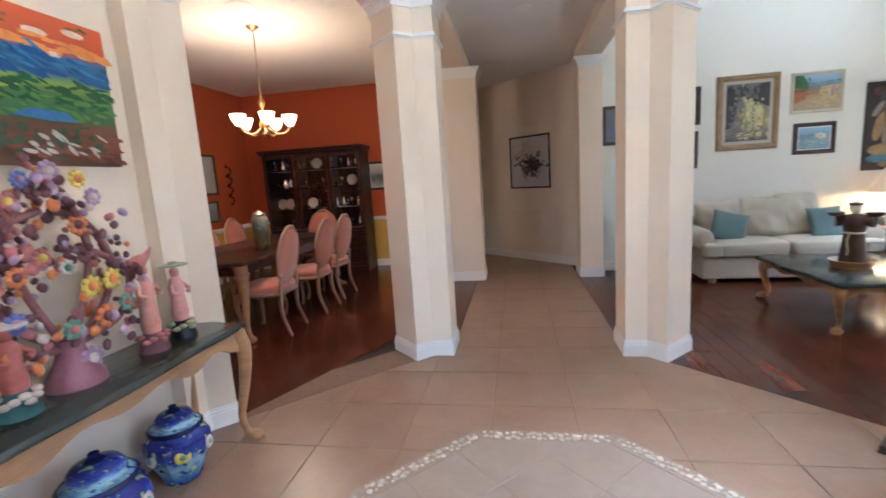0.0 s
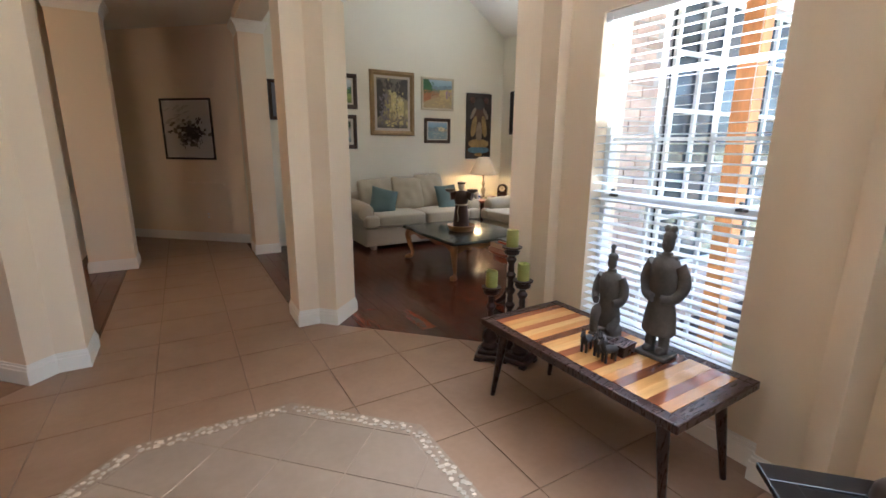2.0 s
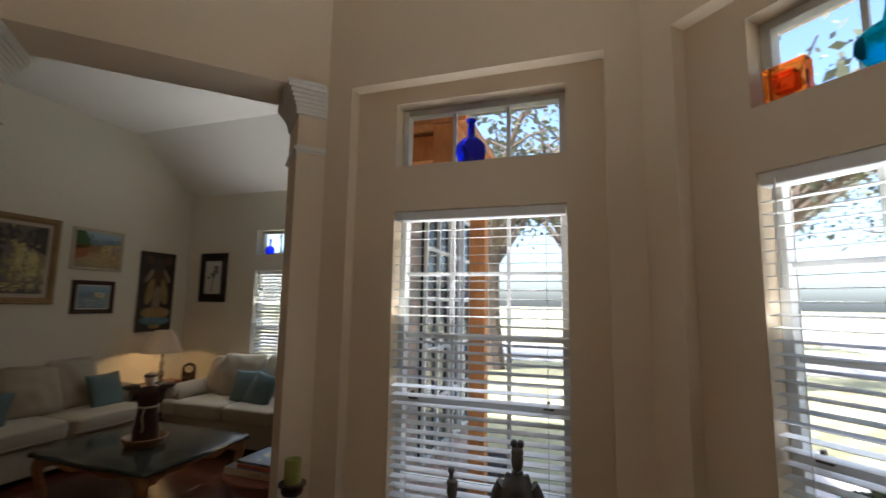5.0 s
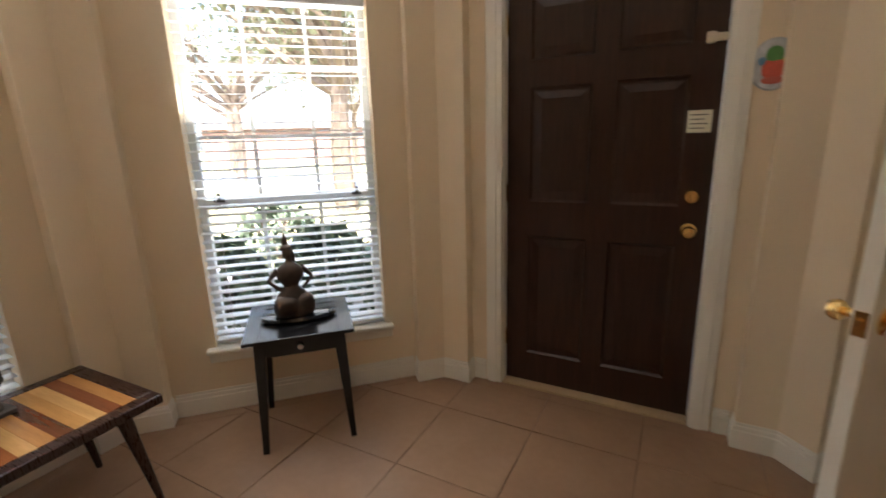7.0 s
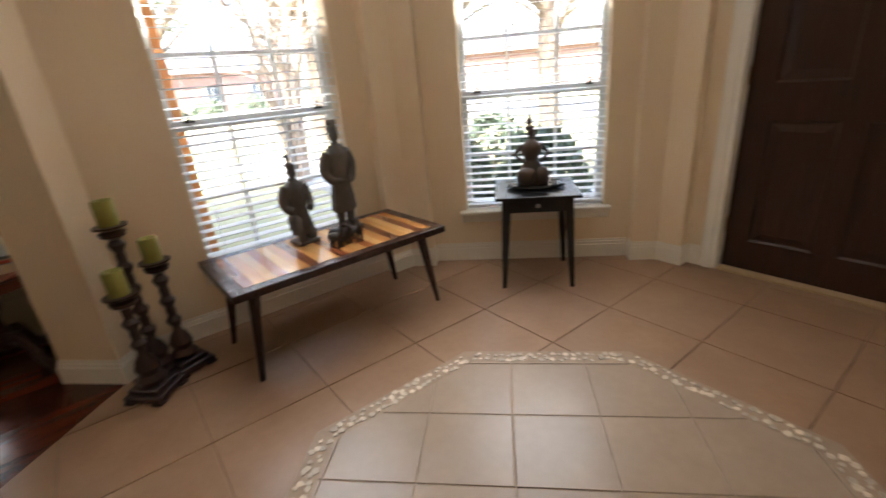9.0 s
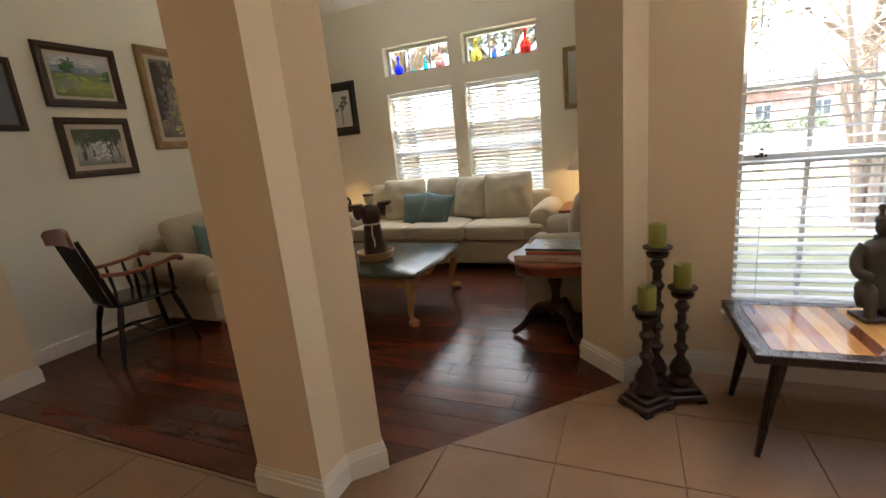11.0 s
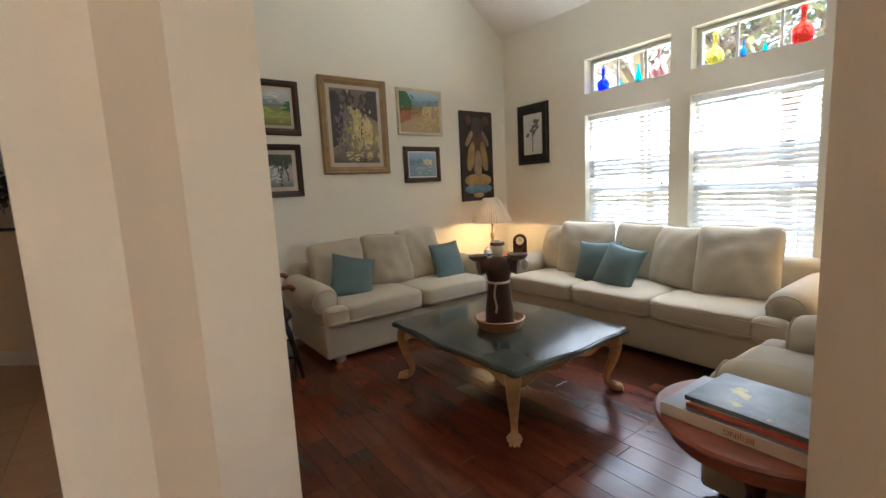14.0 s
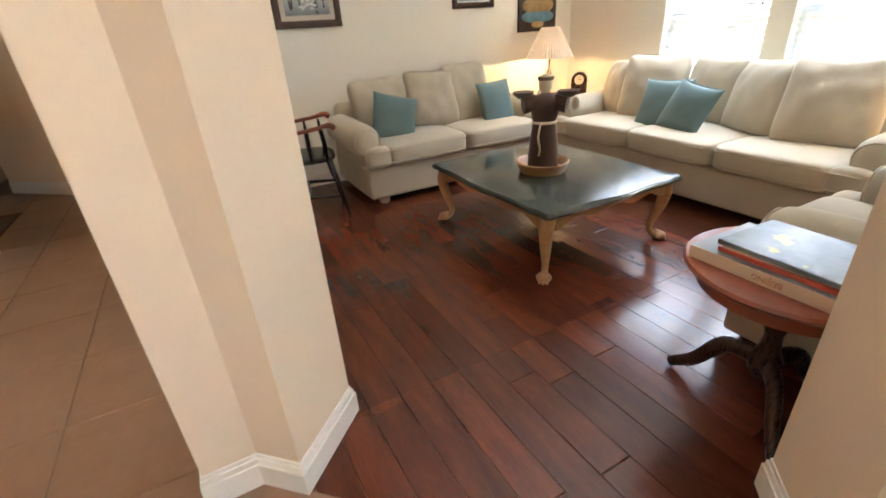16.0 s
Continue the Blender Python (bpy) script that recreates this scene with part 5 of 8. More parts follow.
def sofa(name, m, width, depth, seats, backs, label, category="sofa", group="sofas"):
    """Rolled-arm sofa: local x along it, y from front to back; its end cushions wrap in front of the arms."""
    s = thing(name, label, category, m, group=group)
    aw = 0.22
    bm = bmesh.new()
    soft_box(bm, 0.075, width - 0.075, 0.03, depth, 0.055, 0.305, r=0.022, seg=3)
    part("base", bm, M["linen"], s, smooth=40)
    bm = bmesh.new()
    soft_box(bm, 0.10, width - 0.10, depth - 0.17, depth, 0.30, 0.70, r=0.06, seg=4)
    part("backrest", bm, M["linen"], s, smooth=60)
    for x in (0.0, width):
        sg = 1 if x == 0 else -1
        bm = bmesh.new()
        soft_box(bm, *sorted((x + sg * 0.08, x + sg * aw)), 0.12, depth - 0.01, 0.055, 0.50, r=0.03, seg=3)
        ys = (0.075, 0.088, 0.115, 0.17, 0.35, depth - 0.16, depth - 0.06, depth)
        rs = (0.050, 0.088, 0.112, 0.124, 0.126, 0.122, 0.095, 0.05)
        tube(bm, [(x + sg * (0.115 - 0.01 * min(1, yy)), yy, 0.490 + 0.03 * yy) for yy in ys], rs, 22, None, 0.92)
        arm = part("armrest", bm, M["linen"], s, smooth=60)
        bm = bmesh.new()
        ring = [(x + sg * 0.114 + 0.098 * math.cos(a), 0.090, 0.493 + 0.090 * math.sin(a)) for a in [2 * math.pi * k / 20 for k in range(21)]]
        tube(bm, ring, 0.0045, 6)
        part("piping", bm, M["linen"], arm)
    iw = (width - 2 * aw) / seats
    dp = depth - 0.16
    for i in range(seats):
        bm = bmesh.new()
        cx = aw + iw * (i + 0.5)
        blob(bm, iw / 2 + 0.003, dp / 2, 0.080, 0.24, Matrix.Translation((cx, dp / 2 - 0.03, 0.383)), 44, 14, 0.22, seed=i + 1.5)
        ends = []
        if i == 0:
            ends.append(0.165)
        if i == seats - 1:
            ends.append(width - 0.165)
        for ex in ends:
            blob(bm, 0.095, 0.055, 0.074, 0.5, Matrix.Translation((ex, 0.030, 0.381)), 26, 12, 0.10, seed=ex + 0.4)
        c = part("seat_cushion", bm, M["linen"], s, smooth=70)
        x0 = 0.08 if i == 0 else cx - iw / 2 + 0.012
        x1 = width - 0.08 if i == seats - 1 else cx + iw / 2 - 0.012
        for zz in (0.338, 0.428):
            bm = bmesh.new()
            tube(bm, [(x0, 0.02, zz), (x0 + 0.035, -0.026, zz), (x1 - 0.035, -0.026, zz), (x1, 0.02, zz)], 0.0045, 6)
            part("piping", bm, M["linen"], c)
    for k, (x, w, h, lean, turn, yy) in enumerate(backs):
        mm = Matrix.Translation((x, depth - 0.30 + yy, 0.435 + h / 2 * math.cos(radians(lean)))) @ Matrix.Rotation(radians(turn), 4, "Z") @ Matrix.Rotation(radians(90 - lean), 4, "X") @ Matrix.Rotation(radians(2.5 * math.sin(5 * x)), 4, "Z")
        bm = bmesh.new()
        pillow(bm, w, h, 0.23, mm, seed=x + 0.3, plump=0.34, crease=0.08, blunt=0.11)
        c = part("back_cushion", bm, M["linen"], s, smooth=80)
        bm = bmesh.new()
        seam(bm, w, h, 0.004, mm, blunt=0.11)
        part("piping", bm, M["linen"], c)
    for x in (0.20, width - 0.20):
        for yy in (0.10, depth - 0.10):
            bm = bmesh.new()
            lathe(bm, [(0.03, 0), (0.042, 0.012), (0.045, 0.035), (0.038, 0.06)], 14, Matrix.Translation((x, yy, 0)))
            part("foot", bm, M["linen_mat"], s, "pale turned bun foot", smooth=50)
    return s


sofa("loveseat", pose(1.93, 5.20, 0), 1.88, 0.88, 2, ((0.46, 0.56, 0.47, 15, 5, 0.02), (0.90, 0.50, 0.50, 19, -12, -0.05), (1.26, 0.50, 0.53, 17, 8, -0.05)), "oatmeal linen two-seat rolled-arm sofa below the paintings")
sofa("sofa", pose(3.78, 5.30, 0, 0, 0, -90), 2.44, 0.90, 3, ((0.34, 0.44, 0.47, 18, -14, -0.03), (0.68, 0.52, 0.53, 18, 16, -0.09), (1.12, 0.46, 0.50, 12, -4, 0.03), (1.50, 0.46, 0.51, 19, -20, -0.06), (1.93, 0.53, 0.55, 22, 12, -0.13)), "oatmeal linen three-seat rolled-arm sofa under the windows")
sofa("armchair", pose(3.56, 2.91, 0, 0, 0, 180), 1.02, 0.655, 1, ((0.51, 0.56, 0.46, 14, 0, 0.08),), "oatmeal linen rolled-arm armchair beside the round table", "armchair")


def throw_pillow(m, w=0.36):
    p = thing("throw_pillow", "square dusty teal throw pillow on a sofa", "pillow", m, group="teal throw pillows")
    bm = bmesh.new()
    pillow(bm, w, w, 0.13, None, seed=round(m.translation.x, 1), n=18, crease=0.04)
    c = part("cover", bm, M["teal"], p, smooth=80)
    bm = bmesh.new()
    seam(bm, w, w, 0.0045)
    part("piping", bm, M["teal"], c)
    return p


def leaning(x, y, z, face, lean, spin, w=0.40):
    """A pillow whose face looks along the yaw `face`, leaning back."""
    return pose(x, y, z, 0, 0, face) @ Matrix.Rotation(radians(90 - lean), 4, "X") @ Matrix.Rotation(radians(spin), 4, "Z")


throw_pillow(leaning(2.38, 5.52, 0.600, -6, 24, -16), 0.36)
throw_pillow(leaning(3.36, 5.50, 0.600, 8, 18, 1), 0.37)
throw_pillow(leaning(4.10, 4.37, 0.605, -84, 24, 2), 0.37)
throw_pillow(leaning(4.03, 4.12, 0.605, -96, 26, -9), 0.36)

# ---- coffee table ----


def cabriole(bm, x, y, sx, sy, h, s=1.0):
    """A cabriole leg at the corner (x, y); sx, sy point outwards; it ends in a round claw foot."""
    keys = [(0.0, 0.0, h), (0.022, 0.022, h * 0.82), (0.012, 0.012, h * 0.55), (-0.012, -0.012, h * 0.25), (0.0, 0.0, h * 0.10), (0.022, 0.022, 0.03)]
    pts = [Vector((x + sx * a * s, y + sy * b * s, c)) for a, b, c in keys]
    c = curve_points(pts, 5)
    n = len(c)
    r = [s * (0.042 - 0.026 * min(1, i / (n * 0.62)) + (0.006 if i > n * 0.85 else 0)) for i in range(n)]
    tube(bm, c, r, 12)
    blob(bm, 0.034 * s, 0.034 * s, 0.026, 0.9, Matrix.Translation((x + sx * 0.024 * s, y + sy * 0.024 * s, 0.026)), 14, 8)
    for k in (-0.5, 0, 0.5):
        a = math.atan2(sy, sx) + k
        tube(bm, [(x + sx * 0.01 * s, y + sy * 0.01 * s, 0.06), (x + sx * 0.02 * s + 0.034 * s * math.cos(a), y + sy * 0.02 * s + 0.034 * s * math.sin(a), 0.035), (x + sx * 0.024 * s + 0.036 * s * math.cos(a), y + sy * 0.024 * s + 0.036 * s * math.sin(a), 0.006)], 0.008, 6)


def wavy_outline(w, d, notch=0.07, bow=0.02):
    """A table top with bowed sides and stepped, rounded corners."""
    pts = []
    hw, hd = w / 2, d / 2
    for sx, sy, swap in ((1, -1, 0), (1, 1, 1), (-1, 1, 0), (-1, -1, 1)):
        cx, cy = sx * (hw - notch), sy * (hd - notch)
        a0 = {(1, -1): -90, (1, 1): 0, (-1, 1): 90, (-1, -1): 180}[(sx, sy)]
        for k in range(7):
            a = radians(a0 + 15 * k)
            r = notch * (1.0 + 0.16 * math.cos(radians(4 * (15 * k - 45))))
            pts.append((cx + r * math.cos(a), cy + r * math.sin(a)))
        nx = {(1, -1): (0, 1), (1, 1): (-1, 0), (-1, 1): (0, -1), (-1, -1): (1, 0)}[(sx, sy)]
        length = (d if nx[0] == 0 else w) - 2 * notch
        out = {(1, -1): (1, 0), (1, 1): (0, 1), (-1, 1): (-1, 0), (-1, -1): (0, -1)}[(sx, sy)]
        bx, by = cx + out[0] * notch, cy + out[1] * notch
        for k in range(1, 16):
            f = k / 16
            wv = bow * math.sin(math.pi * f) ** 2 - 0.012 * math.sin(2 * math.pi * f) ** 2
            pts.append((bx + nx[0] * length * f + out[0] * wv, by + nx[1] * length * f + out[1] * wv))
    return pts


def moulded_top(bm, outline, z0, z1):
    """A slab with a stepped, rounded edge."""
    rings = []
    for f, z in ((-0.018, z0), (-0.004, z0 + 0.004), (0.0, z0 + 0.012), (-0.006, z1 - 0.010), (-0.010, z1 - 0.008), (-0.014, z1 - 0.002), (-0.022, z1)):
        ring = []
        for x, y in outline:
            l = math.hypot(x, y)
            k = 1 + f / l
            ring.append(bm.verts.new((x * k, y * k, z)))
        rings.append(ring)
    n = len(outline)
    for a, b in zip(rings, rings[1:]):
        for i in range(n):
            bm.faces.new((a[i], a[(i + 1) % n], b[(i + 1) % n], b[i]))
    bm.faces.new(rings[0][::-1])
    bm.faces.new(rings[-1])


def apron(bm, x0, x1, y, z1, drop, t=0.022, m=None, waves=3):
    """A shaped rail: its lower edge scallops towards the middle."""
    n = 28
    rows = []
    for i in range(n + 1):
        f = i / n
        z = z1 - drop * (0.62 + 0.28 * math.cos(2 * math.pi * f * waves) * (0.4 + 0.6 * abs(f - 0.5) * 2) + 0.10 * math.cos(2 * math.pi * f))
        rows.append([(x0 + (x1 - x0) * f, y - t / 2, z1), (x0 + (x1 - x0) * f, y + t / 2, z1), (x0 + (x1 - x0) * f, y + t / 2, z), (x0 + (x1 - x0) * f, y - t / 2 - 0.006, z + 0.004)])
    vs = [[bm.verts.new(m @ Vector(p) if m else p) for p in r] for r in rows]
    for a, b in zip(vs, vs[1:]):
        for i in range(4):
            bm.faces.new((a[i], a[(i + 1) % 4], b[(i + 1) % 4], b[i]))
    bm.faces.new(vs[0])
    bm.faces.new(vs[-1][::-1])


CT_W, CT_D, CT_H = 1.00, 1.20, 0.405
ct = thing("coffee_table", "oak cabriole-leg coffee table with a dark polished scalloped top", "coffee table", pose(2.78, 4.16, 0))
bm = bmesh.new()
moulded_top(bm, wavy_outline(CT_W, CT_D, 0.075, 0.016), CT_H - 0.034, CT_H)
part("tabletop", bm, M["slate"], ct, "dark green-black polished top", smooth=35)
for sx in (-1, 1):
    for sy in (-1, 1):
        bm = bmesh.new()
        cabriole(bm, sx * (CT_W / 2 - 0.085), sy * (CT_D / 2 - 0.10), sx, sy, CT_H - 0.036, 1.15)
        part("leg", bm, M["oak"], ct, smooth=60)
for sgn in (-1, 1):
    bm = bmesh.new()
    apron(bm, -CT_W / 2 + 0.10, CT_W / 2 - 0.10, sgn * (CT_D / 2 - 0.06), CT_H - 0.034, 0.085)
    part("apron", bm, M["oak"], ct, smooth=40)
    bm = bmesh.new()
    apron(bm, -CT_D / 2 + 0.10, CT_D / 2 - 0.10, sgn * (CT_W / 2 - 0.06), CT_H - 0.034, 0.085, m=Matrix.Rotation(radians(90), 4, "Z"))
    part("apron", bm, M["oak"], ct, smooth=40)

# robed statuette with bowls, standing in a shallow dish
robe, ivory = material("brown_glaze", (0.055, 0.026, 0.020), 0.4, vary=0.25, scale=8, bump=0.1), material("ivory_glaze", (0.62, 0.57, 0.48), 0.35, vary=0.06)
bowlmat = material("grey_bowl_glaze", (0.13, 0.11, 0.09), 0.45, vary=0.3, scale=10)
rope = material("cream_cord", (0.58, 0.50, 0.38), 0.8)
b1, b2, b3, b4 = bmesh.new(), bmesh.new(), bmesh.new(), bmesh.new()
lathe(b1, [(0.0, 0.02), (0.085, 0.02), (0.082, 0.10), (0.070, 0.20), (0.062, 0.27), (0.075, 0.32), (0.080, 0.37), (0.055, 0.405), (0.03, 0.415), (0, 0.418)], 20)
for sg in (-1, 1):
    tube(b1, curve_points([(0, sg * 0.045, 0.375), (-0.01, sg * 0.08, 0.365), (-0.02, sg * 0.115, 0.36)], 4), [0.038, 0.042, 0.044, 0.044, 0.045, 0.046, 0.047, 0.048, 0.048], 12)
    lathe(b3, [(0.0, 0.395), (0.03, 0.397), (0.052, 0.415), (0.058, 0.43), (0.05, 0.428), (0.03, 0.412), (0, 0.408)], 16, Matrix.Translation((-0.02, sg * 0.115, 0)))
blob(b2, 0.038, 0.036, 0.05, 0.9, Matrix.Translation((-0.005, 0, 0.465)), 16, 10)
blob(b2, 0.022, 0.025, 0.035, 1.0, Matrix.Translation((-0.02, -0.155, 0.365)), 12, 8)
lathe(b3, [(0.041, 0.482), (0.043, 0.49), (0.041, 0.50)], 16, Matrix.Translation((-0.004, 0, 0)))
lathe(b4, [(0.064, 0.262), (0.070, 0.27), (0.064, 0.278)], 16)
tube(b4, curve_points([(-0.066, 0.02, 0.27), (-0.074, 0.03, 0.2), (-0.08, 0.02, 0.14), (-0.082, 0.025, 0.10)], 4), 0.006, 6)
fr = many("statuette", [(b1, robe), (b2, ivory), (b3, bowlmat), (b4, rope)])
fr.matrix_world = pose(2.74, 4.14, CT_H + 0.004, 0, 0, 50) @ Matrix.Scale(1.07, 4)
tagged(fr, "brown and ivory glazed robed statuette holding two bowls", "statue")
dish = thing("wooden_dish", "round honey-coloured wooden dish under the statuette", "dish", pose(2.74, 4.14, CT_H))
bm = bmesh.new()
lathe(bm, [(0, 0.0), (0.13, 0.0), (0.142, 0.02), (0.155, 0.055), (0.16, 0.062), (0.152, 0.066), (0.142, 0.058), (0.125, 0.02), (0, 0.016)], 32)
part("bowl", bm, M["oak"], dish, smooth=40)

# ---- corner end table with lamp, clock, jar ----
et = thing("end_table", "dark wooden square end table between the sofas", "end table", pose(4.20, 5.68, 0))
bm = bmesh.new()
soft_box(bm, -0.30, 0.30, -0.28, 0.28, 0.50, 0.53, r=0.006)
part("tabletop", bm, M["cherry"], et)
for sx in (-1, 1):
    for sy in (-1, 1):
        bm = bmesh.new()
        lathe(bm, [(0.014, 0), (0.02, 0.1), (0.026, 0.3), (0.03, 0.42), (0.03, 0.5)], 10, Matrix.Translation((sx * 0.25, sy * 0.23, 0)))
        part("leg", bm, M["walnut"], et)
bm = bmesh.new()
soft_box(bm, -0.27, 0.27, -0.25, 0.25, 0.43, 0.50, r=0.004)
part("apron", bm, M["walnut"], et)


def table_lamp(m, label):
    tl = thing("table_lamp", label, "lamp", m)
    bm = bmesh.new()
    lathe(bm, [(0, 0), (0.075, 0), (0.07, 0.02), (0.03, 0.035), (0.022, 0.06), (0.034, 0.10), (0.03, 0.15), (0.014, 0.18), (0.02, 0.20), (0.028, 0.24), (0.012, 0.28), (0.012, 0.34), (0.018, 0.36), (0.008, 0.38), (0.008, 0.42)], 18)
    part("base", bm, material("mercury_glass", (0.62, 0.55, 0.42), 0.2, metal=0.8, vary=0.3, scale=20), tl, smooth=40)
    bm = bmesh.new()
    n = 96
    lo, hi, lo2, hi2 = [], [], [], []
    for i in range(n):
        a = 2 * math.pi * i / n
        k = 1 + (0.035 if i % 2 else -0.035)
        lo.append(bm.verts.new((0.215 * k * math.cos(a), 0.215 * k * math.sin(a), 0.375)))
        hi.append(bm.verts.new((0.085 * k * math.cos(a), 0.085 * k * math.sin(a), 0.64)))
    for i in range(n):
        j = (i + 1) % n
        bm.faces.new((lo[i], lo[j], hi[j], hi[i]))
    sh = material("pleated_shade_fabric", (0.62, 0.58, 0.52), 0.85, vary=0.06, fine=120)
    nt = sh.node_tree
    tr = nt.nodes.new("ShaderNodeBsdfTranslucent")
    tr.inputs["Color"].default_value = (0.5, 0.42, 0.3, 1)
    mixs = nt.nodes.new("ShaderNodeMixShader")
    mixs.inputs[0].default_value = 0.05
    nt.links.new(nt.nodes["Principled BSDF"].outputs[0], mixs.inputs[1])
    nt.links.new(tr.outputs[0], mixs.inputs[2])
    nt.links.new(mixs.outputs[0], nt.nodes["Material Output"].inputs[0])
    part("shade", bm, sh, tl, "pleated grey-white shade")
    bm = bmesh.new()
    blob(bm, 0.028, 0.028, 0.04, 1.0, Matrix.Translation((0, 0, 0.46)), 12, 8)
    part("bulb", bm, material("lit_bulb", (1, 0.8, 0.5), 0.5, emit=(1, 0.62, 0.25), power=1.0), tl)
    return tl


table_lamp(pose(4.15, 5.72, 0.53), "lit pleated-shade table lamp on the corner end table")
ck = thing("mantel_clock", "arched dark wooden mantel clock", "clock", pose(4.43, 5.58, 0.53, 0, 0, -48))
bm = bmesh.new()
arch = [(-0.075, 0.0), (0.075, 0.0), (0.075, 0.15)] + [(0.075 * math.cos(radians(a)), 0.15 + 0.075 * math.sin(radians(a))) for a in range(15, 180, 15)] + [(-0.075, 0.15)]
prism(bm, arch, -0.05, 0.05, Matrix(((1, 0, 0, 0), (0, 0, 1, 0), (0, 1, 0, 0), (0, 0, 0, 1))))
part("case", bm, M["walnut"], ck)
bm = bmesh.new()
lathe(bm, [(0, 0), (0.045, 0), (0.045, 0.006), (0, 0.007)], 20, Matrix.Translation((0, -0.05, 0.155)) @ Matrix.Rotation(radians(90), 4, "X"))
part("dial", bm, material("cream_dial", (0.66, 0.58, 0.42), 0.5), ck, "cream dial")
bm = bmesh.new()
quad_box(bm, -0.002, 0.002, -0.0585, -0.0575, 0.155, 0.188)
quad_box(bm, 0, 0.022, -0.0585, -0.0575, 0.153, 0.157)
part("clock_hand", bm, M["black"], ck)
jar = thing("lidded_jar", "small white and blue lidded jar on the end table", "jar", pose(3.98, 5.62, 0.53))
bm = bmesh.new()
lathe(bm, [(0, 0), (0.035, 0), (0.042, 0.03), (0.042, 0.07), (0.034, 0.09)], 16)
part("body", bm, material("white_porcelain", (0.66, 0.66, 0.66), 0.2, vary=0.05), jar, smooth=40)
bm = bmesh.new()
lathe(bm, [(0.0425, 0.035), (0.0432, 0.04), (0.0432, 0.055), (0.0425, 0.06)], 16)
part("stripe", bm, material("cobalt_band", (0.03, 0.06, 0.25), 0.2), jar)
bm = bmesh.new()
lathe(bm, [(0.037, 0.09), (0.037, 0.10), (0.015, 0.112), (0.010, 0.12), (0.014, 0.13), (0, 0.136)], 16)
part("lid", bm, M["mat_white"], jar, smooth=40)
cat = thing("small_tray", "small dark tray with trinkets on the end table", "tray", pose(4.20, 5.50, 0.53))
bm = bmesh.new()
soft_box(bm, -0.07, 0.07, -0.03, 0.03, 0, 0.02, r=0.004)
part("dish", bm, M["walnut"], cat)
bm = bmesh.new()
blob(bm, 0.05, 0.018, 0.02, 0.9, Matrix.Translation((0, 0, 0.035)), 12, 8)
part("trinket", bm, M["cherry"], cat)
# second lit corner beyond the sofa
et2 = copy_thing(et, pose(4.42, 2.56, 0))
tagged(et2, "dark wooden square end table in the corner")
table_lamp(pose(4.44, 2.56, 0.53), "lit pleated-shade table lamp in the far corner")

# ---- round pedestal table with books ----
rt = thing("pedestal_table", "round cherry tripod table carrying a stack of books", "side table", pose(2.37, 2.61, 0))
RTH = 0.545
bm = bmesh.new()
lathe(bm, [(0, RTH - 0.03), (0.27, RTH - 0.03), (0.285, RTH - 0.022), (0.292, RTH - 0.012), (0.285, RTH - 0.002), (0.27, RTH), (0, RTH)], 40)
part("tabletop", bm, M["cherry"], rt, smooth=35)
bm = bmesh.new()
lathe(bm, [(0.235, RTH - 0.085), (0.245, RTH - 0.08), (0.245, RTH - 0.03)], 40)
part("apron", bm, M["cherry"], rt, smooth=35)
bm = bmesh.new()
lathe(bm, [(0.03, 0.14), (0.045, 0.16), (0.05, 0.2), (0.03, 0.25), (0.026, 0.30), (0.045, 0.37), (0.03, 0.43), (0.05, 0.46), (0.05, RTH - 0.06)], 16)
part("pedestal", bm, M["walnut"], rt, smooth=40)
for a in (100, 220, 340):
    c, s = math.cos(radians(a)), math.sin(radians(a))
    bm = bmesh.new()
    pts = curve_points([(c * 0.02, s * 0.02, 0.20), (c * 0.12, s * 0.12, 0.19), (c * 0.20, s * 0.20, 0.08), (c * 0.28, s * 0.28, 0.018)], 5)
    tube(bm, pts, [0.026 - 0.0007 * i for i in range(len(pts))], 10, None, 1.3)
    part("leg", bm, M["walnut"], rt, smooth=50)


def book(x, y, z, rz, w, d, h, cover, label, spine_text=None, front=None):
    b = thing("book", label, "book", pose(x, y, z, 0, 0, rz), group="books on the round table")
    bm = bmesh.new()
    quad_box(bm, -w / 2 + 0.004, w / 2 - 0.004, -d / 2 + 0.002, d / 2 - 0.004, 0.003, h - 0.003)
    part("pages", bm, M["mat_white"], b)
    for nm, box in (("front_cover", (-w / 2, w / 2, -d / 2 + 0.002, d / 2, h - 0.003, h)), ("back_cover", (-w / 2, w / 2, -d / 2 + 0.002, d / 2, 0, 0.003)), ("spine", (-w / 2, w / 2, -d / 2 - 0.002, -d / 2 + 0.002, 0, h))):
        bm = bmesh.new()
        soft_box(bm, *box, r=0.001)
        part(nm, bm, front if front and nm == "front_cover" else cover, b)
    if spine_text:
        t = bpy.data.curves.new("title", "FONT")
        t.body, t.size, t.align_x, t.align_y = spine_text, 0.024, "CENTER", "CENTER"
        ob = new("title", t)
        ob.parent = b
        t.materials.append(paint("red_brown_ink", (0.30, 0.08, 0.04)))
        ob.matrix_local = Matrix.Translation((0.03, -d / 2 - 0.0035, h / 2)) @ Matrix.Rotation(radians(90), 4, "X") @ Matrix.Rotation(radians(180), 4, "Z")
    return b


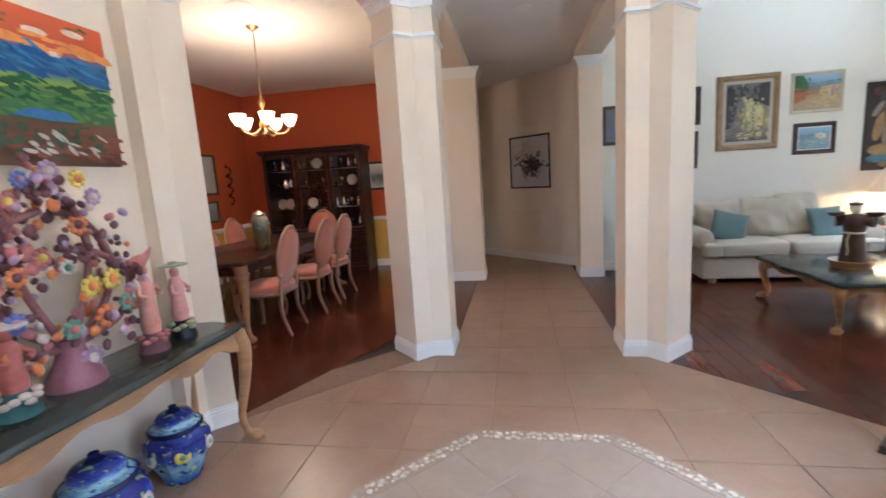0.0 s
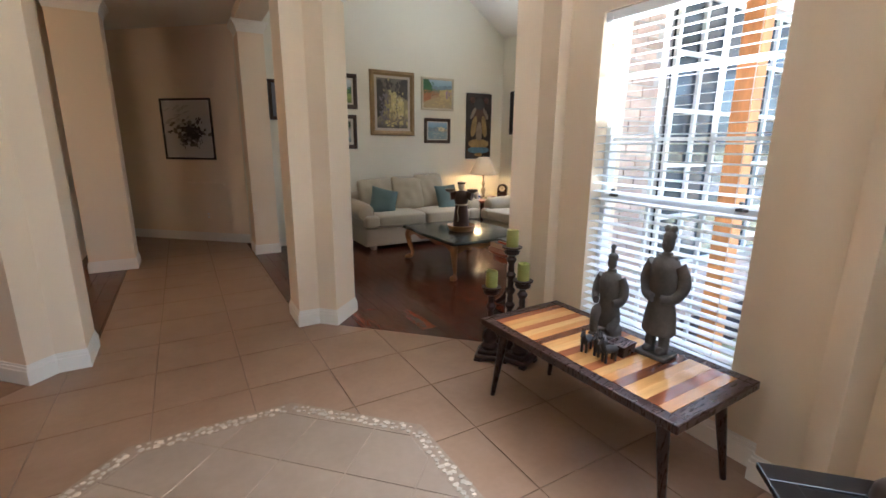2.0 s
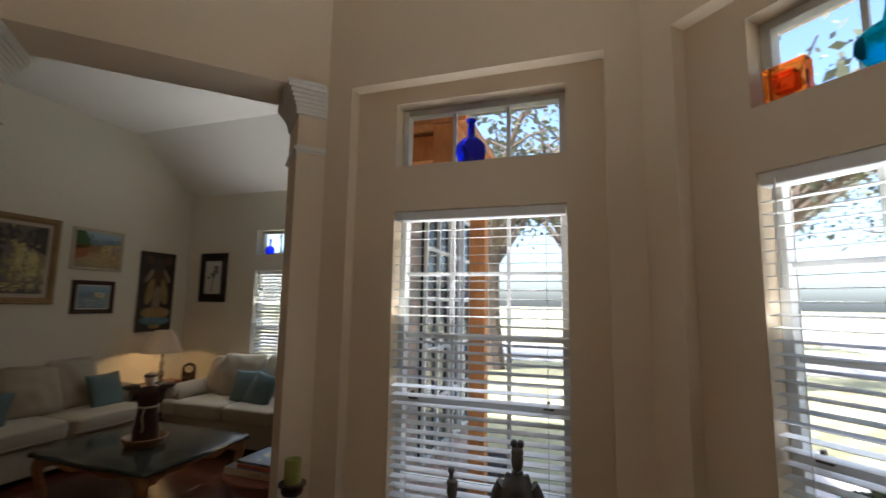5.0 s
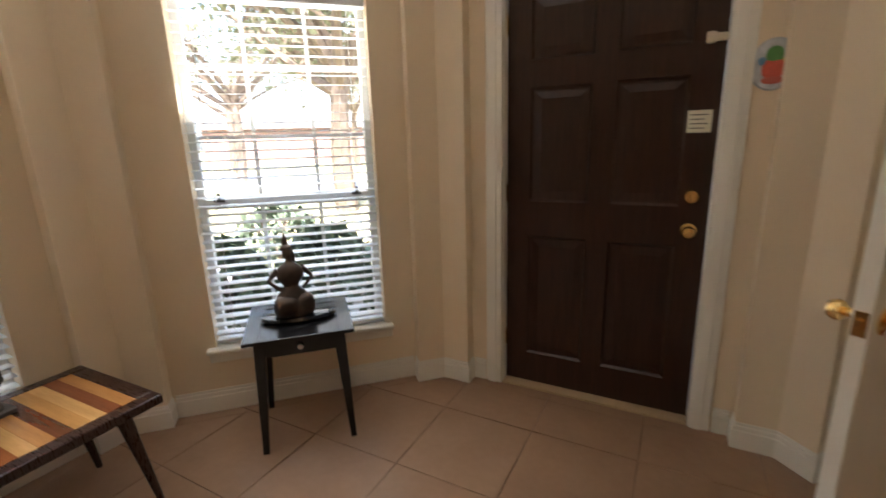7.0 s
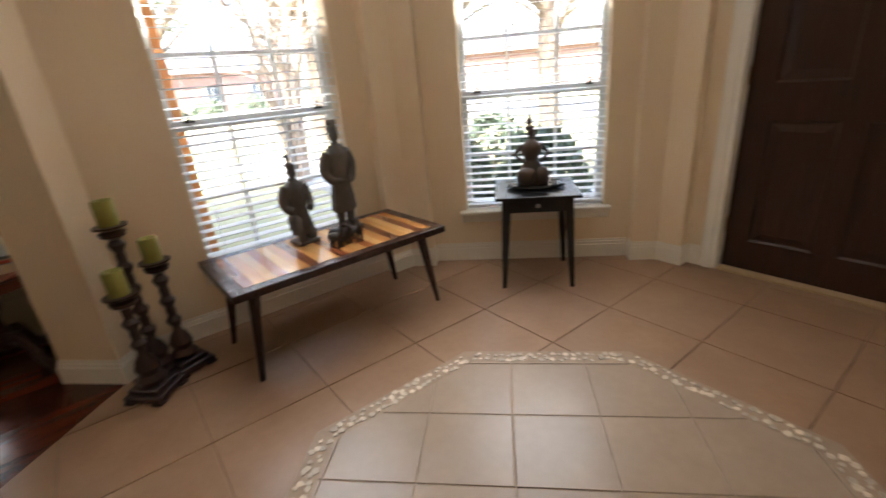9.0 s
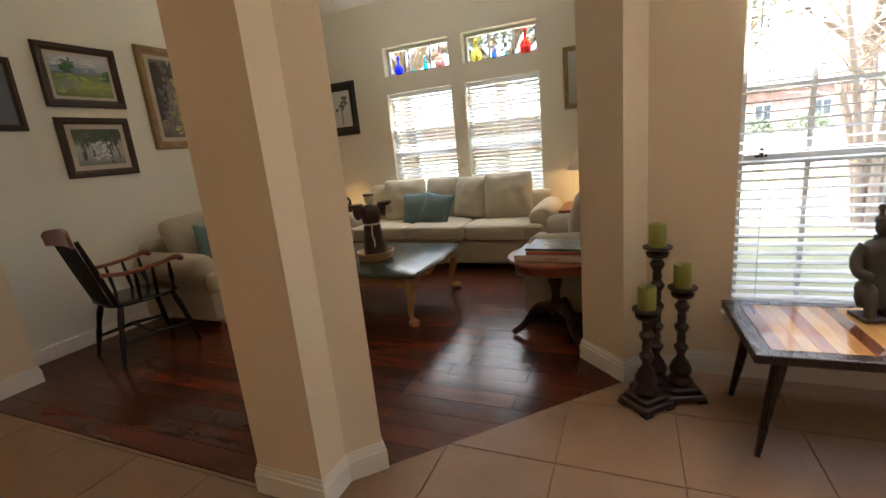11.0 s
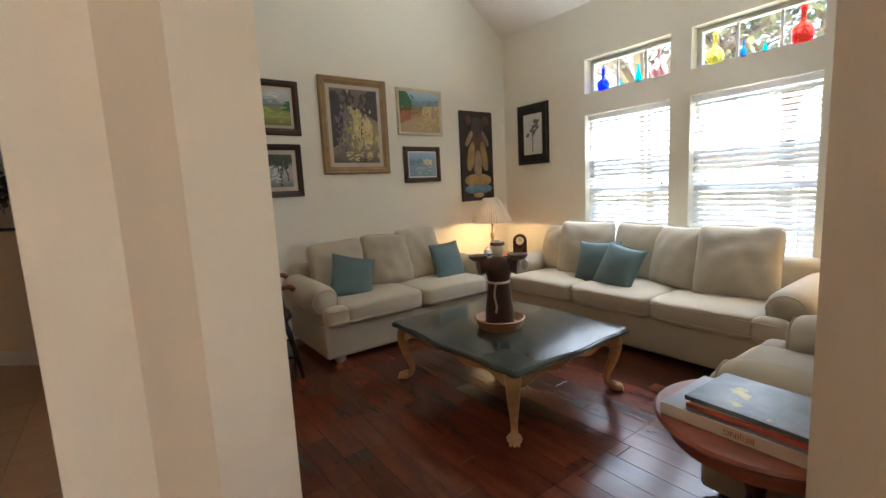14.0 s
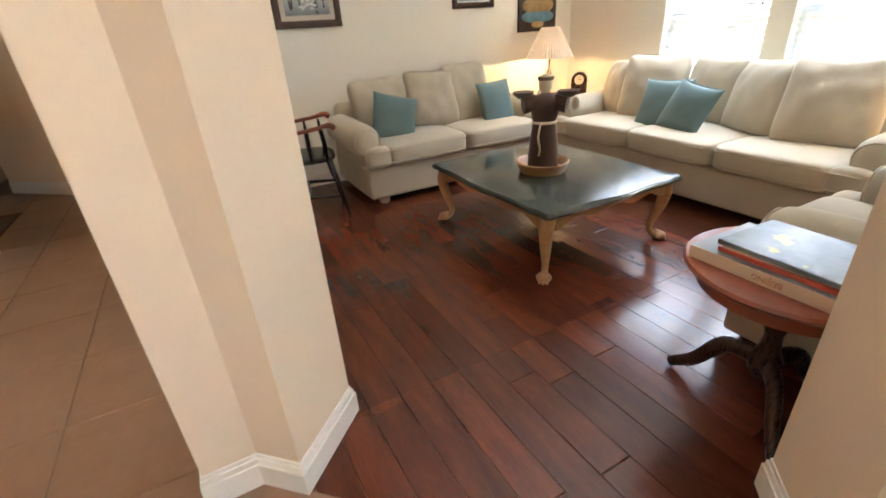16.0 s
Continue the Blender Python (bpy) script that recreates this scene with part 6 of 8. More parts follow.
cream_cover = material("cream_cover", (0.60, 0.47, 0.34), 0.4, vary=0.06)
red_cover = material("red_cover", (0.50, 0.09, 0.05), 0.35, vary=0.1)
photo = canvas("glossy_photo_cover", ((0.0, (0.04, 0.05, 0.055)), (0.35, (0.20, 0.23, 0.25)), (0.6, (0.05, 0.065, 0.07)), (1.0, (0.26, 0.29, 0.31))), 0.7, 3, (((0.55, 0.46, 0.15), 3.5, 0.62),), axis="X")
photo.node_tree.nodes["Principled BSDF"].inputs["Roughness"].default_value = 0.30
photo2 = canvas("glossy_grey_cover", ((0.0, (0.16, 0.17, 0.18)), (0.5, (0.06, 0.07, 0.08)), (1.0, (0.22, 0.24, 0.25))), 0.6, 3, axis="X")
photo2.node_tree.nodes["Principled BSDF"].inputs["Roughness"].default_value = 0.30
bottom = book(2.325, 2.622, RTH, -91, 0.385, 0.29, 0.038, cream_cover, "thick cream-spined book with a dark photo cover", "BEIJING", photo2)
book(2.335, 2.575, RTH + 0.038, -92, 0.345, 0.26, 0.013, red_cover, "red-spined book lying flat in the stack")
book(2.340, 2.57, RTH + 0.051, -90, 0.340, 0.255, 0.008, cream_cover, "thin cream booklet lying in the stack")
book(2.330, 2.575, RTH + 0.059, -93, 0.350, 0.255, 0.014, photo, "glossy picture book with a dark photo cover")

# ---- spindle armchair ----
ch = thing("spindle_armchair", "black spindle-back armchair with cherry arms and crest", "chair", pose(1.60, 5.49, 0, 0, 0, 78))
bm = bmesh.new()
blob(bm, 0.25, 0.235, 0.018, 0.55, Matrix.Translation((0, 0, 0.425)), 28, 8, 0.0)
part("seat", bm, M["black"], ch, smooth=50)
for sx in (-1, 1):
    for yy, sp in ((-0.17, -0.09), (0.16, 0.09)):
        bm = bmesh.new()
        pts = [(sx * 0.17, yy, 0.42), (sx * 0.195, yy + sp * 0.4, 0.28), (sx * 0.215, yy + sp * 0.7, 0.14), (sx * 0.235, yy + sp, 0.0)]
        tube(bm, curve_points(pts, 3), [0.017, 0.019, 0.022, 0.018, 0.016, 0.02, 0.018, 0.015, 0.013, 0.012], 8)
        part("leg", bm, M["black"], ch, smooth=50)
    bm = bmesh.new()
    tube(bm, [(sx * 0.215, -0.235, 0.15), (sx * 0.20, 0, 0.17), (sx * 0.215, 0.225, 0.15)], [0.010, 0.015, 0.010], 8)
    part("stretcher", bm, M["black"], ch, smooth=50)
    bm = bmesh.new()
    tube(bm, curve_points([(sx * 0.235, 0.245, 0.66), (sx * 0.255, 0.10, 0.64), (sx * 0.26, -0.10, 0.655), (sx * 0.265, -0.21, 0.675), (sx * 0.265, -0.25, 0.65)], 4), [0.020] * 10 + [0.022, 0.024, 0.027, 0.029, 0.030, 0.030, 0.026], 10, None, 0.7)
    part("armrest", bm, M["cherry"], ch, "cherry scrolled armrest", smooth=50)
    for k, (ya, yb) in enumerate(((-0.17, -0.16), (-0.06, -0.05), (0.05, 0.06))):
        bm = bmesh.new()
        tube(bm, [(sx * 0.215, ya, 0.43), (sx * 0.24, (ya + yb) / 2, 0.54), (sx * 0.255, yb, 0.645)], [0.010, 0.014 if k else 0.017, 0.008], 8)
        part("arm_spindle", bm, M["black"], ch, smooth=50)
    bm = bmesh.new()
    tube(bm, [(sx * 0.19, 0.19, 0.43), (sx * 0.21, 0.25, 0.66), (sx * 0.225, 0.315, 0.90)], [0.018, 0.019, 0.014], 8)
    part("back_post", bm, M["black"], ch, smooth=50)
bm = bmesh.new()
tube(bm, [(-0.20, 0, 0.17), (0.20, 0, 0.17)], [0.013, 0.013], 8)
part("stretcher", bm, M["black"], ch)
for k in range(5):
    x = -0.12 + 0.06 * k
    bm = bmesh.new()
    tube(bm, [(x, 0.205, 0.43), (x * 1.05, 0.26, 0.66), (x * 1.15, 0.315, 0.87)], [0.009, 0.012, 0.008], 8)
    part("back_spindle", bm, M["black"], ch, smooth=50)
bm = bmesh.new()
n = 12
rows = []
for i in range(n + 1):
    f = i / n * 2 - 1
    top = 0.955 + 0.022 * (1 - f * f) - (0.02 if abs(f) > 0.9 else 0)
    yy = 0.325 - 0.035 * (1 - f * f) + 0.02
    rows.append([bm.verts.new(p) for p in ((0.25 * f, yy - 0.012, 0.86), (0.25 * f, yy + 0.010, 0.86), (0.25 * f, yy + 0.02, top), (0.25 * f, yy, top))])
for a, b in zip(rows, rows[1:]):
    for i in range(4):
        bm.faces.new((a[i], a[(i + 1) % 4], b[(i + 1) % 4], b[i]))
bm.faces.new(rows[0])
bm.faces.new(rows[-1][::-1])
part("crest_rail", bm, M["cherry"], ch, "cherry crest rail", smooth=40)

# ---- foyer: striped bench with warriors ----
BX, BY, BZ = 1.652, 1.232, 0.45
bench = thing("bench_table", "low table with striped inlaid top and dark splayed legs", "table", pose(BX, BY, 0, 0, 0, 1.5))
bw, bd = 0.56, 1.09
bm = bmesh.new()
for b in ((-bw / 2, -bw / 2 + 0.055, -bd / 2, bd / 2), (bw / 2 - 0.055, bw / 2, -bd / 2, bd / 2), (-bw / 2 + 0.055, bw / 2 - 0.055, -bd / 2, -bd / 2 + 0.06), (-bw / 2 + 0.055, bw / 2 - 0.055, bd / 2 - 0.06, bd / 2)):
    soft_box(bm, b[0], b[1], b[2], b[3], BZ - 0.036, BZ, r=0.005)
part("frame", bm, M["walnut"], bench, "dark walnut border")
tones = [(0.42, 0.19, 0.055), (0.20, 0.06, 0.022), (0.52, 0.28, 0.095), (0.30, 0.10, 0.032), (0.46, 0.23, 0.07), (0.13, 0.04, 0.016)]
strips = [material("inlay_strip", c, 0.18, vary=0.18, scale=4, fine=24, stretch=(1, 12, 1), bump=0.04, coat=0.4) for c in tones]
n = 20
y0, y1 = -bd / 2 + 0.06, bd / 2 - 0.06
for i in range(n):
    bm = bmesh.new()
    a = y0 + (y1 - y0) * i / n
    quad_box(bm, -bw / 2 + 0.055, bw / 2 - 0.055, a + 0.0003, a + (y1 - y0) / n - 0.0003, BZ - 0.02, BZ - 0.001)
    part("inlay_strip", bm, strips[(i * 7 + i // 3) % 6], bench)
for sx in (-1, 1):
    for sy in (-1, 1):
        bm = bmesh.new()
        tube(bm, [(sx * 0.19, sy * 0.44, BZ - 0.03), (sx * 0.215, sy * 0.50, 0.0)], [0.027, 0.012], 12)
        part("leg", bm, M["walnut"], bench, smooth=50)
bm = bmesh.new()
for sy in (-1, 1):
    soft_box(bm, -0.22, 0.22, sy * 0.44 - 0.03, sy * 0.44 + 0.03, BZ - 0.055, BZ - 0.036, r=0.004)
part("cleat", bm, M["walnut"], bench)


def warrior(m, s=1.0):
    """A standing robed clay figure: plinth, boots, skirted armour, folded sleeves, topknot."""
    bm = bmesh.new()
    k = Matrix.Scale(s, 4)
    soft_box(bm, -0.065, 0.065, -0.085, 0.085, 0, 0.018, r=0.004, m=k)
    for sy in (-1, 1):
        tube(bm, [(0.0, sy * 0.036, 0.02), (0.0, sy * 0.036, 0.16)], [0.026, 0.030], 12, k)
        blob(bm, 0.042, 0.022, 0.016, 0.8, k @ Matrix.Translation((-0.015, sy * 0.036, 0.032)), 12, 8)
    lathe(bm, [(0.0, 0.10), (0.075, 0.10), (0.088, 0.115), (0.082, 0.17), (0.068, 0.24), (0.066, 0.27), (0.074, 0.33), (0.080, 0.385), (0.062, 0.425), (0.030, 0.44), (0.026, 0.455), (0, 0.46)], 20, k @ Matrix.Diagonal((0.72, 1.0, 1.0, 1.0)))
    lathe(bm, [(0.070, 0.255), (0.074, 0.262), (0.070, 0.270)], 20, k @ Matrix.Diagonal((0.74, 1.02, 1.0, 1.0)))
    for sy in (-1, 1):
        tube(bm, curve_points([(0.0, sy * 0.068, 0.405), (0.006, sy * 0.095, 0.36), (0.0, sy * 0.098, 0.31), (-0.03, sy * 0.07, 0.27), (-0.058, sy * 0.02, 0.265)], 4), [0.030] * 6 + [0.031, 0.030, 0.028, 0.026, 0.025, 0.024, 0.022, 0.021, 0.020, 0.020, 0.020], 10, k)
    tube(bm, [(0.012, -0.05, 0.43), (-0.02, 0.0, 0.425), (0.012, 0.05, 0.43)], [0.016, 0.018, 0.016], 8, k)
    blob(bm, 0.033, 0.029, 0.042, 0.95, k @ Matrix.Translation((-0.004, 0, 0.495)), 14, 10)
    blob(bm, 0.006, 0.006, 0.010, 1.0, k @ Matrix.Translation((-0.037, 0, 0.492)), 8, 6)
    blob(bm, 0.034, 0.030, 0.022, 0.9, k @ Matrix.Translation((0.004, 0, 0.522)), 12, 8)
    for sy in (-1, 1):
        blob(bm, 0.016, 0.017, 0.016, 0.9, k @ Matrix.Translation((0.004, sy * 0.016, 0.552)), 10, 6)
    blob(bm, 0.022, 0.010, 0.008, 0.8, k @ Matrix.Translation((0.008, 0, 0.542)), 10, 6)
    ob = new("clay_figure", finish("clay_figure", bm, M["clay"], 55))
    ob.matrix_world = m @ Matrix.Diagonal((0.84, 0.80, 1.0, 1.0))
    return tagged(ob, "grey clay standing robed warrior figure on the low table", "statue")


def kneeler(m, s=1.0):
    bm = bmesh.new()
    k = Matrix.Scale(s, 4)
    soft_box(bm, -0.075, 0.075, -0.075, 0.075, 0, 0.016, r=0.004, m=k)
    tube(bm, curve_points([(0.03, 0.045, 0.12), (-0.035, 0.05, 0.115), (-0.055, 0.05, 0.07), (-0.055, 0.05, 0.02)], 4), [0.036, 0.036, 0.034, 0.034, 0.033, 0.031, 0.029, 0.028, 0.027, 0.026, 0.025, 0.024, 0.024], 10, k)
    tube(bm, curve_points([(0.03, -0.045, 0.12), (-0.01, -0.05, 0.06), (-0.03, -0.05, 0.035), (0.06, -0.05, 0.03)], 4), 0.030, 10, k)
    lathe(bm, [(0.0, 0.04), (0.065, 0.045), (0.078, 0.08), (0.070, 0.13), (0.060, 0.17), (0.068, 0.22), (0.074, 0.27), (0.055, 0.305), (0.030, 0.315), (0.027, 0.33), (0, 0.335)], 18, k @ Matrix.Translation((0.02, 0, 0)) @ Matrix.Diagonal((0.8, 1, 1, 1)))
    for sy in (-1, 1):
        tube(bm, curve_points([(0.02, sy * 0.060, 0.29), (0.022, sy * 0.088, 0.24), (0.0, sy * 0.085, 0.19), (-0.045, sy * 0.055, 0.175)], 4), [0.027] * 7 + [0.025, 0.024, 0.023, 0.022, 0.021, 0.020], 10, k)
    blob(bm, 0.030, 0.027, 0.038, 0.95, k @ Matrix.Translation((0.014, 0, 0.365)), 14, 10)
    blob(bm, 0.032, 0.029, 0.02, 0.9, k @ Matrix.Translation((0.02, 0, 0.388)), 12, 8)
    lathe(bm, [(0.010, 0.395), (0.012, 0.41), (0.010, 0.425), (0.018, 0.432), (0.014, 0.445), (0.004, 0.448)], 10, k @ Matrix.Translation((0.022, 0.006, 0)))
    ob = new("clay_figure", finish("clay_figure", bm, M["clay"], 55))
    ob.matrix_world = m @ Matrix.Diagonal((0.72, 0.78, 1.0, 1.0))
    return tagged(ob, "grey clay kneeling warrior figure on the low table", "statue")


warrior(pose(1.79, 1.045, BZ, 0, 0, 6), 1.02)
kneeler(pose(1.765, 1.30, BZ, 0, 0, 10), 1.0)


def horse(m, s):
    bm = bmesh.new()
    k = Matrix.Scale(s, 4)
    tube(bm, [(0.035, 0, 0.055), (0.0, 0, 0.058), (-0.035, 0, 0.06)], [0.016, 0.020, 0.018], 10, k)
    for x in (-0.028, 0.028):
        for y in (-0.010, 0.010):
            tube(bm, [(x, y, 0.05), (x, y, 0.0)], [0.008, 0.006], 6, k)
    tube(bm, [(-0.032, 0, 0.065), (-0.046, 0, 0.09), (-0.05, 0, 0.105)], [0.014, 0.011, 0.010], 8, k)
    tube(bm, [(-0.046, 0, 0.108), (-0.07, 0, 0.092)], [0.010, 0.006], 8, k)
    for y in (-0.005, 0.005):
        tube(bm, [(-0.046, y, 0.112), (-0.046, y, 0.125)], [0.004, 0.001], 5, k)
    tube(bm, [(0.036, 0, 0.06), (0.048, 0, 0.05), (0.05, 0, 0.025)], [0.005, 0.006, 0.003], 6, k)
    ob = new("horse_figurine", finish("horse_figurine", bm, M["horse_clay"], 55))
    ob.matrix_world = m
    ob["group"] = "small clay horses"
    return tagged(ob, "small dark clay horse figurine on the low table", "figurine")


for x, y, r in ((1.555, 1.225, 20), (1.575, 1.165, 8), (1.56, 1.105, -6), (1.61, 1.19, 30)):
    horse(pose(x, y, BZ, 0, 0, r), 0.95)
hb = thing("wooden_box", "small dark wooden box among the figurines", "box", pose(1.675, 1.135, BZ, 0, 0, 8))
bm = bmesh.new()
soft_box(bm, -0.05, 0.05, -0.04, 0.04, 0, 0.04, r=0.003)
part("body", bm, M["walnut"], hb)
bm = bmesh.new()
soft_box(bm, -0.053, 0.053, -0.043, 0.043, 0.04, 0.05, r=0.003)
part("lid", bm, M["walnut"], hb)

# ---- candle stands ----


def candle_stand(x, y, h, rz, label):
    c = thing("candle_stand", label, "candle holder", pose(x, y, 0, 0, 0, rz), group="candle stands by the pier")
    bm = bmesh.new()
    soft_box(bm, -0.085, 0.085, -0.085, 0.085, 0.012, 0.04, r=0.008)
    soft_box(bm, -0.068, 0.068, -0.068, 0.068, 0.04, 0.065, r=0.008)
    for sx in (-1, 1):
        for sy in (-1, 1):
            soft_box(bm, *sorted((sx * 0.045, sx * 0.088)), *sorted((sy * 0.045, sy * 0.088)), 0, 0.014, r=0.004)
    part("base", bm, M["turned"], c)
    bm = bmesh.new()
    prof = [(0.05, 0.065), (0.056, 0.085), (0.04, 0.11), (0.05, 0.14), (0.035, 0.18)]
    z = 0.20
    while z < h - 0.10:
        prof += [(0.020, z), (0.017, z + 0.02), (0.030, z + 0.045), (0.032, z + 0.055), (0.018, z + 0.075)]
        z += 0.10
    prof += [(0.020, h - 0.06), (0.045, h - 0.045), (0.05, h - 0.03), (0.03, h - 0.02), (0.062, h - 0.008), (0.062, h), (0.02, h)]
    lathe(bm, prof, 18)
    part("stem", bm, M["turned"], c, smooth=35)
    k = thing("pillar_candle", "olive green pillar candle on a turned stand", "candle", pose(x, y, h), group="pillar candles")
    bm = bmesh.new()
    lathe(bm, [(0, 0), (0.037, 0), (0.038, 0.004), (0.0375, 0.098), (0.035, 0.104), (0.030, 0.101), (0.022, 0.090), (0, 0.088)], 20)
    part("wax_body", bm, M["wax"], k, smooth=40)
    bm = bmesh.new()
    tube(bm, [(0, 0, 0.088), (0.001, 0.001, 0.098), (0.003, 0.001, 0.104)], 0.0015, 5)
    part("wick", bm, M["black"], k)


candle_stand(1.79, 2.06, 0.735, 45, "tall dark turned wooden candle stand")
candle_stand(1.80, 1.955, 0.545, 20, "medium dark turned wooden candle stand")
candle_stand(1.675, 2.105, 0.48, 45, "short dark turned wooden candle stand")

# ---- small black table with a seated bronze ----
sm = side(-45) @ Matrix.Translation((0.024, -0.178, 0))
TZ = 0.55
t2 = thing("small_table", "small black side table with a drawer below the window", "side table", sm)
bm = bmesh.new()
soft_box(bm, -0.225, 0.225, -0.225, 0.225, TZ - 0.014, TZ - 0.004, r=0.003)
for b in ((-0.23, -0.165, -0.23, 0.23), (0.165, 0.23, -0.23, 0.23), (-0.165, 0.165, -0.23, -0.165), (-0.165, 0.165, 0.165, 0.23)):
    soft_box(bm, *b, TZ - 0.018, TZ, r=0.003)
part("tabletop", bm, M["black"], t2)
bm = bmesh.new()
soft_box(bm, -0.19, 0.19, -0.185, 0.185, TZ - 0.10, TZ - 0.018, r=0.003)
part("apron", bm, M["black"], t2)
bm = bmesh.new()
soft_box(bm, -0.145, 0.145, -0.195, -0.184, TZ - 0.09, TZ - 0.025, r=0.003)
dr_ = part("drawer", bm, M["black"], t2)
bm = bmesh.new()
lathe(bm, [(0, 0), (0.006, 0), (0.006, 0.008), (0.012, 0.014), (0.010, 0.022), (0, 0.024)], 12, Matrix.Translation((0, -0.195, TZ - 0.057)) @ Matrix.Rotation(radians(90), 4, "X"))
part("knob", bm, material("pewter_knob", (0.55, 0.52, 0.48), 0.3, metal=1.0), dr_, "small metal knob", smooth=50)
for sx in (-1, 1):
    for sy in (-1, 1):
        bm = bmesh.new()
        lo = [(sx * 0.205, sy * 0.20), (sx * 0.18, sy * 0.20), (sx * 0.18, sy * 0.175), (sx * 0.205, sy * 0.175)]
        hi = [(sx * 0.19, sy * 0.185), (sx * 0.14, sy * 0.185), (sx * 0.14, sy * 0.135), (sx * 0.19, sy * 0.135)]
        a = [bm.verts.new((*p, 0)) for p in lo]
        b = [bm.verts.new((*p, TZ - 0.02)) for p in hi]
        bm.faces.new(a)
        bm.faces.new(b)
        for i in range(4):
            bm.faces.new((a[i], a[(i + 1) % 4], b[(i + 1) % 4], b[i]))
        part("leg", bm, M["black"], t2)
tray = thing("oval_plinth", "black oval plinth under the bronze figure", "plinth", sm @ Matrix.Translation((0.0, 0.0, TZ)))
bm = bmesh.new()
lathe(bm, [(0, 0), (0.075, 0), (0.085, 0.008), (0.08, 0.02), (0, 0.022)], 32, Matrix.Diagonal((2.0, 1.0, 1.0, 1.0)))
part("slab", bm, material("black_marble", (0.012, 0.012, 0.014), 0.08, vary=0.3, bump=0), tray, smooth=40)
bm = bmesh.new()
k = Matrix.Translation((0, 0, 0.022))
lathe(bm, [(0.0, 0.0), (0.080, 0.0), (0.086, 0.03), (0.080, 0.065), (0.062, 0.10), (0.040, 0.125), (0.032, 0.134), (0.040, 0.15), (0.058, 0.175), (0.062, 0.198), (0.052, 0.222), (0.030, 0.240), (0.016, 0.250), (0.014, 0.268), (0, 0.27)], 24, k @ Matrix.Diagonal((1.0, 0.75, 1, 1)))
blob(bm, 0.055, 0.05, 0.05, 0.8, k @ Matrix.Translation((-0.035, -0.03, 0.05)), 14, 8)
blob(bm, 0.05, 0.045, 0.055, 0.8, k @ Matrix.Translation((0.045, -0.02, 0.045)), 14, 8)
for sg in (-1, 1):
    tube(bm, curve_points([(sg * 0.050, 0, 0.215), (sg * 0.082, 0.005, 0.185), (sg * 0.090, -0.01, 0.165), (sg * 0.045, -0.025, 0.125)], 4), [0.017, 0.015, 0.013, 0.012, 0.010, 0.009, 0.009, 0.008, 0.008, 0.008, 0.008, 0.008, 0.008], 8, k)
blob(bm, 0.022, 0.024, 0.030, 1.0, k @ Matrix.Translation((-0.005, -0.004, 0.290)), 12, 8)
blob(bm, 0.026, 0.028, 0.018, 1.0, k @ Matrix.Translation((-0.006, 0.006, 0.312)), 12, 8)
blob(bm, 0.015, 0.015, 0.026, 1.0, k @ Matrix.Translation((-0.008, 0.010, 0.342)), 10, 8)
blob(bm, 0.006, 0.006, 0.014, 1.0, k @ Matrix.Translation((-0.008, 0.010, 0.368)), 8, 6)
tube(bm, [(0.012, 0.02, 0.30), (0.022, 0.03, 0.265), (0.026, 0.035, 0.23)], [0.012, 0.014, 0.008], 8, k)
sb = new("bronze_figure", finish("bronze_figure", bm, M["bronze"], 55))
sb.matrix_world = sm @ Matrix.Translation((-0.02, 0.0, TZ)) @ Matrix.Rotation(radians(12), 4, "Z")
tagged(sb, "dark bronze seated figure on the small black table", "statue")

# ---- coloured glass on the transom ledges ----


def tinted(name, c, rough=0.05):
    return material(name, c, rough, vary=0.03, bump=0.0, trans=0.92, ior=1.2)


G = {"cobalt": tinted("cobalt_glass", (0.02, 0.03, 0.85)), "teal": tinted("turquoise_glass", (0.02, 0.45, 0.50)), "aqua": tinted("sky_blue_glass", (0.02, 0.32, 0.75)), "yellow": tinted("yellow_glass", (0.92, 0.78, 0.10)),
     "orange": tinted("orange_glass", (0.95, 0.20, 0.02)), "red": tinted("red_glass", (0.9, 0.05, 0.03)), "pink": tinted("rose_glass", (0.80, 0.36, 0.33)), "blue": tinted("blue_glass", (0.03, 0.18, 0.7))}
BOTTLE = [(0, 0.0), (0.045, 0.0), (0.068, 0.02), (0.078, 0.06), (0.074, 0.095), (0.05, 0.122), (0.024, 0.132), (0.019, 0.15), (0.019, 0.215), (0.025, 0.22), (0.025, 0.232), (0.015, 0.232)]
SLIM = [(0, 0.0), (0.022, 0.0), (0.026, 0.03), (0.024, 0.07), (0.010, 0.09), (0.009, 0.13), (0.013, 0.135), (0.006, 0.135)]
SQUAT = [(0, 0.0), (0.075, 0.0), (0.105, 0.05), (0.11, 0.09), (0.085, 0.125), (0.05, 0.14), (0.05, 0.17), (0.058, 0.18), (0.045, 0.18)]


def vase(m, prof, key, label, s=1.0, flat=1.0, name="glass_vase"):
    v = thing(name, label, "vase", m, group="coloured glass on the window ledges")
    bm = bmesh.new()
    lathe(bm, [(r * s, z * s) for r, z in prof], 24, Matrix.Diagonal((1, flat, 1, 1)))
    ob = part("body", bm, G[key], v, smooth=60)
    return v


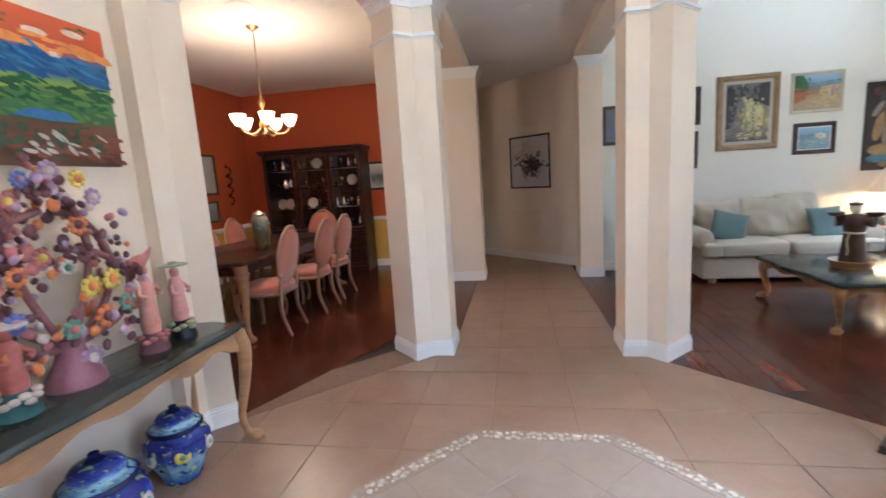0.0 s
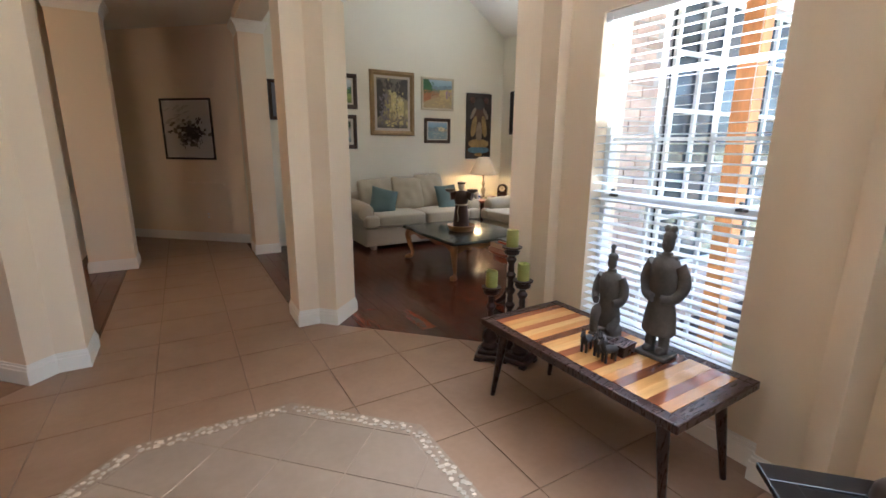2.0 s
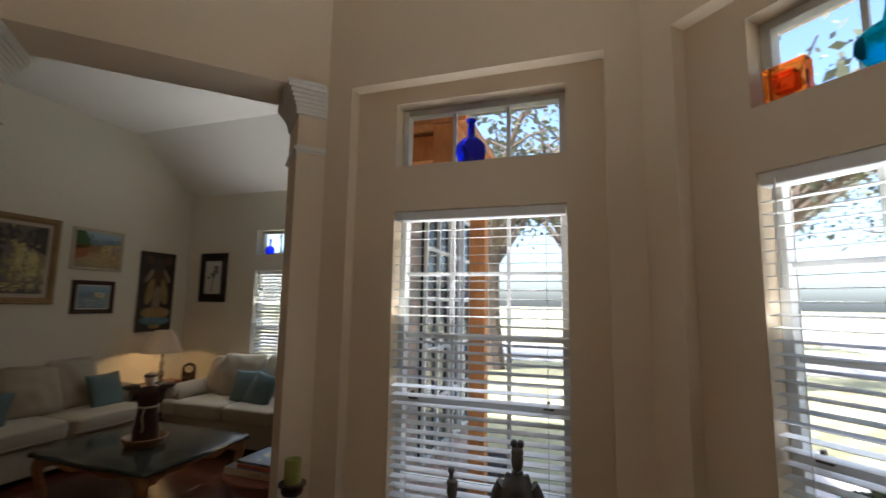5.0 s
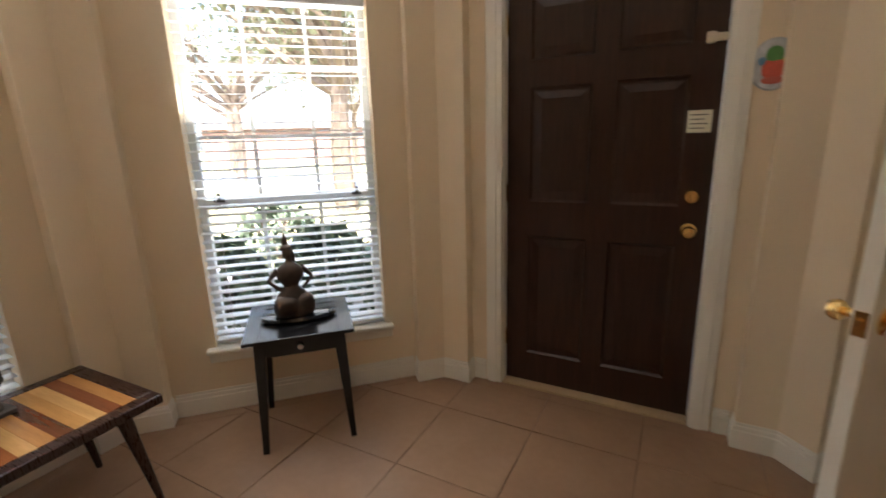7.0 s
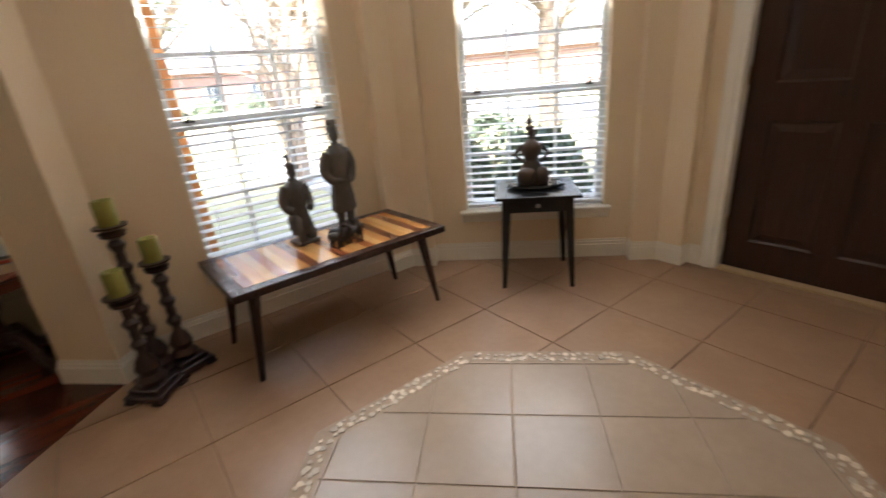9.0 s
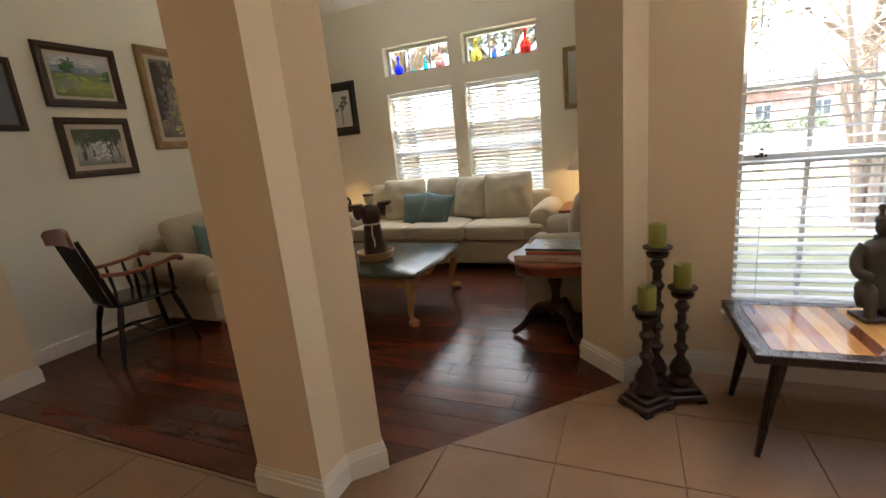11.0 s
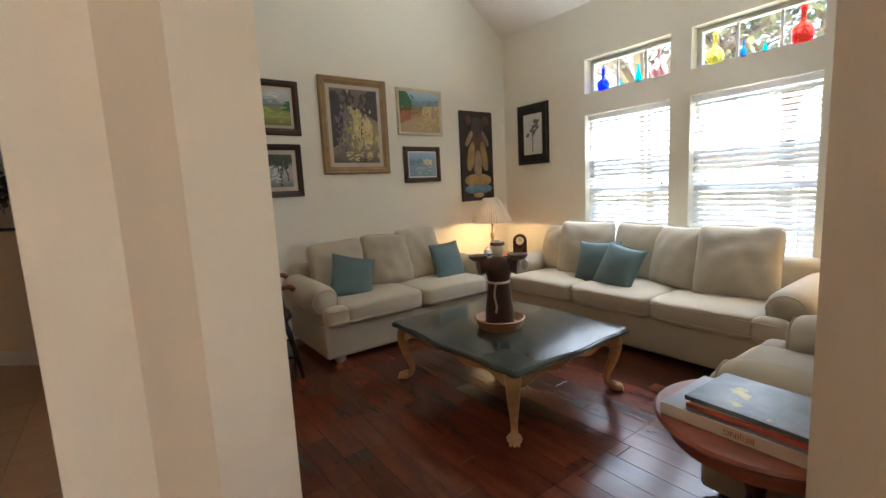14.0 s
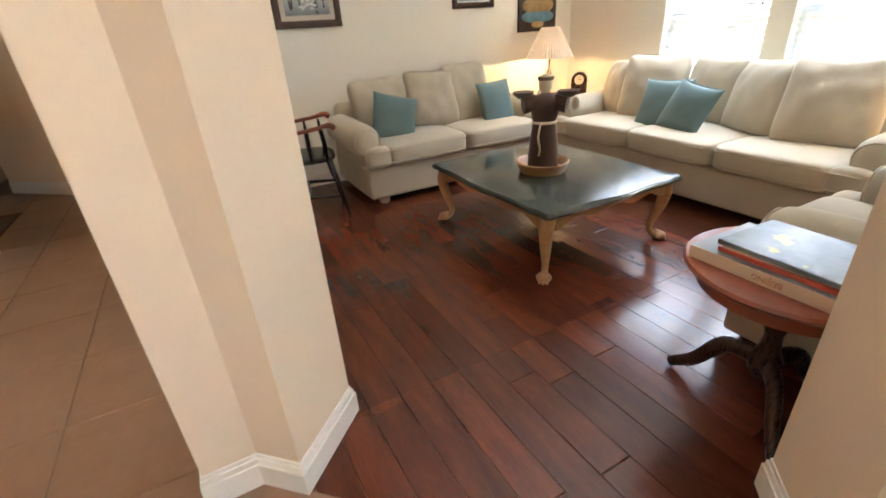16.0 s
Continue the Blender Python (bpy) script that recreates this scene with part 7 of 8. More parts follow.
s0, s1 = side(0) @ Matrix.Translation((WIN_E, 0, 0)), side(-45) @ Matrix.Translation((WIN_SE, 0, 0))
LY = RECESS + 0.045
vase(s0 @ Matrix.Translation((-0.035, LY, TR0)), BOTTLE, "cobalt", "round cobalt blue glass bottle vase", 1.0)
ob_ = thing("glass_block", "orange square glass vase on the window ledge", "vase", s1 @ Matrix.Translation((-0.335, LY, TR0)), group="coloured glass on the window ledges")
bm = bmesh.new()
soft_box(bm, -0.065, 0.065, -0.028, 0.028, 0, 0.13, r=0.006)
part("body", bm, G["orange"], ob_)
bm = bmesh.new()
soft_box(bm, -0.035, 0.035, -0.033, 0.033, 0.03, 0.10, r=0.008)
part("well", bm, G["orange"], ob_)
vase(s1 @ Matrix.Translation((-0.065, LY, TR0)), [(0, 0.0), (0.05, 0.0), (0.09, 0.03), (0.125, 0.09), (0.12, 0.14), (0.08, 0.175), (0.028, 0.19), (0.016, 0.24), (0.010, 0.285), (0, 0.288)], "teal", "flat turquoise and blue glass bottle vase", 0.76, 0.36)
fb = thing("glass_slab", "clear blue glass slab vase behind the turquoise bottle", "vase", s1 @ Matrix.Translation((-0.06, LY + 0.055, TR0)), group="coloured glass on the window ledges")
bm = bmesh.new()
soft_box(bm, -0.105, 0.105, -0.008, 0.008, 0, 0.155, r=0.005)
part("body", bm, tinted("pale_blue_glass", (0.45, 0.72, 0.95)), fb)
vase(s1 @ Matrix.Translation((0.255, LY, TR0)), SQUAT, "yellow", "wide pale yellow glass vase", 0.82, 0.6)
for yw, prof, key, s, lab in ((4.79, BOTTLE, "cobalt", 0.92, "round cobalt blue glass bottle vase"), (4.60, SLIM, "teal", 0.62, "tiny turquoise glass bottle"), (4.43, SLIM, "teal", 1.25, "slim turquoise glass bottle"), (4.24, BOTTLE, "pink", 1.12, "round rose glass bottle vase"),
                              (3.79, BOTTLE, "yellow", 1.05, "round yellow glass bottle vase"), (3.59, SLIM, "blue", 1.0, "slim blue glass bottle"), (3.45, SLIM, "teal", 0.7, "tiny turquoise glass bottle"), (3.23, BOTTLE, "red", 1.12, "round red glass bottle vase")):
    vase(pose(LIV_E + 0.065, yw, LTR0), prof, key, lab, s, 0.72)

# ---- front door plate ----
pl = thing("wall_plate", "small oval hand-painted ceramic wall plaque", "plaque", fd @ Matrix.Translation((0.605, RECESS - 0.001, 1.575)) @ Matrix.Scale(1.25, 4))
bm = bmesh.new()
lathe(bm, [(0, 0), (0.065, 0), (0.075, 0.006), (0.070, 0.012), (0, 0.013)], 28, Matrix.Rotation(radians(90), 4, "X") @ Matrix.Diagonal((0.82, 1.0, 1, 1)))
part("plaque", bm, material("pale_blue_ceramic", (0.55, 0.56, 0.58), 0.25, vary=0.25, scale=30), pl, smooth=40)
for x, z, a, b, c in ((0, -0.012, 0.030, 0.032, (0.55, 0.10, 0.06)), (0, 0.025, 0.022, 0.026, (0.12, 0.30, 0.08)), (0, -0.045, 0.028, 0.012, (0.5, 0.12, 0.08)), (-0.03, 0.01, 0.010, 0.012, (0.15, 0.3, 0.5)), (0.03, 0.01, 0.010, 0.012, (0.6, 0.45, 0.1))):
    bm = bmesh.new()
    blob(bm, a, 0.004, b, 0.9, Matrix.Translation((x, -0.0125, z)), 12, 6)
    part("painted_shape", bm, paint("plaque_paint", c), pl)

# ---- console table with ceramics ----
CW, CL, CH = 0.40, 1.50, 0.665
cons = thing("console_table", "carved oak console table with a dark stone top", "console table", pose(-1.66, 1.315, 0))
bm = bmesh.new()
moulded_top(bm, wavy_outline(CW, CL, 0.05, 0.012), CH - 0.032, CH)
part("tabletop", bm, M["slate"], cons, "dark stone top", smooth=35)
for sx in (-1, 1):
    for sy in (-1, 1):
        bm = bmesh.new()
        cabriole(bm, sx * (CW / 2 - 0.045), sy * (CL / 2 - 0.06), sx, sy, CH - 0.034, 1.1)
        part("leg", bm, M["oak"], cons, smooth=60)
for sg in (-1, 1):
    bm = bmesh.new()
    apron(bm, -CL / 2 + 0.08, CL / 2 - 0.08, sg * (CW / 2 - 0.035), CH - 0.032, 0.11, m=Matrix.Rotation(radians(90), 4, "Z"), waves=4)
    part("apron", bm, M["oak"], cons, smooth=40)
    bm = bmesh.new()
    apron(bm, -CW / 2 + 0.06, CW / 2 - 0.06, sg * (CL / 2 - 0.05), CH - 0.032, 0.09, waves=1)
    part("apron", bm, M["oak"], cons, smooth=40)

# bright landscape above it
art = canvas("bright_valley_canvas", ((0.0, (0.11, 0.045, 0.02)), (0.28, (0.16, 0.07, 0.03)), (0.34, (0.05, 0.14, 0.05)), (0.48, (0.10, 0.20, 0.04)), (0.56, (0.30, 0.38, 0.04)), (0.62, (0.04, 0.12, 0.26)), (0.74, (0.05, 0.14, 0.32)), (0.79, (0.50, 0.08, 0.015)), (1.0, (0.62, 0.10, 0.012))), 0.10, 5, (((0.03, 0.09, 0.03), 9, 0.63),))
cm = Matrix.Translation((CX - R - RECESS + 0.002, 1.235, 1.80)) @ Matrix.Rotation(radians(90), 4, "Z")
lp = thing("canvas_painting", "unframed bright painting of an orange sky over valleys", "picture", cm)
bm = bmesh.new()
quad_box(bm, -0.62, 0.62, -0.028, -0.001, -0.30, 0.30)
part("canvas", bm, art, lp)
cloud = paint("cloud_paint", (0.72, 0.52, 0.40))
for x, z, a in ((-0.4, 0.22, 0.05), (0.1, 0.25, 0.055), (0.32, 0.22, 0.05), (0.48, 0.25, 0.05), (0.52, 0.17, 0.04), (0.38, 0.15, 0.035)):
    bm = bmesh.new()
    blob(bm, a, 0.003, 0.014, 0.9, Matrix.Translation((x, -0.0285, z)), 14, 6)
    part("painted_shape", bm, cloud, lp)
lake = paint("lake_paint", (0.06, 0.16, 0.36))
valley = -0.0300
strokes(lp, paint("amber_sky_paint", (0.72, 0.26, 0.04)), valley, 50, patch(-0.6, 0.6, 0.15, 0.21, 0.06, 0.010, 0, 0.12), 51)
strokes(lp, paint("deep_blue_paint", (0.03, 0.10, 0.28)), valley - 0.002, 70, patch(-0.6, 0.6, 0.05, 0.14, 0.05, 0.012, -0.25, 0.2), 52)
strokes(lp, paint("mid_blue_paint", (0.07, 0.22, 0.42)), valley - 0.0045, 50, patch(-0.6, 0.6, 0.08, 0.165, 0.035, 0.007, -0.3, 0.25), 53)
dab(lp, [(-0.35, 0.07), (0.02, 0.055), (0.22, 0.0), (0.12, -0.03), (-0.10, -0.02), (-0.35, 0.0)], valley - 0.0065, paint("lime_field_paint", (0.50, 0.50, 0.04)))
strokes(lp, paint("forest_paint", (0.03, 0.10, 0.03)), valley - 0.007, 60, patch(0.08, 0.6, -0.06, 0.04, 0.03, 0.010, -0.1), 54)
strokes(lp, paint("grass_paint", (0.13, 0.24, 0.04)), valley - 0.009, 70, patch(-0.6, 0.6, -0.12, -0.02, 0.03, 0.008, -0.15), 55)
strokes(lp, paint("red_earth_paint", (0.22, 0.07, 0.03)), valley - 0.0112, 60, patch(-0.6, 0.6, -0.285, -0.15, 0.05, 0.010, -0.05, 0.15), 56)
strokes(lp, paint("bush_paint", (0.07, 0.09, 0.04)), valley - 0.0132, 40, patch(0.05, 0.52, -0.25, -0.15, 0.020, 0.014, 0, 1), 57)
strokes(lp, paint("pale_stone_paint", (0.50, 0.42, 0.34)), valley - 0.0146, 16, patch(0.18, 0.52, -0.26, -0.16, 0.026, 0.008, -0.5, 0.4), 58)
dab(lp, [(0.16, -0.115), (0.30, -0.125), (0.42, -0.12), (0.38, -0.085), (0.24, -0.08)], -0.0452, lake)

# clay tree of life: arched branches covered with flowers
tl = thing("ceramic_tree", "brightly painted clay tree covered with flowers and leaves", "ornament", pose(-1.70, 1.33, CH))
petal_mats = [paint("glazed_" + n, c) for n, c in (("rose", (0.44, 0.15, 0.13)), ("plum", (0.15, 0.055, 0.06)), ("cream", (0.58, 0.47, 0.38)), ("yellow", (0.60, 0.45, 0.06)), ("blue", (0.16, 0.17, 0.42)), ("green", (0.17, 0.30, 0.20)), ("orange", (0.62, 0.20, 0.05)), ("lilac", (0.40, 0.26, 0.36)))]
bm = bmesh.new()
lathe(bm, [(0, 0), (0.10, 0), (0.095, 0.03), (0.06, 0.09), (0.045, 0.14), (0.05, 0.18), (0.02, 0.2)], 18)
part("base", bm, paint("mauve_clay", (0.30, 0.12, 0.14)), tl, smooth=50)
rnd = random.Random(11)
spots = []
for lev, (half, top) in enumerate(((0.30, 0.52), (0.23, 0.66), (0.14, 0.76))):
    for sg in (-1, 1):
        bm = bmesh.new()
        pts = curve_points([(0, sg * 0.01, 0.14), (0, sg * half * 0.75, 0.20 + 0.08 * lev), (0, sg * half, 0.36 + 0.08 * lev), (0, sg * half * 0.62, top - 0.05), (0, sg * 0.02, top)], 6)
        tube(bm, pts, 0.014, 8)
        part("branch", bm, paint("dark_rose_clay", (0.24, 0.10, 0.09)), tl, smooth=50)
        spots += [(p, lev) for p in pts[3:]]


def flower(parent, x, y, z, r, mat, core, petals=8):
    bm = bmesh.new()
    for k in range(petals):
        a = 2 * math.pi * k / petals
        blob(bm, 0.006, r * 0.30, r * 0.24, 0.9, Matrix.Translation((x, y + r * 0.52 * math.cos(a), z + r * 0.52 * math.sin(a))) @ Matrix.Rotation(a, 4, "X"), 8, 5)
    f = part("flower", bm, mat, parent, smooth=60)
    bm = bmesh.new()
    blob(bm, 0.012, r * 0.36, r * 0.36, 0.95, Matrix.Translation((x + 0.004, y, z)), 10, 6)
    part("flower_core", bm, core, f, smooth=60)


for k, (y, z, r, c) in enumerate(((0.0, 0.80, 0.048, 7), (-0.10, 0.77, 0.04, 4), (0.10, 0.77, 0.045, 3), (0.15, 0.70, 0.045, 7), (-0.15, 0.70, 0.04, 0), (0.07, 0.60, 0.05, 6), (-0.08, 0.50, 0.045, 0), (0.08, 0.36, 0.055, 3), (0.17, 0.37, 0.055, 3), (0.12, 0.23, 0.06, 6), (-0.02, 0.22, 0.05, 5), (0.22, 0.26, 0.05, 5), (-0.2, 0.3, 0.05, 4), (0.03, 0.09, 0.06, 7), (-0.17, 0.45, 0.045, 6), (0.0, 0.45, 0.04, 2))):
    flower(tl, 0.055, y, z, r, petal_mats[c], petal_mats[(c + 3) % 8])
for k in range(290):
    p, lev = spots[rnd.randrange(len(spots))]
    bm = bmesh.new()
    q = p + Vector((rnd.uniform(-0.03, 0.06), rnd.gauss(0, 0.045), rnd.gauss(0, 0.045)))
    sx = rnd.uniform(0.012, 0.026)
    blob(bm, 0.010, sx, sx * rnd.uniform(0.6, 1.2), 0.9, Matrix.Translation(q) @ Matrix.Rotation(rnd.uniform(0, 3), 4, "X"), 8, 5)
    part("leaf", bm, petal_mats[rnd.choice((0, 1, 1, 2, 0, 1, 7, 1, 6, 1))], tl, smooth=60)


def figurine(x, y, h, mats, label, hat):
    b1, b2, b3 = bmesh.new(), bmesh.new(), bmesh.new()
    lathe(b1, [(0, 0), (0.062, 0), (0.055, 0.03), (0.04, 0.07), (0.03, 0.10)], 16)
    lathe(b2, [(0.034, 0.08), (0.04, 0.12), (0.032, h * 0.5), (0.036, h * 0.62), (0.026, h * 0.72), (0.014, h * 0.76)], 14)
    blob(b2, 0.022, 0.022, 0.028, 1.0, Matrix.Translation((0, 0, h * 0.80)), 12, 8)
    for sg in (-1, 1):
        tube(b2, curve_points([(0.0, sg * 0.03, h * 0.66), (0.02, sg * 0.055, h * 0.58), (0.035, sg * 0.03, h * 0.55)], 3), 0.011, 7)
    if hat:
        lathe(b3, [(0, h * 0.88), (0.065, h * 0.885), (0.062, h * 0.90), (0.022, h * 0.905), (0.018, h * 0.93), (0, h * 0.935)], 18)
    else:
        tube(b3, curve_points([(0, -0.03, h * 0.86), (0, 0, h * 0.90), (0.0, 0.035, h * 0.93), (0, 0.07, h)], 3), [0.03, 0.032, 0.03, 0.028, 0.024, 0.02, 0.015, 0.012, 0.010, 0.006], 9)
    for k in range(12):
        a = k * 0.55
        blob(b3, 0.018, 0.018, 0.012, 1.0, Matrix.Translation((0.052 * math.cos(a), 0.052 * math.sin(a), 0.05 + 0.012 * (k % 3))), 8, 5)
    ob = many("ceramic_figurine", [(b1, mats[0]), (b2, mats[1]), (b3, mats[2])])
    ob.matrix_world = pose(x, y, CH)
    return tagged(ob, label, "figurine")


figurine(-1.66, 1.66, 0.46, (petal_mats[1], paint("salmon_clay", (0.52, 0.24, 0.17)), petal_mats[0]), "painted salmon clay figurine with flowers on its base", False)
figurine(-1.66, 1.84, 0.40, (M["black"], paint("pink_clay", (0.55, 0.26, 0.22)), paint("olive_clay", (0.34, 0.33, 0.17))), "painted clay figurine wearing a flat olive hat", True)
figurine(-1.66, 1.10, 0.34, (paint("dark_teal_clay", (0.05, 0.12, 0.11)), paint("red_clay", (0.42, 0.12, 0.09)), petal_mats[2]), "painted clay figurine with a dark green skirt", True)


def temple_jar(x, y, s, label):
    j = thing("temple_jar", label, "jar", pose(x, y, 0), group="blue jars under the console")
    glaze = canvas("blue_majolica", ((0.0, (0.02, 0.035, 0.20)), (0.2, (0.10, 0.20, 0.36)), (0.4, (0.30, 0.44, 0.48)), (0.6, (0.06, 0.10, 0.32)), (0.8, (0.03, 0.03, 0.22)), (1.0, (0.05, 0.07, 0.3))), 0.6, 5, (((0.42, 0.48, 0.22), 7, 0.60), ((0.02, 0.02, 0.12), 6, 0.60)))
    glaze.node_tree.nodes["Principled BSDF"].inputs["Roughness"].default_value = 0.15
    bm = bmesh.new()
    prof = [(0, 0), (0.075, 0), (0.085, 0.01), (0.095, 0.05), (0.125, 0.12), (0.145, 0.18), (0.14, 0.22), (0.10, 0.25), (0.085, 0.265)]
    lathe(bm, [(r * s, z * s) for r, z in prof], 10)
    body = part("body", bm, glaze, j, smooth=30)
    for k in range(6):
        a = math.pi / 3 * k + 0.3
        bm = bmesh.new()
        blob(bm, 0.008 * s, 0.034 * s, 0.028 * s, 0.7, Matrix.Rotation(a, 4, "Z") @ Matrix.Translation((0.137 * s, 0, 0.17 * s)) @ Matrix.Rotation(radians(-12), 4, "Y"), 12, 6)
        med = part("medallion", bm, petal_mats[3] if k % 2 else petal_mats[2], body, smooth=60)
        bm = bmesh.new()
        blob(bm, 0.008 * s, 0.016 * s, 0.014 * s, 0.9, Matrix.Rotation(a, 4, "Z") @ Matrix.Translation((0.142 * s, 0, 0.17 * s)), 10, 6)
        part("medallion_core", bm, petal_mats[5], body, smooth=60)
    bm = bmesh.new()
    lathe(bm, [(r * s, z * s) for r, z in ((0.112, 0.262), (0.118, 0.268), (0.112, 0.278), (0.09, 0.29), (0.085, 0.315), (0.07, 0.335), (0.03, 0.345))], 20)
    lid = part("lid", bm, glaze, j, smooth=40)
    bm = bmesh.new()
    lathe(bm, [(r * s, z * s) for r, z in ((0.113, 0.258), (0.121, 0.266), (0.121, 0.272), (0.113, 0.28))], 20)
    lathe(bm, [(r * s, z * s) for r, z in ((0.03, 0.343), (0.034, 0.35), (0.015, 0.362), (0.018, 0.372), (0, 0.38))], 14)
    part("rim_and_finial", bm, material("navy_glaze", (0.012, 0.015, 0.08), 0.12, vary=0.2), lid, "dark navy rim and finial", smooth=40)


temple_jar(-1.66, 1.70, 1.0, "lidded navy and yellow flowered temple jar")
temple_jar(-1.62, 1.27, 1.12, "lidded navy and green flowered temple jar")

# ---- hall: picture, downlights, outlet ----
art = canvas("ink_paper", ((0.0, (0.50, 0.47, 0.43)), (1.0, (0.54, 0.51, 0.47))), 0.3, 3)
p, iw, ih, y = picture(cant @ Matrix.Translation((0.245, -0.002, 1.525)), 0.78, 0.80, M["frame_black"], art, "black-framed ink drawing of an animal herd on the hall wall", 0.03, 0.025, M["mat_white"], 0.008)
wash, ink_black = paint("ink_wash", (0.14, 0.125, 0.11)), paint("black_ink", (0.035, 0.03, 0.028))
strokes(p, paint("pale_ink_wash", (0.40, 0.37, 0.33)), y - 0.0005, 26, patch(-0.30, 0.05, 0.05, 0.30, 0.06, 0.012, 0.3), 61)
strokes(p, wash, y - 0.0015, 90, lambda r: (r.gauss(0.02, 0.12), r.gauss(-0.06, 0.075), 0.035, 0.020, r.uniform(-0.6, 0.9)), 62)
strokes(p, ink_black, y - 0.0045, 90, lambda r: (r.gauss(0.06, 0.09), r.gauss(-0.04, 0.055), 0.026, 0.016, r.uniform(-0.6, 0.9)), 63)
strokes(p, ink_black, y - 0.0075, 16, patch(-0.12, 0.22, -0.24, -0.14, 0.006, 0.035, 0, 0.3), 64)
strokes(p, ink_black, y - 0.0082, 12, patch(0.14, 0.24, 0.06, 0.14, 0.012, 0.018), 65)
so = thing("wall_outlet", "small beige wall socket plate", "outlet", cant @ Matrix.Translation((0.42, -0.001, 0.36)))
bm = bmesh.new()
soft_box(bm, -0.036, 0.036, -0.006, 0, -0.056, 0.056, r=0.003)
part("plate", bm, M["wall"], so)
bm = bmesh.new()
for z in (-0.022, 0.022):
    soft_box(bm, -0.014, 0.014, -0.008, -0.005, z - 0.012, z + 0.012, r=0.003)
part("socket", bm, M["frame_white"], so)
for x, y in ((0.08, 4.25), (-0.31, 6.12)):
    dl = thing("downlight", "unlit recessed ceiling downlight", "ceiling light", pose(x, y, HALL_TOP), group="hall downlights")
    bm = bmesh.new()
    lathe(bm, [(0.062, -0.001), (0.085, -0.001), (0.085, -0.006), (0.062, -0.010)], 24)
    part("trim_ring", bm, M["trim"], dl)
    bm = bmesh.new()
    lathe(bm, [(0.0, -0.002), (0.063, -0.002), (0.063, -0.006), (0.0, -0.0045)], 24)
    part("baffle", bm, M["black"], dl)
bm = bmesh.new()
lathe(bm, [(0.06, -0.002), (0.11, -0.002), (0.11, -0.010), (0.06, -0.014), (0, -0.014)], 24)
vn = thing("ceiling_speaker", "round white ceiling speaker grille in the dining room", "speaker", pose(-2.25, 3.66, DIN_TOP))
part("grille", bm, M["ceiling"], vn)

# ---- dining room ----
M["salmon"] = material("salmon_velvet", (0.50, 0.17, 0.10), 0.8, vary=0.12, scale=5, fine=120, bump=0.2, sheen=0.4)
M["pink_wood"] = material("limed_chair_wood", (0.34, 0.19, 0.12), 0.5, vary=0.2, scale=8, bump=0.1)


def dining_chair():
    c = thing("dining_chair", "salmon upholstered oval-back dining chair with carved wood frame", "chair", group="chairs round the dining table")
    bm = bmesh.new()
    blob(bm, 0.235, 0.225, 0.045, 0.55, Matrix.Translation((0, 0, 0.445)), 24, 10, 0.3)
    part("seat", bm, M["salmon"], c, smooth=60)
    bm = bmesh.new()
    blob(bm, 0.245, 0.235, 0.03, 0.5, Matrix.Translation((0, 0, 0.40)), 24, 8)
    part("seat_frame", bm, M["pink_wood"], c, smooth=50)
    bk = Matrix.Translation((0, 0.235, 0.735)) @ Matrix.Rotation(radians(-10), 4, "X")
    bm = bmesh.new()
    blob(bm, 0.205, 0.03, 0.245, 0.75, bk, 24, 12)
    part("backrest", bm, M["salmon"], c, smooth=60)
    bm = bmesh.new()
    pts = [bk @ Vector((0.215 * math.cos(a), 0, 0.255 * math.sin(a) + (0.015 if abs(math.cos(a)) < 0.3 and math.sin(a) > 0 else 0))) for a in [2 * math.pi * k / 28 for k in range(29)]]
    tube(bm, pts, 0.019, 8)
    part("back_frame", bm, M["pink_wood"], c, smooth=50)
    for sx in (-1, 1):
        bm = bmesh.new()
        tube(bm, curve_points([(sx * 0.19, -0.185, 0.40), (sx * 0.215, -0.21, 0.30), (sx * 0.19, -0.185, 0.12), (sx * 0.205, -0.205, 0.0)], 4), [0.030, 0.030, 0.028, 0.026, 0.024, 0.021, 0.019, 0.017, 0.016, 0.015, 0.016, 0.018, 0.020], 10)
        part("leg", bm, M["pink_wood"], c, smooth=50)
        bm = bmesh.new()
        tube(bm, curve_points([(sx * 0.16, 0.225, 0.56), (sx * 0.17, 0.20, 0.40), (sx * 0.175, 0.20, 0.2), (sx * 0.18, 0.27, 0.0)], 4), [0.018, 0.019, 0.020, 0.021, 0.022, 0.022, 0.021, 0.020, 0.019, 0.018, 0.017, 0.016, 0.015], 8)
        part("leg", bm, M["pink_wood"], c, smooth=50)
    return c


c0 = dining_chair()
c0.matrix_world = pose(-2.40, 3.80, 0, 0, 0, -86)
for x, y, r in ((-2.34, 4.50, -90), (-2.36, 5.10, -93), (-3.50, 3.95, 90), (-3.50, 4.75, 88), (-2.90, 6.02, 2), (-3.50, 5.35, 91)):
    copy_thing(c0, pose(x, y, 0, 0, 0, r))
dt = thing("dining_table", "long dark oak dining table with carved legs", "dining table", pose(-2.93, 4.55, 0))
bm = bmesh.new()
moulded_top(bm, wavy_outline(1.12, 2.30, 0.08, 0.015), 0.705, 0.74)
part("tabletop", bm, M["walnut"], dt, smooth=35)
for sx in (-1, 1):
    for sy in (-1, 1):
        bm = bmesh.new()
        cabriole(bm, sx * 0.47, sy * 1.05, sx, sy, 0.70, 1.5)
        part("leg", bm, M["oak"], dt, smooth=60)
bm = bmesh.new()
soft_box(bm, -0.47, 0.47, -1.06, 1.06, 0.61, 0.705, r=0.006)
part("apron", bm, M["walnut"], dt)
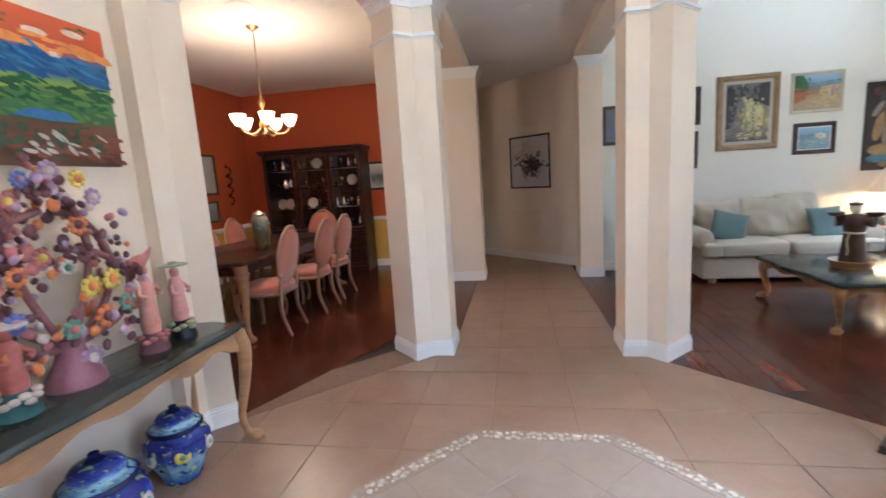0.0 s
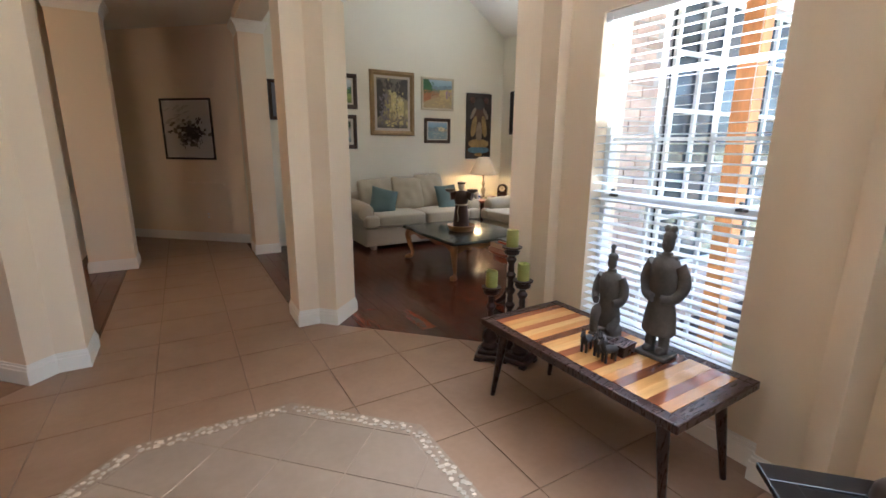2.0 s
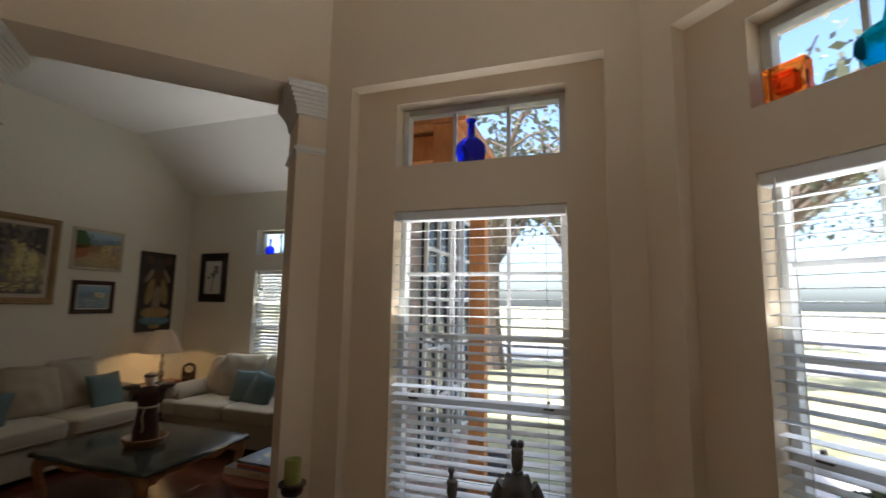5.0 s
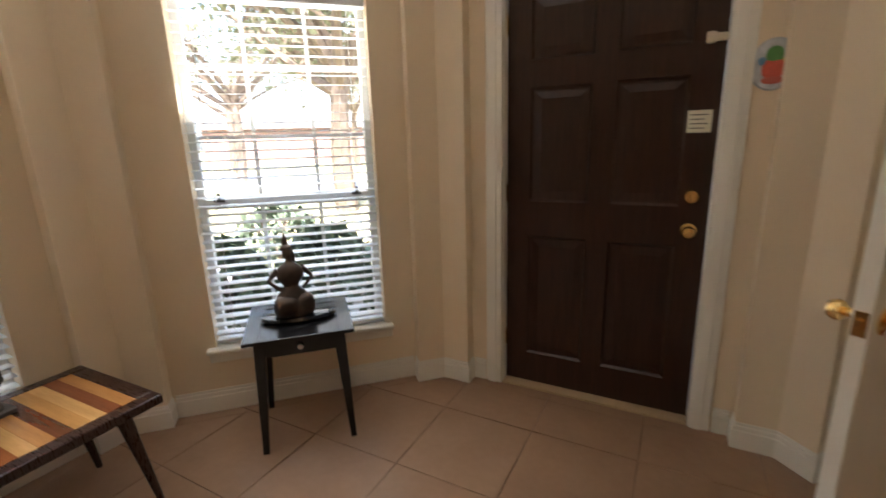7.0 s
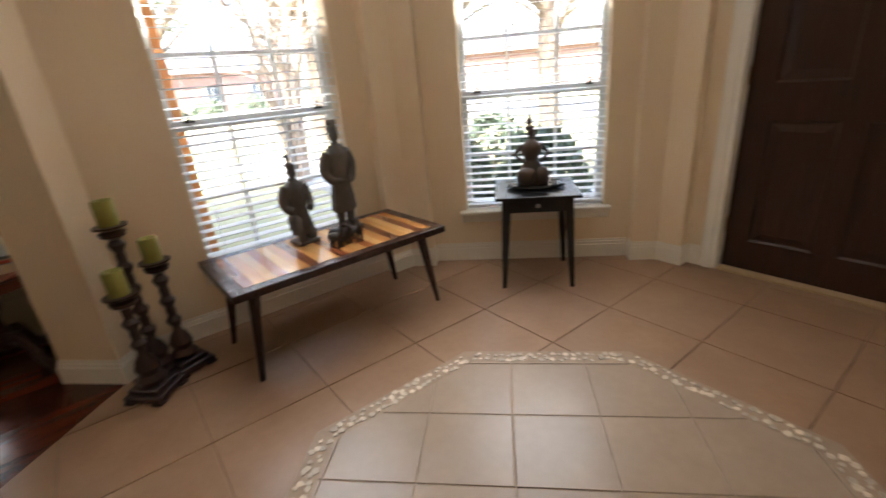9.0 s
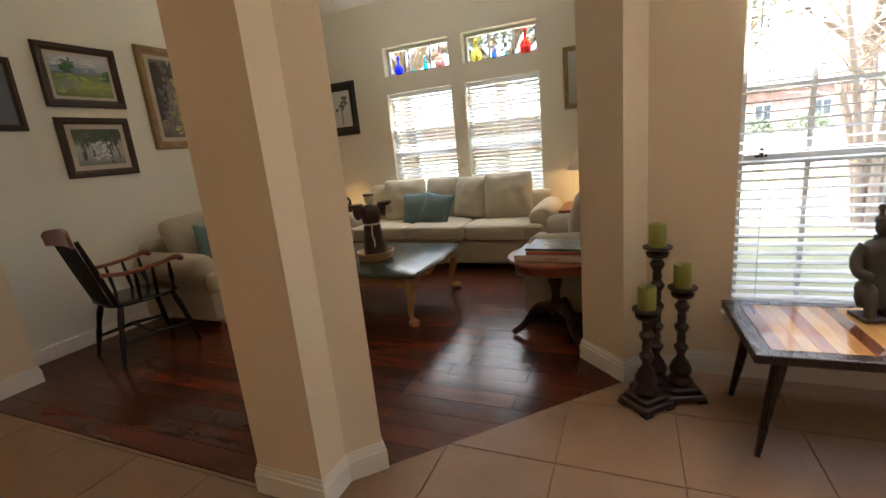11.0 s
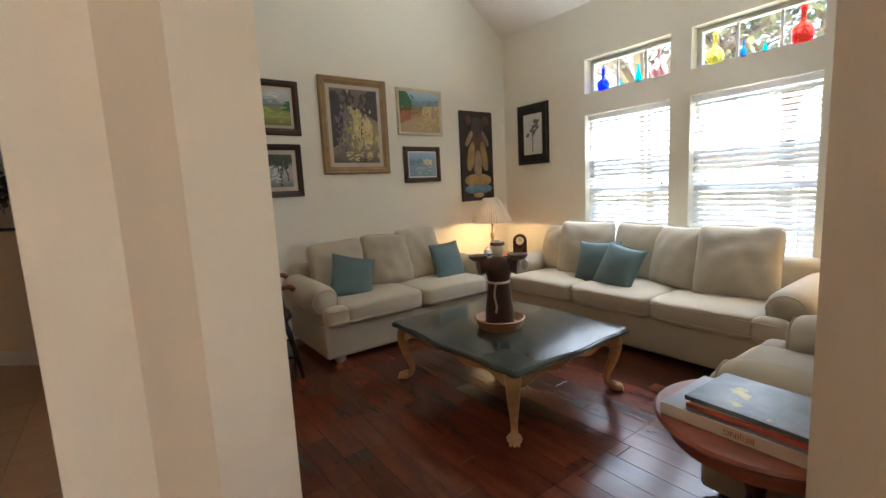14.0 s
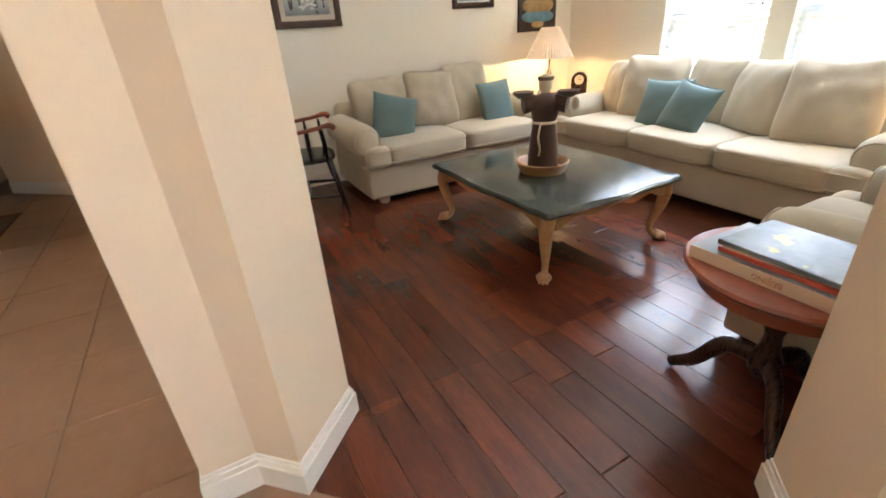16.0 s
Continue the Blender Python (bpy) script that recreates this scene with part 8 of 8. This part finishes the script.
ur = thing("table_urn", "tall patterned lidded urn on the dining table", "urn", pose(-2.62, 4.15, 0.74))
bm = bmesh.new()
lathe(bm, [(0, 0), (0.07, 0), (0.075, 0.05), (0.078, 0.22), (0.085, 0.30), (0.075, 0.345), (0.055, 0.36)], 20)
part("body", bm, canvas("patterned_urn", ((0.0, (0.06, 0.05, 0.03)), (0.3, (0.20, 0.17, 0.10)), (0.6, (0.10, 0.12, 0.08)), (1.0, (0.30, 0.26, 0.16))), 0.6, 6, (((0.42, 0.38, 0.26), 8, 0.6),)), ur, smooth=50)
bm = bmesh.new()
lathe(bm, [(0.06, 0.36), (0.066, 0.37), (0.05, 0.39), (0.02, 0.40), (0.015, 0.41), (0, 0.415)], 20)
part("lid", bm, material("pewter_lid", (0.4, 0.36, 0.3), 0.3, metal=0.8), ur, smooth=50)

# china cabinet
KX0, KX1, KY0, KY1, KZ = -3.93, -2.33, 6.50, 6.93, 1.95
kb = thing("china_cabinet", "tall dark wood china cabinet with glass doors and lit silver", "cabinet", pose((KX0 + KX1) / 2, KY0, 0))
kw = (KX1 - KX0) / 2
bm = bmesh.new()
quad_box(bm, -kw, kw, 0.40, 0.43, 0.0, KZ - 0.08)
part("back_panel", bm, M["walnut"], kb)
for x in (-kw, -kw / 3 - 0.02, kw / 3 - 0.02, kw - 0.04):
    bm = bmesh.new()
    quad_box(bm, x, x + 0.04, 0.03, 0.398, 0.082, KZ - 0.082)
    part("upright", bm, M["walnut"], kb)
bm = bmesh.new()
quad_box(bm, -kw, kw, 0.02, 0.398, 0.0, 0.08)
part("plinth", bm, M["walnut"], kb)
bm = bmesh.new()
quad_box(bm, -kw + 0.041, kw - 0.041, 0.024, 0.398, 0.66, 0.70)
part("counter_shelf", bm, M["walnut"], kb)
bm = bmesh.new()
soft_box(bm, -kw - 0.03, kw + 0.03, -0.03, 0.43, KZ - 0.08, KZ - 0.04, r=0.01)
soft_box(bm, -kw - 0.05, kw + 0.05, -0.05, 0.43, KZ - 0.04, KZ, r=0.012)
part("cornice", bm, M["walnut"], kb)
for z in (1.00, 1.33, 1.62):
    bm = bmesh.new()
    quad_box(bm, -kw + 0.04, kw - 0.04, 0.08, 0.40, z, z + 0.018)
    part("shelf", bm, M["walnut"], kb)
for k in range(3):
    x0, x1 = -kw + 2 * kw * k / 3 + 0.012, -kw + 2 * kw * (k + 1) / 3 - 0.012
    for z0, z1, gl in ((0.71, KZ - 0.09, True), (0.09, 0.65, False)):
        bm = bmesh.new()
        kk = bmesh.new()
        holed_wall(kk, x0, x1, 0.0, 0.022, z0, z1, [(x0 + 0.05, x1 - 0.05, z0 + 0.05, z1 - 0.05)])
        merge(bm, kk)
        door = part("door", bm, M["walnut"], kb)
        bm = bmesh.new()
        quad_box(bm, x0 + 0.048, x1 - 0.048, 0.009, 0.013, z0 + 0.048, z1 - 0.048)
        part("pane" if gl else "panel", bm, M["picture_glass"] if gl else M["walnut"], door)
        bm = bmesh.new()
        lathe(bm, [(0, 0), (0.006, 0), (0.012, 0.012), (0.010, 0.02), (0, 0.022)], 10, Matrix.Translation((x1 - 0.025, 0, (z0 + z1) / 2)) @ Matrix.Rotation(radians(90), 4, "X"))
        part("knob", bm, M["brass"], door)
silver = material("polished_silver", (0.75, 0.73, 0.70), 0.2, metal=1.0, vary=0.05)
china = material("white_china", (0.70, 0.67, 0.62), 0.2, vary=0.05)
rnd = random.Random(5)
for z in (0.70, 1.018, 1.348, 1.638):
    for i in range(11):
        x = -kw + 0.12 + i * (2 * kw - 0.24) / 10 + rnd.uniform(-0.02, 0.02)
        kind = rnd.choice(("goblet", "plate", "bowl", "teapot"))
        it = thing({"goblet": "goblet", "plate": "display_plate", "bowl": "bowl", "teapot": "pitcher"}[kind], {"goblet": "silver goblet inside the china cabinet", "plate": "white plate standing inside the china cabinet", "bowl": "silver bowl inside the china cabinet", "teapot": "silver pitcher inside the china cabinet"}[kind], "tableware", pose((KX0 + KX1) / 2 + x, KY0 + rnd.uniform(0.18, 0.27), z), group="tableware in the china cabinet")
        bm = bmesh.new()
        if kind == "goblet":
            lathe(bm, [(0, 0), (0.03, 0), (0.008, 0.015), (0.007, 0.06), (0.03, 0.09), (0.034, 0.14), (0.028, 0.14), (0, 0.08)], 12)
            part("cup", bm, silver, it, smooth=50)
        elif kind == "plate":
            lathe(bm, [(0, 0), (0.06, 0.002), (0.085, 0.012), (0.085, 0.016), (0.055, 0.008), (0, 0.006)], 18, Matrix.Translation((0, 0.08, 0.085)) @ Matrix.Rotation(radians(80), 4, "X"))
            part("disc", bm, china, it, smooth=50)
        elif kind == "bowl":
            lathe(bm, [(0, 0), (0.03, 0), (0.05, 0.03), (0.06, 0.06), (0.052, 0.06), (0.03, 0.02), (0, 0.015)], 14)
            part("bowl", bm, silver, it, smooth=50)
        else:
            lathe(bm, [(0, 0), (0.035, 0), (0.045, 0.05), (0.04, 0.09), (0.025, 0.13), (0.03, 0.15), (0, 0.152)], 14)
            body = part("body", bm, silver, it, smooth=50)
            bm = bmesh.new()
            tube(bm, curve_points([(0.04, 0, 0.11), (0.075, 0, 0.10), (0.07, 0, 0.05), (0.04, 0, 0.04)], 3), 0.005, 6)
            part("handle", bm, silver, it, smooth=50)
# chandelier
chd = thing("chandelier", "brass chandelier with five lit amber glass shades", "chandelier", pose(-2.43, 4.13, 0))
cop = material("antique_brass", (0.30, 0.18, 0.07), 0.35, metal=0.9, vary=0.2)
bm = bmesh.new()
lathe(bm, [(0, DIN_TOP - 0.03), (0.02, DIN_TOP - 0.035), (0.06, DIN_TOP - 0.01), (0.062, DIN_TOP - 0.002)], 18)
part("canopy", bm, cop, chd, smooth=40)
bm = bmesh.new()
z = 2.28
while z < DIN_TOP - 0.04:
    k = int(round((z - 2.28) / 0.03)) % 2
    tube(bm, [((0.008 * math.cos(a) if k else 0), (0 if k else 0.008 * math.cos(a)), z + 0.019 * math.sin(a)) for a in [2 * math.pi * q / 10 for q in range(11)]], 0.0022, 5)
    z += 0.03
part("chain", bm, cop, chd)
bm = bmesh.new()
lathe(bm, [(0, 1.86), (0.012, 1.87), (0.02, 1.89), (0.012, 1.91), (0.03, 1.94), (0.045, 1.98), (0.03, 2.03), (0.014, 2.07), (0.012, 2.14), (0.03, 2.17), (0.035, 2.20), (0.015, 2.24), (0.006, 2.28)], 18)
part("stem", bm, cop, chd, smooth=40)
amber = material("lit_amber_glass", (0.9, 0.6, 0.25), 0.4, vary=0.1, emit=(1.0, 0.60, 0.22), power=0.9)
for k in range(5):
    a = 2 * math.pi * k / 5 + 0.35
    c, s = math.cos(a), math.sin(a)
    bm = bmesh.new()
    pts = curve_points([(c * 0.03, s * 0.03, 1.95), (c * 0.12, s * 0.12, 1.89), (c * 0.21, s * 0.21, 1.91), (c * 0.245, s * 0.245, 1.965)], 5)
    tube(bm, pts, 0.008, 8)
    arm = part("arm", bm, cop, chd, smooth=50)
    bm = bmesh.new()
    lathe(bm, [(0.018, 1.96), (0.035, 1.975), (0.055, 2.01), (0.072, 2.065), (0.069, 2.065), (0.05, 2.012), (0.03, 1.982), (0.0, 1.975)], 18, Matrix.Translation((c * 0.245, s * 0.245, 0)))
    part("shade", bm, amber, arm, "lit amber glass bell shade", smooth=50)
# pictures in the dining room
dn = Matrix.Translation((-2.19, DIN_N - 0.002, 1.47))
picture(dn, 0.36, 0.46, M["frame_dark"], canvas("charcoal_sketch", ((0.0, (0.45, 0.43, 0.40)), (0.4, (0.12, 0.11, 0.10)), (0.7, (0.40, 0.38, 0.36)), (1.0, (0.52, 0.50, 0.47))), 0.5, 3), "dark-framed charcoal sketch on the orange wall", 0.045, 0.025, M["mat_white"], 0.015)
dwm = Matrix.Translation((DIN_W + 0.002, 5.9, 0)) @ Matrix.Rotation(radians(90), 4, "Z")
picture(dwm @ Matrix.Translation((-0.15, 0, 1.62)), 0.62, 0.60, M["frame_dark"], canvas("pale_print", ((0.0, (0.46, 0.44, 0.38)), (1.0, (0.52, 0.50, 0.44))), 0.2, 3), "dark-framed pale print on the orange wall", 0.04, 0.025)
picture(dwm @ Matrix.Translation((-0.10, 0, 1.08)), 0.42, 0.32, M["frame_dark"], canvas("small_grey_print", ((0.0, (0.20, 0.20, 0.19)), (1.0, (0.36, 0.36, 0.34))), 0.4, 3), "small dark-framed grey print on the orange wall", 0.035, 0.025)
sc = thing("wall_sconce", "dark scrolled metal wall ornament on the orange wall", "wall ornament", dwm @ Matrix.Translation((0.42, -0.02, 1.45)))
bm = bmesh.new()
for k in range(4):
    tube(bm, curve_points([(0.0, 0, -0.3 + 0.15 * k), (0.06, -0.01, -0.24 + 0.15 * k), (0.03, -0.02, -0.18 + 0.15 * k), (-0.05, -0.01, -0.16 + 0.15 * k), (0.0, 0, -0.12 + 0.15 * k)], 4), 0.010, 6)
part("scroll", bm, M["black"], sc, smooth=50)

# passage lamp beyond the pier
pt = thing("sideboard", "dark wooden sideboard in the passage room", "sideboard", pose(-1.55, 8.35, 0))
bm = bmesh.new()
soft_box(bm, -0.5, 0.25, -0.2, 0.2, 0.02, 0.62, r=0.01)
part("body", bm, M["walnut"], pt)
bm = bmesh.new()
soft_box(bm, -0.53, 0.28, -0.23, 0.23, 0.62, 0.65, r=0.006)
part("tabletop", bm, M["cherry"], pt)
pl_ = thing("passage_lamp", "lit yellow cylinder-shade lamp on the sideboard", "lamp", pose(-1.37, 8.25, 0.65))
bm = bmesh.new()
lathe(bm, [(0, 0), (0.06, 0), (0.03, 0.03), (0.03, 0.1), (0, 0.1)], 16)
part("base", bm, cop, pl_, smooth=40)
bm = bmesh.new()
lathe(bm, [(0.10, 0.10), (0.085, 0.40), (0.08, 0.40), (0.095, 0.10)], 24)
part("shade", bm, material("lit_yellow_shade", (0.9, 0.7, 0.3), 0.7, emit=(1.0, 0.58, 0.12), power=0.35), pl_, "glowing yellow shade", smooth=40)

# study: covered bed beyond the open door
bed = thing("covered_bed", "bed draped with a cream white cover", "bed", pose(-3.42, -3.0, 0))
bm = bmesh.new()
rings = []
for z, g in ((0.01, 0.10), (0.12, 0.06), (0.30, 0.03), (0.44, 0.01), (0.52, -0.02), (0.56, -0.09), (0.57, -0.22)):
    ring = []
    for k in range(72):
        a = 2 * math.pi * k / 72
        c, q = math.cos(a), math.sin(a)
        e = (abs(c) ** 6 + abs(q) ** 6) ** (-1 / 6)
        wave = 0.022 * math.sin(17 * a) * max(0, 1 - z / 0.5)
        ring.append(bm.verts.new(((0.72 + g + wave) * c * e, (0.95 + g + wave) * q * e, z)))
    rings.append(ring)
for a, b in zip(rings, rings[1:]):
    for k in range(72):
        bm.faces.new((a[k], a[(k + 1) % 72], b[(k + 1) % 72], b[k]))
bm.faces.new(rings[-1])
part("cover", bm, material("cream_bedspread", (0.66, 0.60, 0.50), 0.85, vary=0.06, fine=80, bump=0.3), bed, smooth=60)

# ---- floor tiles and planks ----


def clip(poly, half):
    """Cut a convex polygon by half-planes (nx, ny, d): keep nx*x + ny*y <= d."""
    for nx, ny, d in half:
        out = []
        for i, p in enumerate(poly):
            q = poly[(i + 1) % len(poly)]
            a, b = nx * p[0] + ny * p[1] - d, nx * q[0] + ny * q[1] - d
            if a <= 0:
                out.append(p)
            if (a < 0 < b) or (b < 0 < a):
                f = a / (a - b)
                out.append((p[0] + f * (q[0] - p[0]), p[1] + f * (q[1] - p[1])))
        poly = out
        if len(poly) < 3:
            return []
    return poly


def halves(poly):
    out = []
    for i, p in enumerate(poly):
        q = poly[(i + 1) % len(poly)]
        nx, ny = q[1] - p[1], p[0] - q[0]
        k = math.hypot(nx, ny)
        out.append((nx / k, ny / k, (nx * p[0] + ny * p[1]) / k))
    return out


def area(p):
    return abs(sum(p[i][0] * p[(i + 1) % len(p)][1] - p[(i + 1) % len(p)][0] * p[i][1] for i in range(len(p)))) / 2


def piece(bm, poly, z0, z1, bevel):
    c = Vector((sum(p[0] for p in poly) / len(poly), sum(p[1] for p in poly) / len(poly)))
    lo = [bm.verts.new((x, y, z0)) for x, y in poly]
    md = [bm.verts.new((x, y, z1 - bevel)) for x, y in poly]
    hi = []
    for x, y in poly:
        d = Vector((x, y)) - c
        d *= max(0, 1 - 1.3 * bevel / max(d.length, 1e-4))
        hi.append(bm.verts.new((c.x + d.x, c.y + d.y, z1)))
    n = len(poly)
    for a, b in ((lo, md), (md, hi)):
        for i in range(n):
            bm.faces.new((a[i], a[(i + 1) % n], b[(i + 1) % n], b[i]))
    bm.faces.new(hi)


def lay(parent, name, mat, squares, region, z1, gap=0.0027, bevel=0.0015, near=None, rest=None):
    hs = halves(region)
    for sq in squares:
        c = (sum(p[0] for p in sq) / 4, sum(p[1] for p in sq) / 4)
        small = [(p[0] + (c[0] - p[0]) * gap / max(1e-6, math.dist(p, c)) * 1.2, p[1] + (c[1] - p[1]) * gap / max(1e-6, math.dist(p, c)) * 1.2) for p in sq]
        poly = clip(small, hs)
        if len(poly) < 3 or area(poly) < 2e-4:
            continue
        if rest is not None:
            piece(rest, poly, z1 - 0.012, z1, bevel)
        else:
            bm = bmesh.new()
            piece(bm, poly, z1 - 0.012, z1, bevel)
            part(name, bm, mat, parent)


def grid(x0, x1, y0, y1, s, ox, oy):
    out = []
    i0, i1 = math.floor((x0 - ox) / s), math.ceil((x1 - ox) / s)
    j0, j1 = math.floor((y0 - oy) / s), math.ceil((y1 - oy) / s)
    for i in range(i0, i1):
        for j in range(j0, j1):
            x, y = ox + i * s, oy + j * s
            out.append([(x, y), (x + s, y), (x + s, y + s), (x, y + s)])
    return out


TS = 0.457
tiles = thing("floor_tiles", "beige glazed floor tiles with tan grout", "floor", kind="structure")
lay(tiles, "tile", M["tile"], grid(-2.3, 2.4, -0.9, 3.6, TS, 1.179, 0.16), octagon(R + 0.001), 0.0)
lay(tiles, "tile", M["tile"], grid(-0.6, 0.8, 3.2, 9.0, TS, 1.179, 0.16), [(-0.555, R + CY + 0.001), (0.74, R + CY + 0.001), (0.74, 9.0), (-0.555, 9.0)], 0.0)
for a in (0, -45, -90, -135, 180):
    m = side(a)
    w = HALF - WING
    depth = 0.165 if a == -135 else 0.085
    w = 0.40 if a == -135 else w
    strip = [tuple((m @ Vector(p)).xy) for p in ((-w, 0.002, 0), (w, 0.002, 0), (w, depth, 0), (-w, depth, 0))]
    if area(strip) > 0:
        strip = strip if sum(strip[i][0] * strip[(i + 1) % 4][1] - strip[(i + 1) % 4][0] * strip[i][1] for i in range(4)) > 0 else strip[::-1]
        lay(tiles, "tile", M["tile"], grid(-2.5, 2.5, -1.2, 3.6, TS, 1.179, 0.16), strip, 0.0)
bm = bmesh.new()
lay(None, "tile", M["tile"], grid(-3.9, -0.56, 7.1, 9.0, TS, 1.179, 0.16), [(-3.9, 7.1), (-0.56, 7.1), (-0.56, 9.0), (-3.9, 9.0)], 0.0, rest=bm)
part("tile_field", bm, M["tile"], tiles)["kind"] = "stuff"

# inlaid octagon: border of marble chips round pale diagonal tiles
A0, A1 = 0.87, 0.785
inlay = thing("floor_inlay", "octagonal inlay of pale diagonal tiles in a chipped marble border", "floor", kind="structure")
bm = bmesh.new()
prism(bm, octagon(A0), 0.0005, 0.0025)
part("border_bed", bm, M["border"], inlay)
d = 0.309
k = d / math.sqrt(2)
diag = []
for i in range(-6, 7):
    for j in range(-6, 7):
        if (i + j) % 2 == 0:
            x, y = CX + i * k, CY + j * k
            diag.append([(x, y - k), (x + k, y), (x, y + k), (x - k, y)])
lay(inlay, "tile", M["tile_light"], diag, octagon(A1), 0.0055, gap=0.004)
rnd = random.Random(7)
bm = bmesh.new()
for i in range(8):
    a0, a1 = radians(22.5 + 45 * i), radians(67.5 + 45 * i)
    mid = (a0 + a1) / 2
    n, t = Vector((math.cos(mid), math.sin(mid))), Vector((-math.sin(mid), math.cos(mid)))
    half = A1 * math.tan(radians(22.5))
    for q in range(46):
        s = -half + 2 * half * (q // 2 + rnd.uniform(0.2, 0.8)) / 23
        r = A1 + 0.008 + (A0 - A1 - 0.016) * ((q % 2) * 0.5 + rnd.uniform(0.1, 0.4))
        c = Vector((CX, CY)) + n * r + t * s
        pts, rr = [], rnd.uniform(0.008, 0.017)
        ph = rnd.uniform(0, 6)
        for e in range(6):
            an = ph + e * math.pi / 3 + rnd.uniform(-0.25, 0.25)
            pts.append((c.x + rr * rnd.uniform(0.75, 1.2) * math.cos(an), c.y + rr * rnd.uniform(0.75, 1.2) * math.sin(an)))
        piece(bm, pts, 0.001, 0.0055 + rnd.uniform(-0.001, 0.001), 0.001)
part("marble_chip", bm, M["pebble"], inlay)["kind"] = "stuff"


def planks(region, x0, x1, y0, y1, seed, parent=None, rest=None, width=0.125):
    """Planks of random lengths that run along y."""
    rnd = random.Random(seed)
    hs = halves(region)
    x = x0
    while x < x1:
        y = y0 - rnd.uniform(0, 0.9)
        while y < y1:
            ln = rnd.choice((0.45, 0.62, 0.8, 0.95, 1.1))
            g = 0.0012
            poly = clip([(x + g, y + g), (x + width - g, y + g), (x + width - g, y + ln - g), (x + g, y + ln - g)], hs)
            if len(poly) >= 3 and area(poly) > 5e-4:
                if rest is not None:
                    piece(rest, poly, -0.01, 0.0, 0.0015)
                else:
                    bm = bmesh.new()
                    piece(bm, poly, -0.01, 0.0, 0.0015)
                    part("plank", bm, M["plank"], parent)
            y += ln
        x += width


wood = thing("floor_wood", "dark red brown hand-scraped plank floor", "floor", kind="structure")
planks([(0.745, 3.3), (4.756, 3.3), (4.756, 6.1), (0.745, 6.1)], 0.745, 4.76, 3.3, 6.1, 4, wood)
planks([(CX + R + 0.002, CY + HALF), (4.756, CY + HALF), (4.756, 3.3), (CX + HALF, 3.3), (CX + HALF, CY + R)], CX + HALF, 4.76, 2.0, 3.3, 5, wood)
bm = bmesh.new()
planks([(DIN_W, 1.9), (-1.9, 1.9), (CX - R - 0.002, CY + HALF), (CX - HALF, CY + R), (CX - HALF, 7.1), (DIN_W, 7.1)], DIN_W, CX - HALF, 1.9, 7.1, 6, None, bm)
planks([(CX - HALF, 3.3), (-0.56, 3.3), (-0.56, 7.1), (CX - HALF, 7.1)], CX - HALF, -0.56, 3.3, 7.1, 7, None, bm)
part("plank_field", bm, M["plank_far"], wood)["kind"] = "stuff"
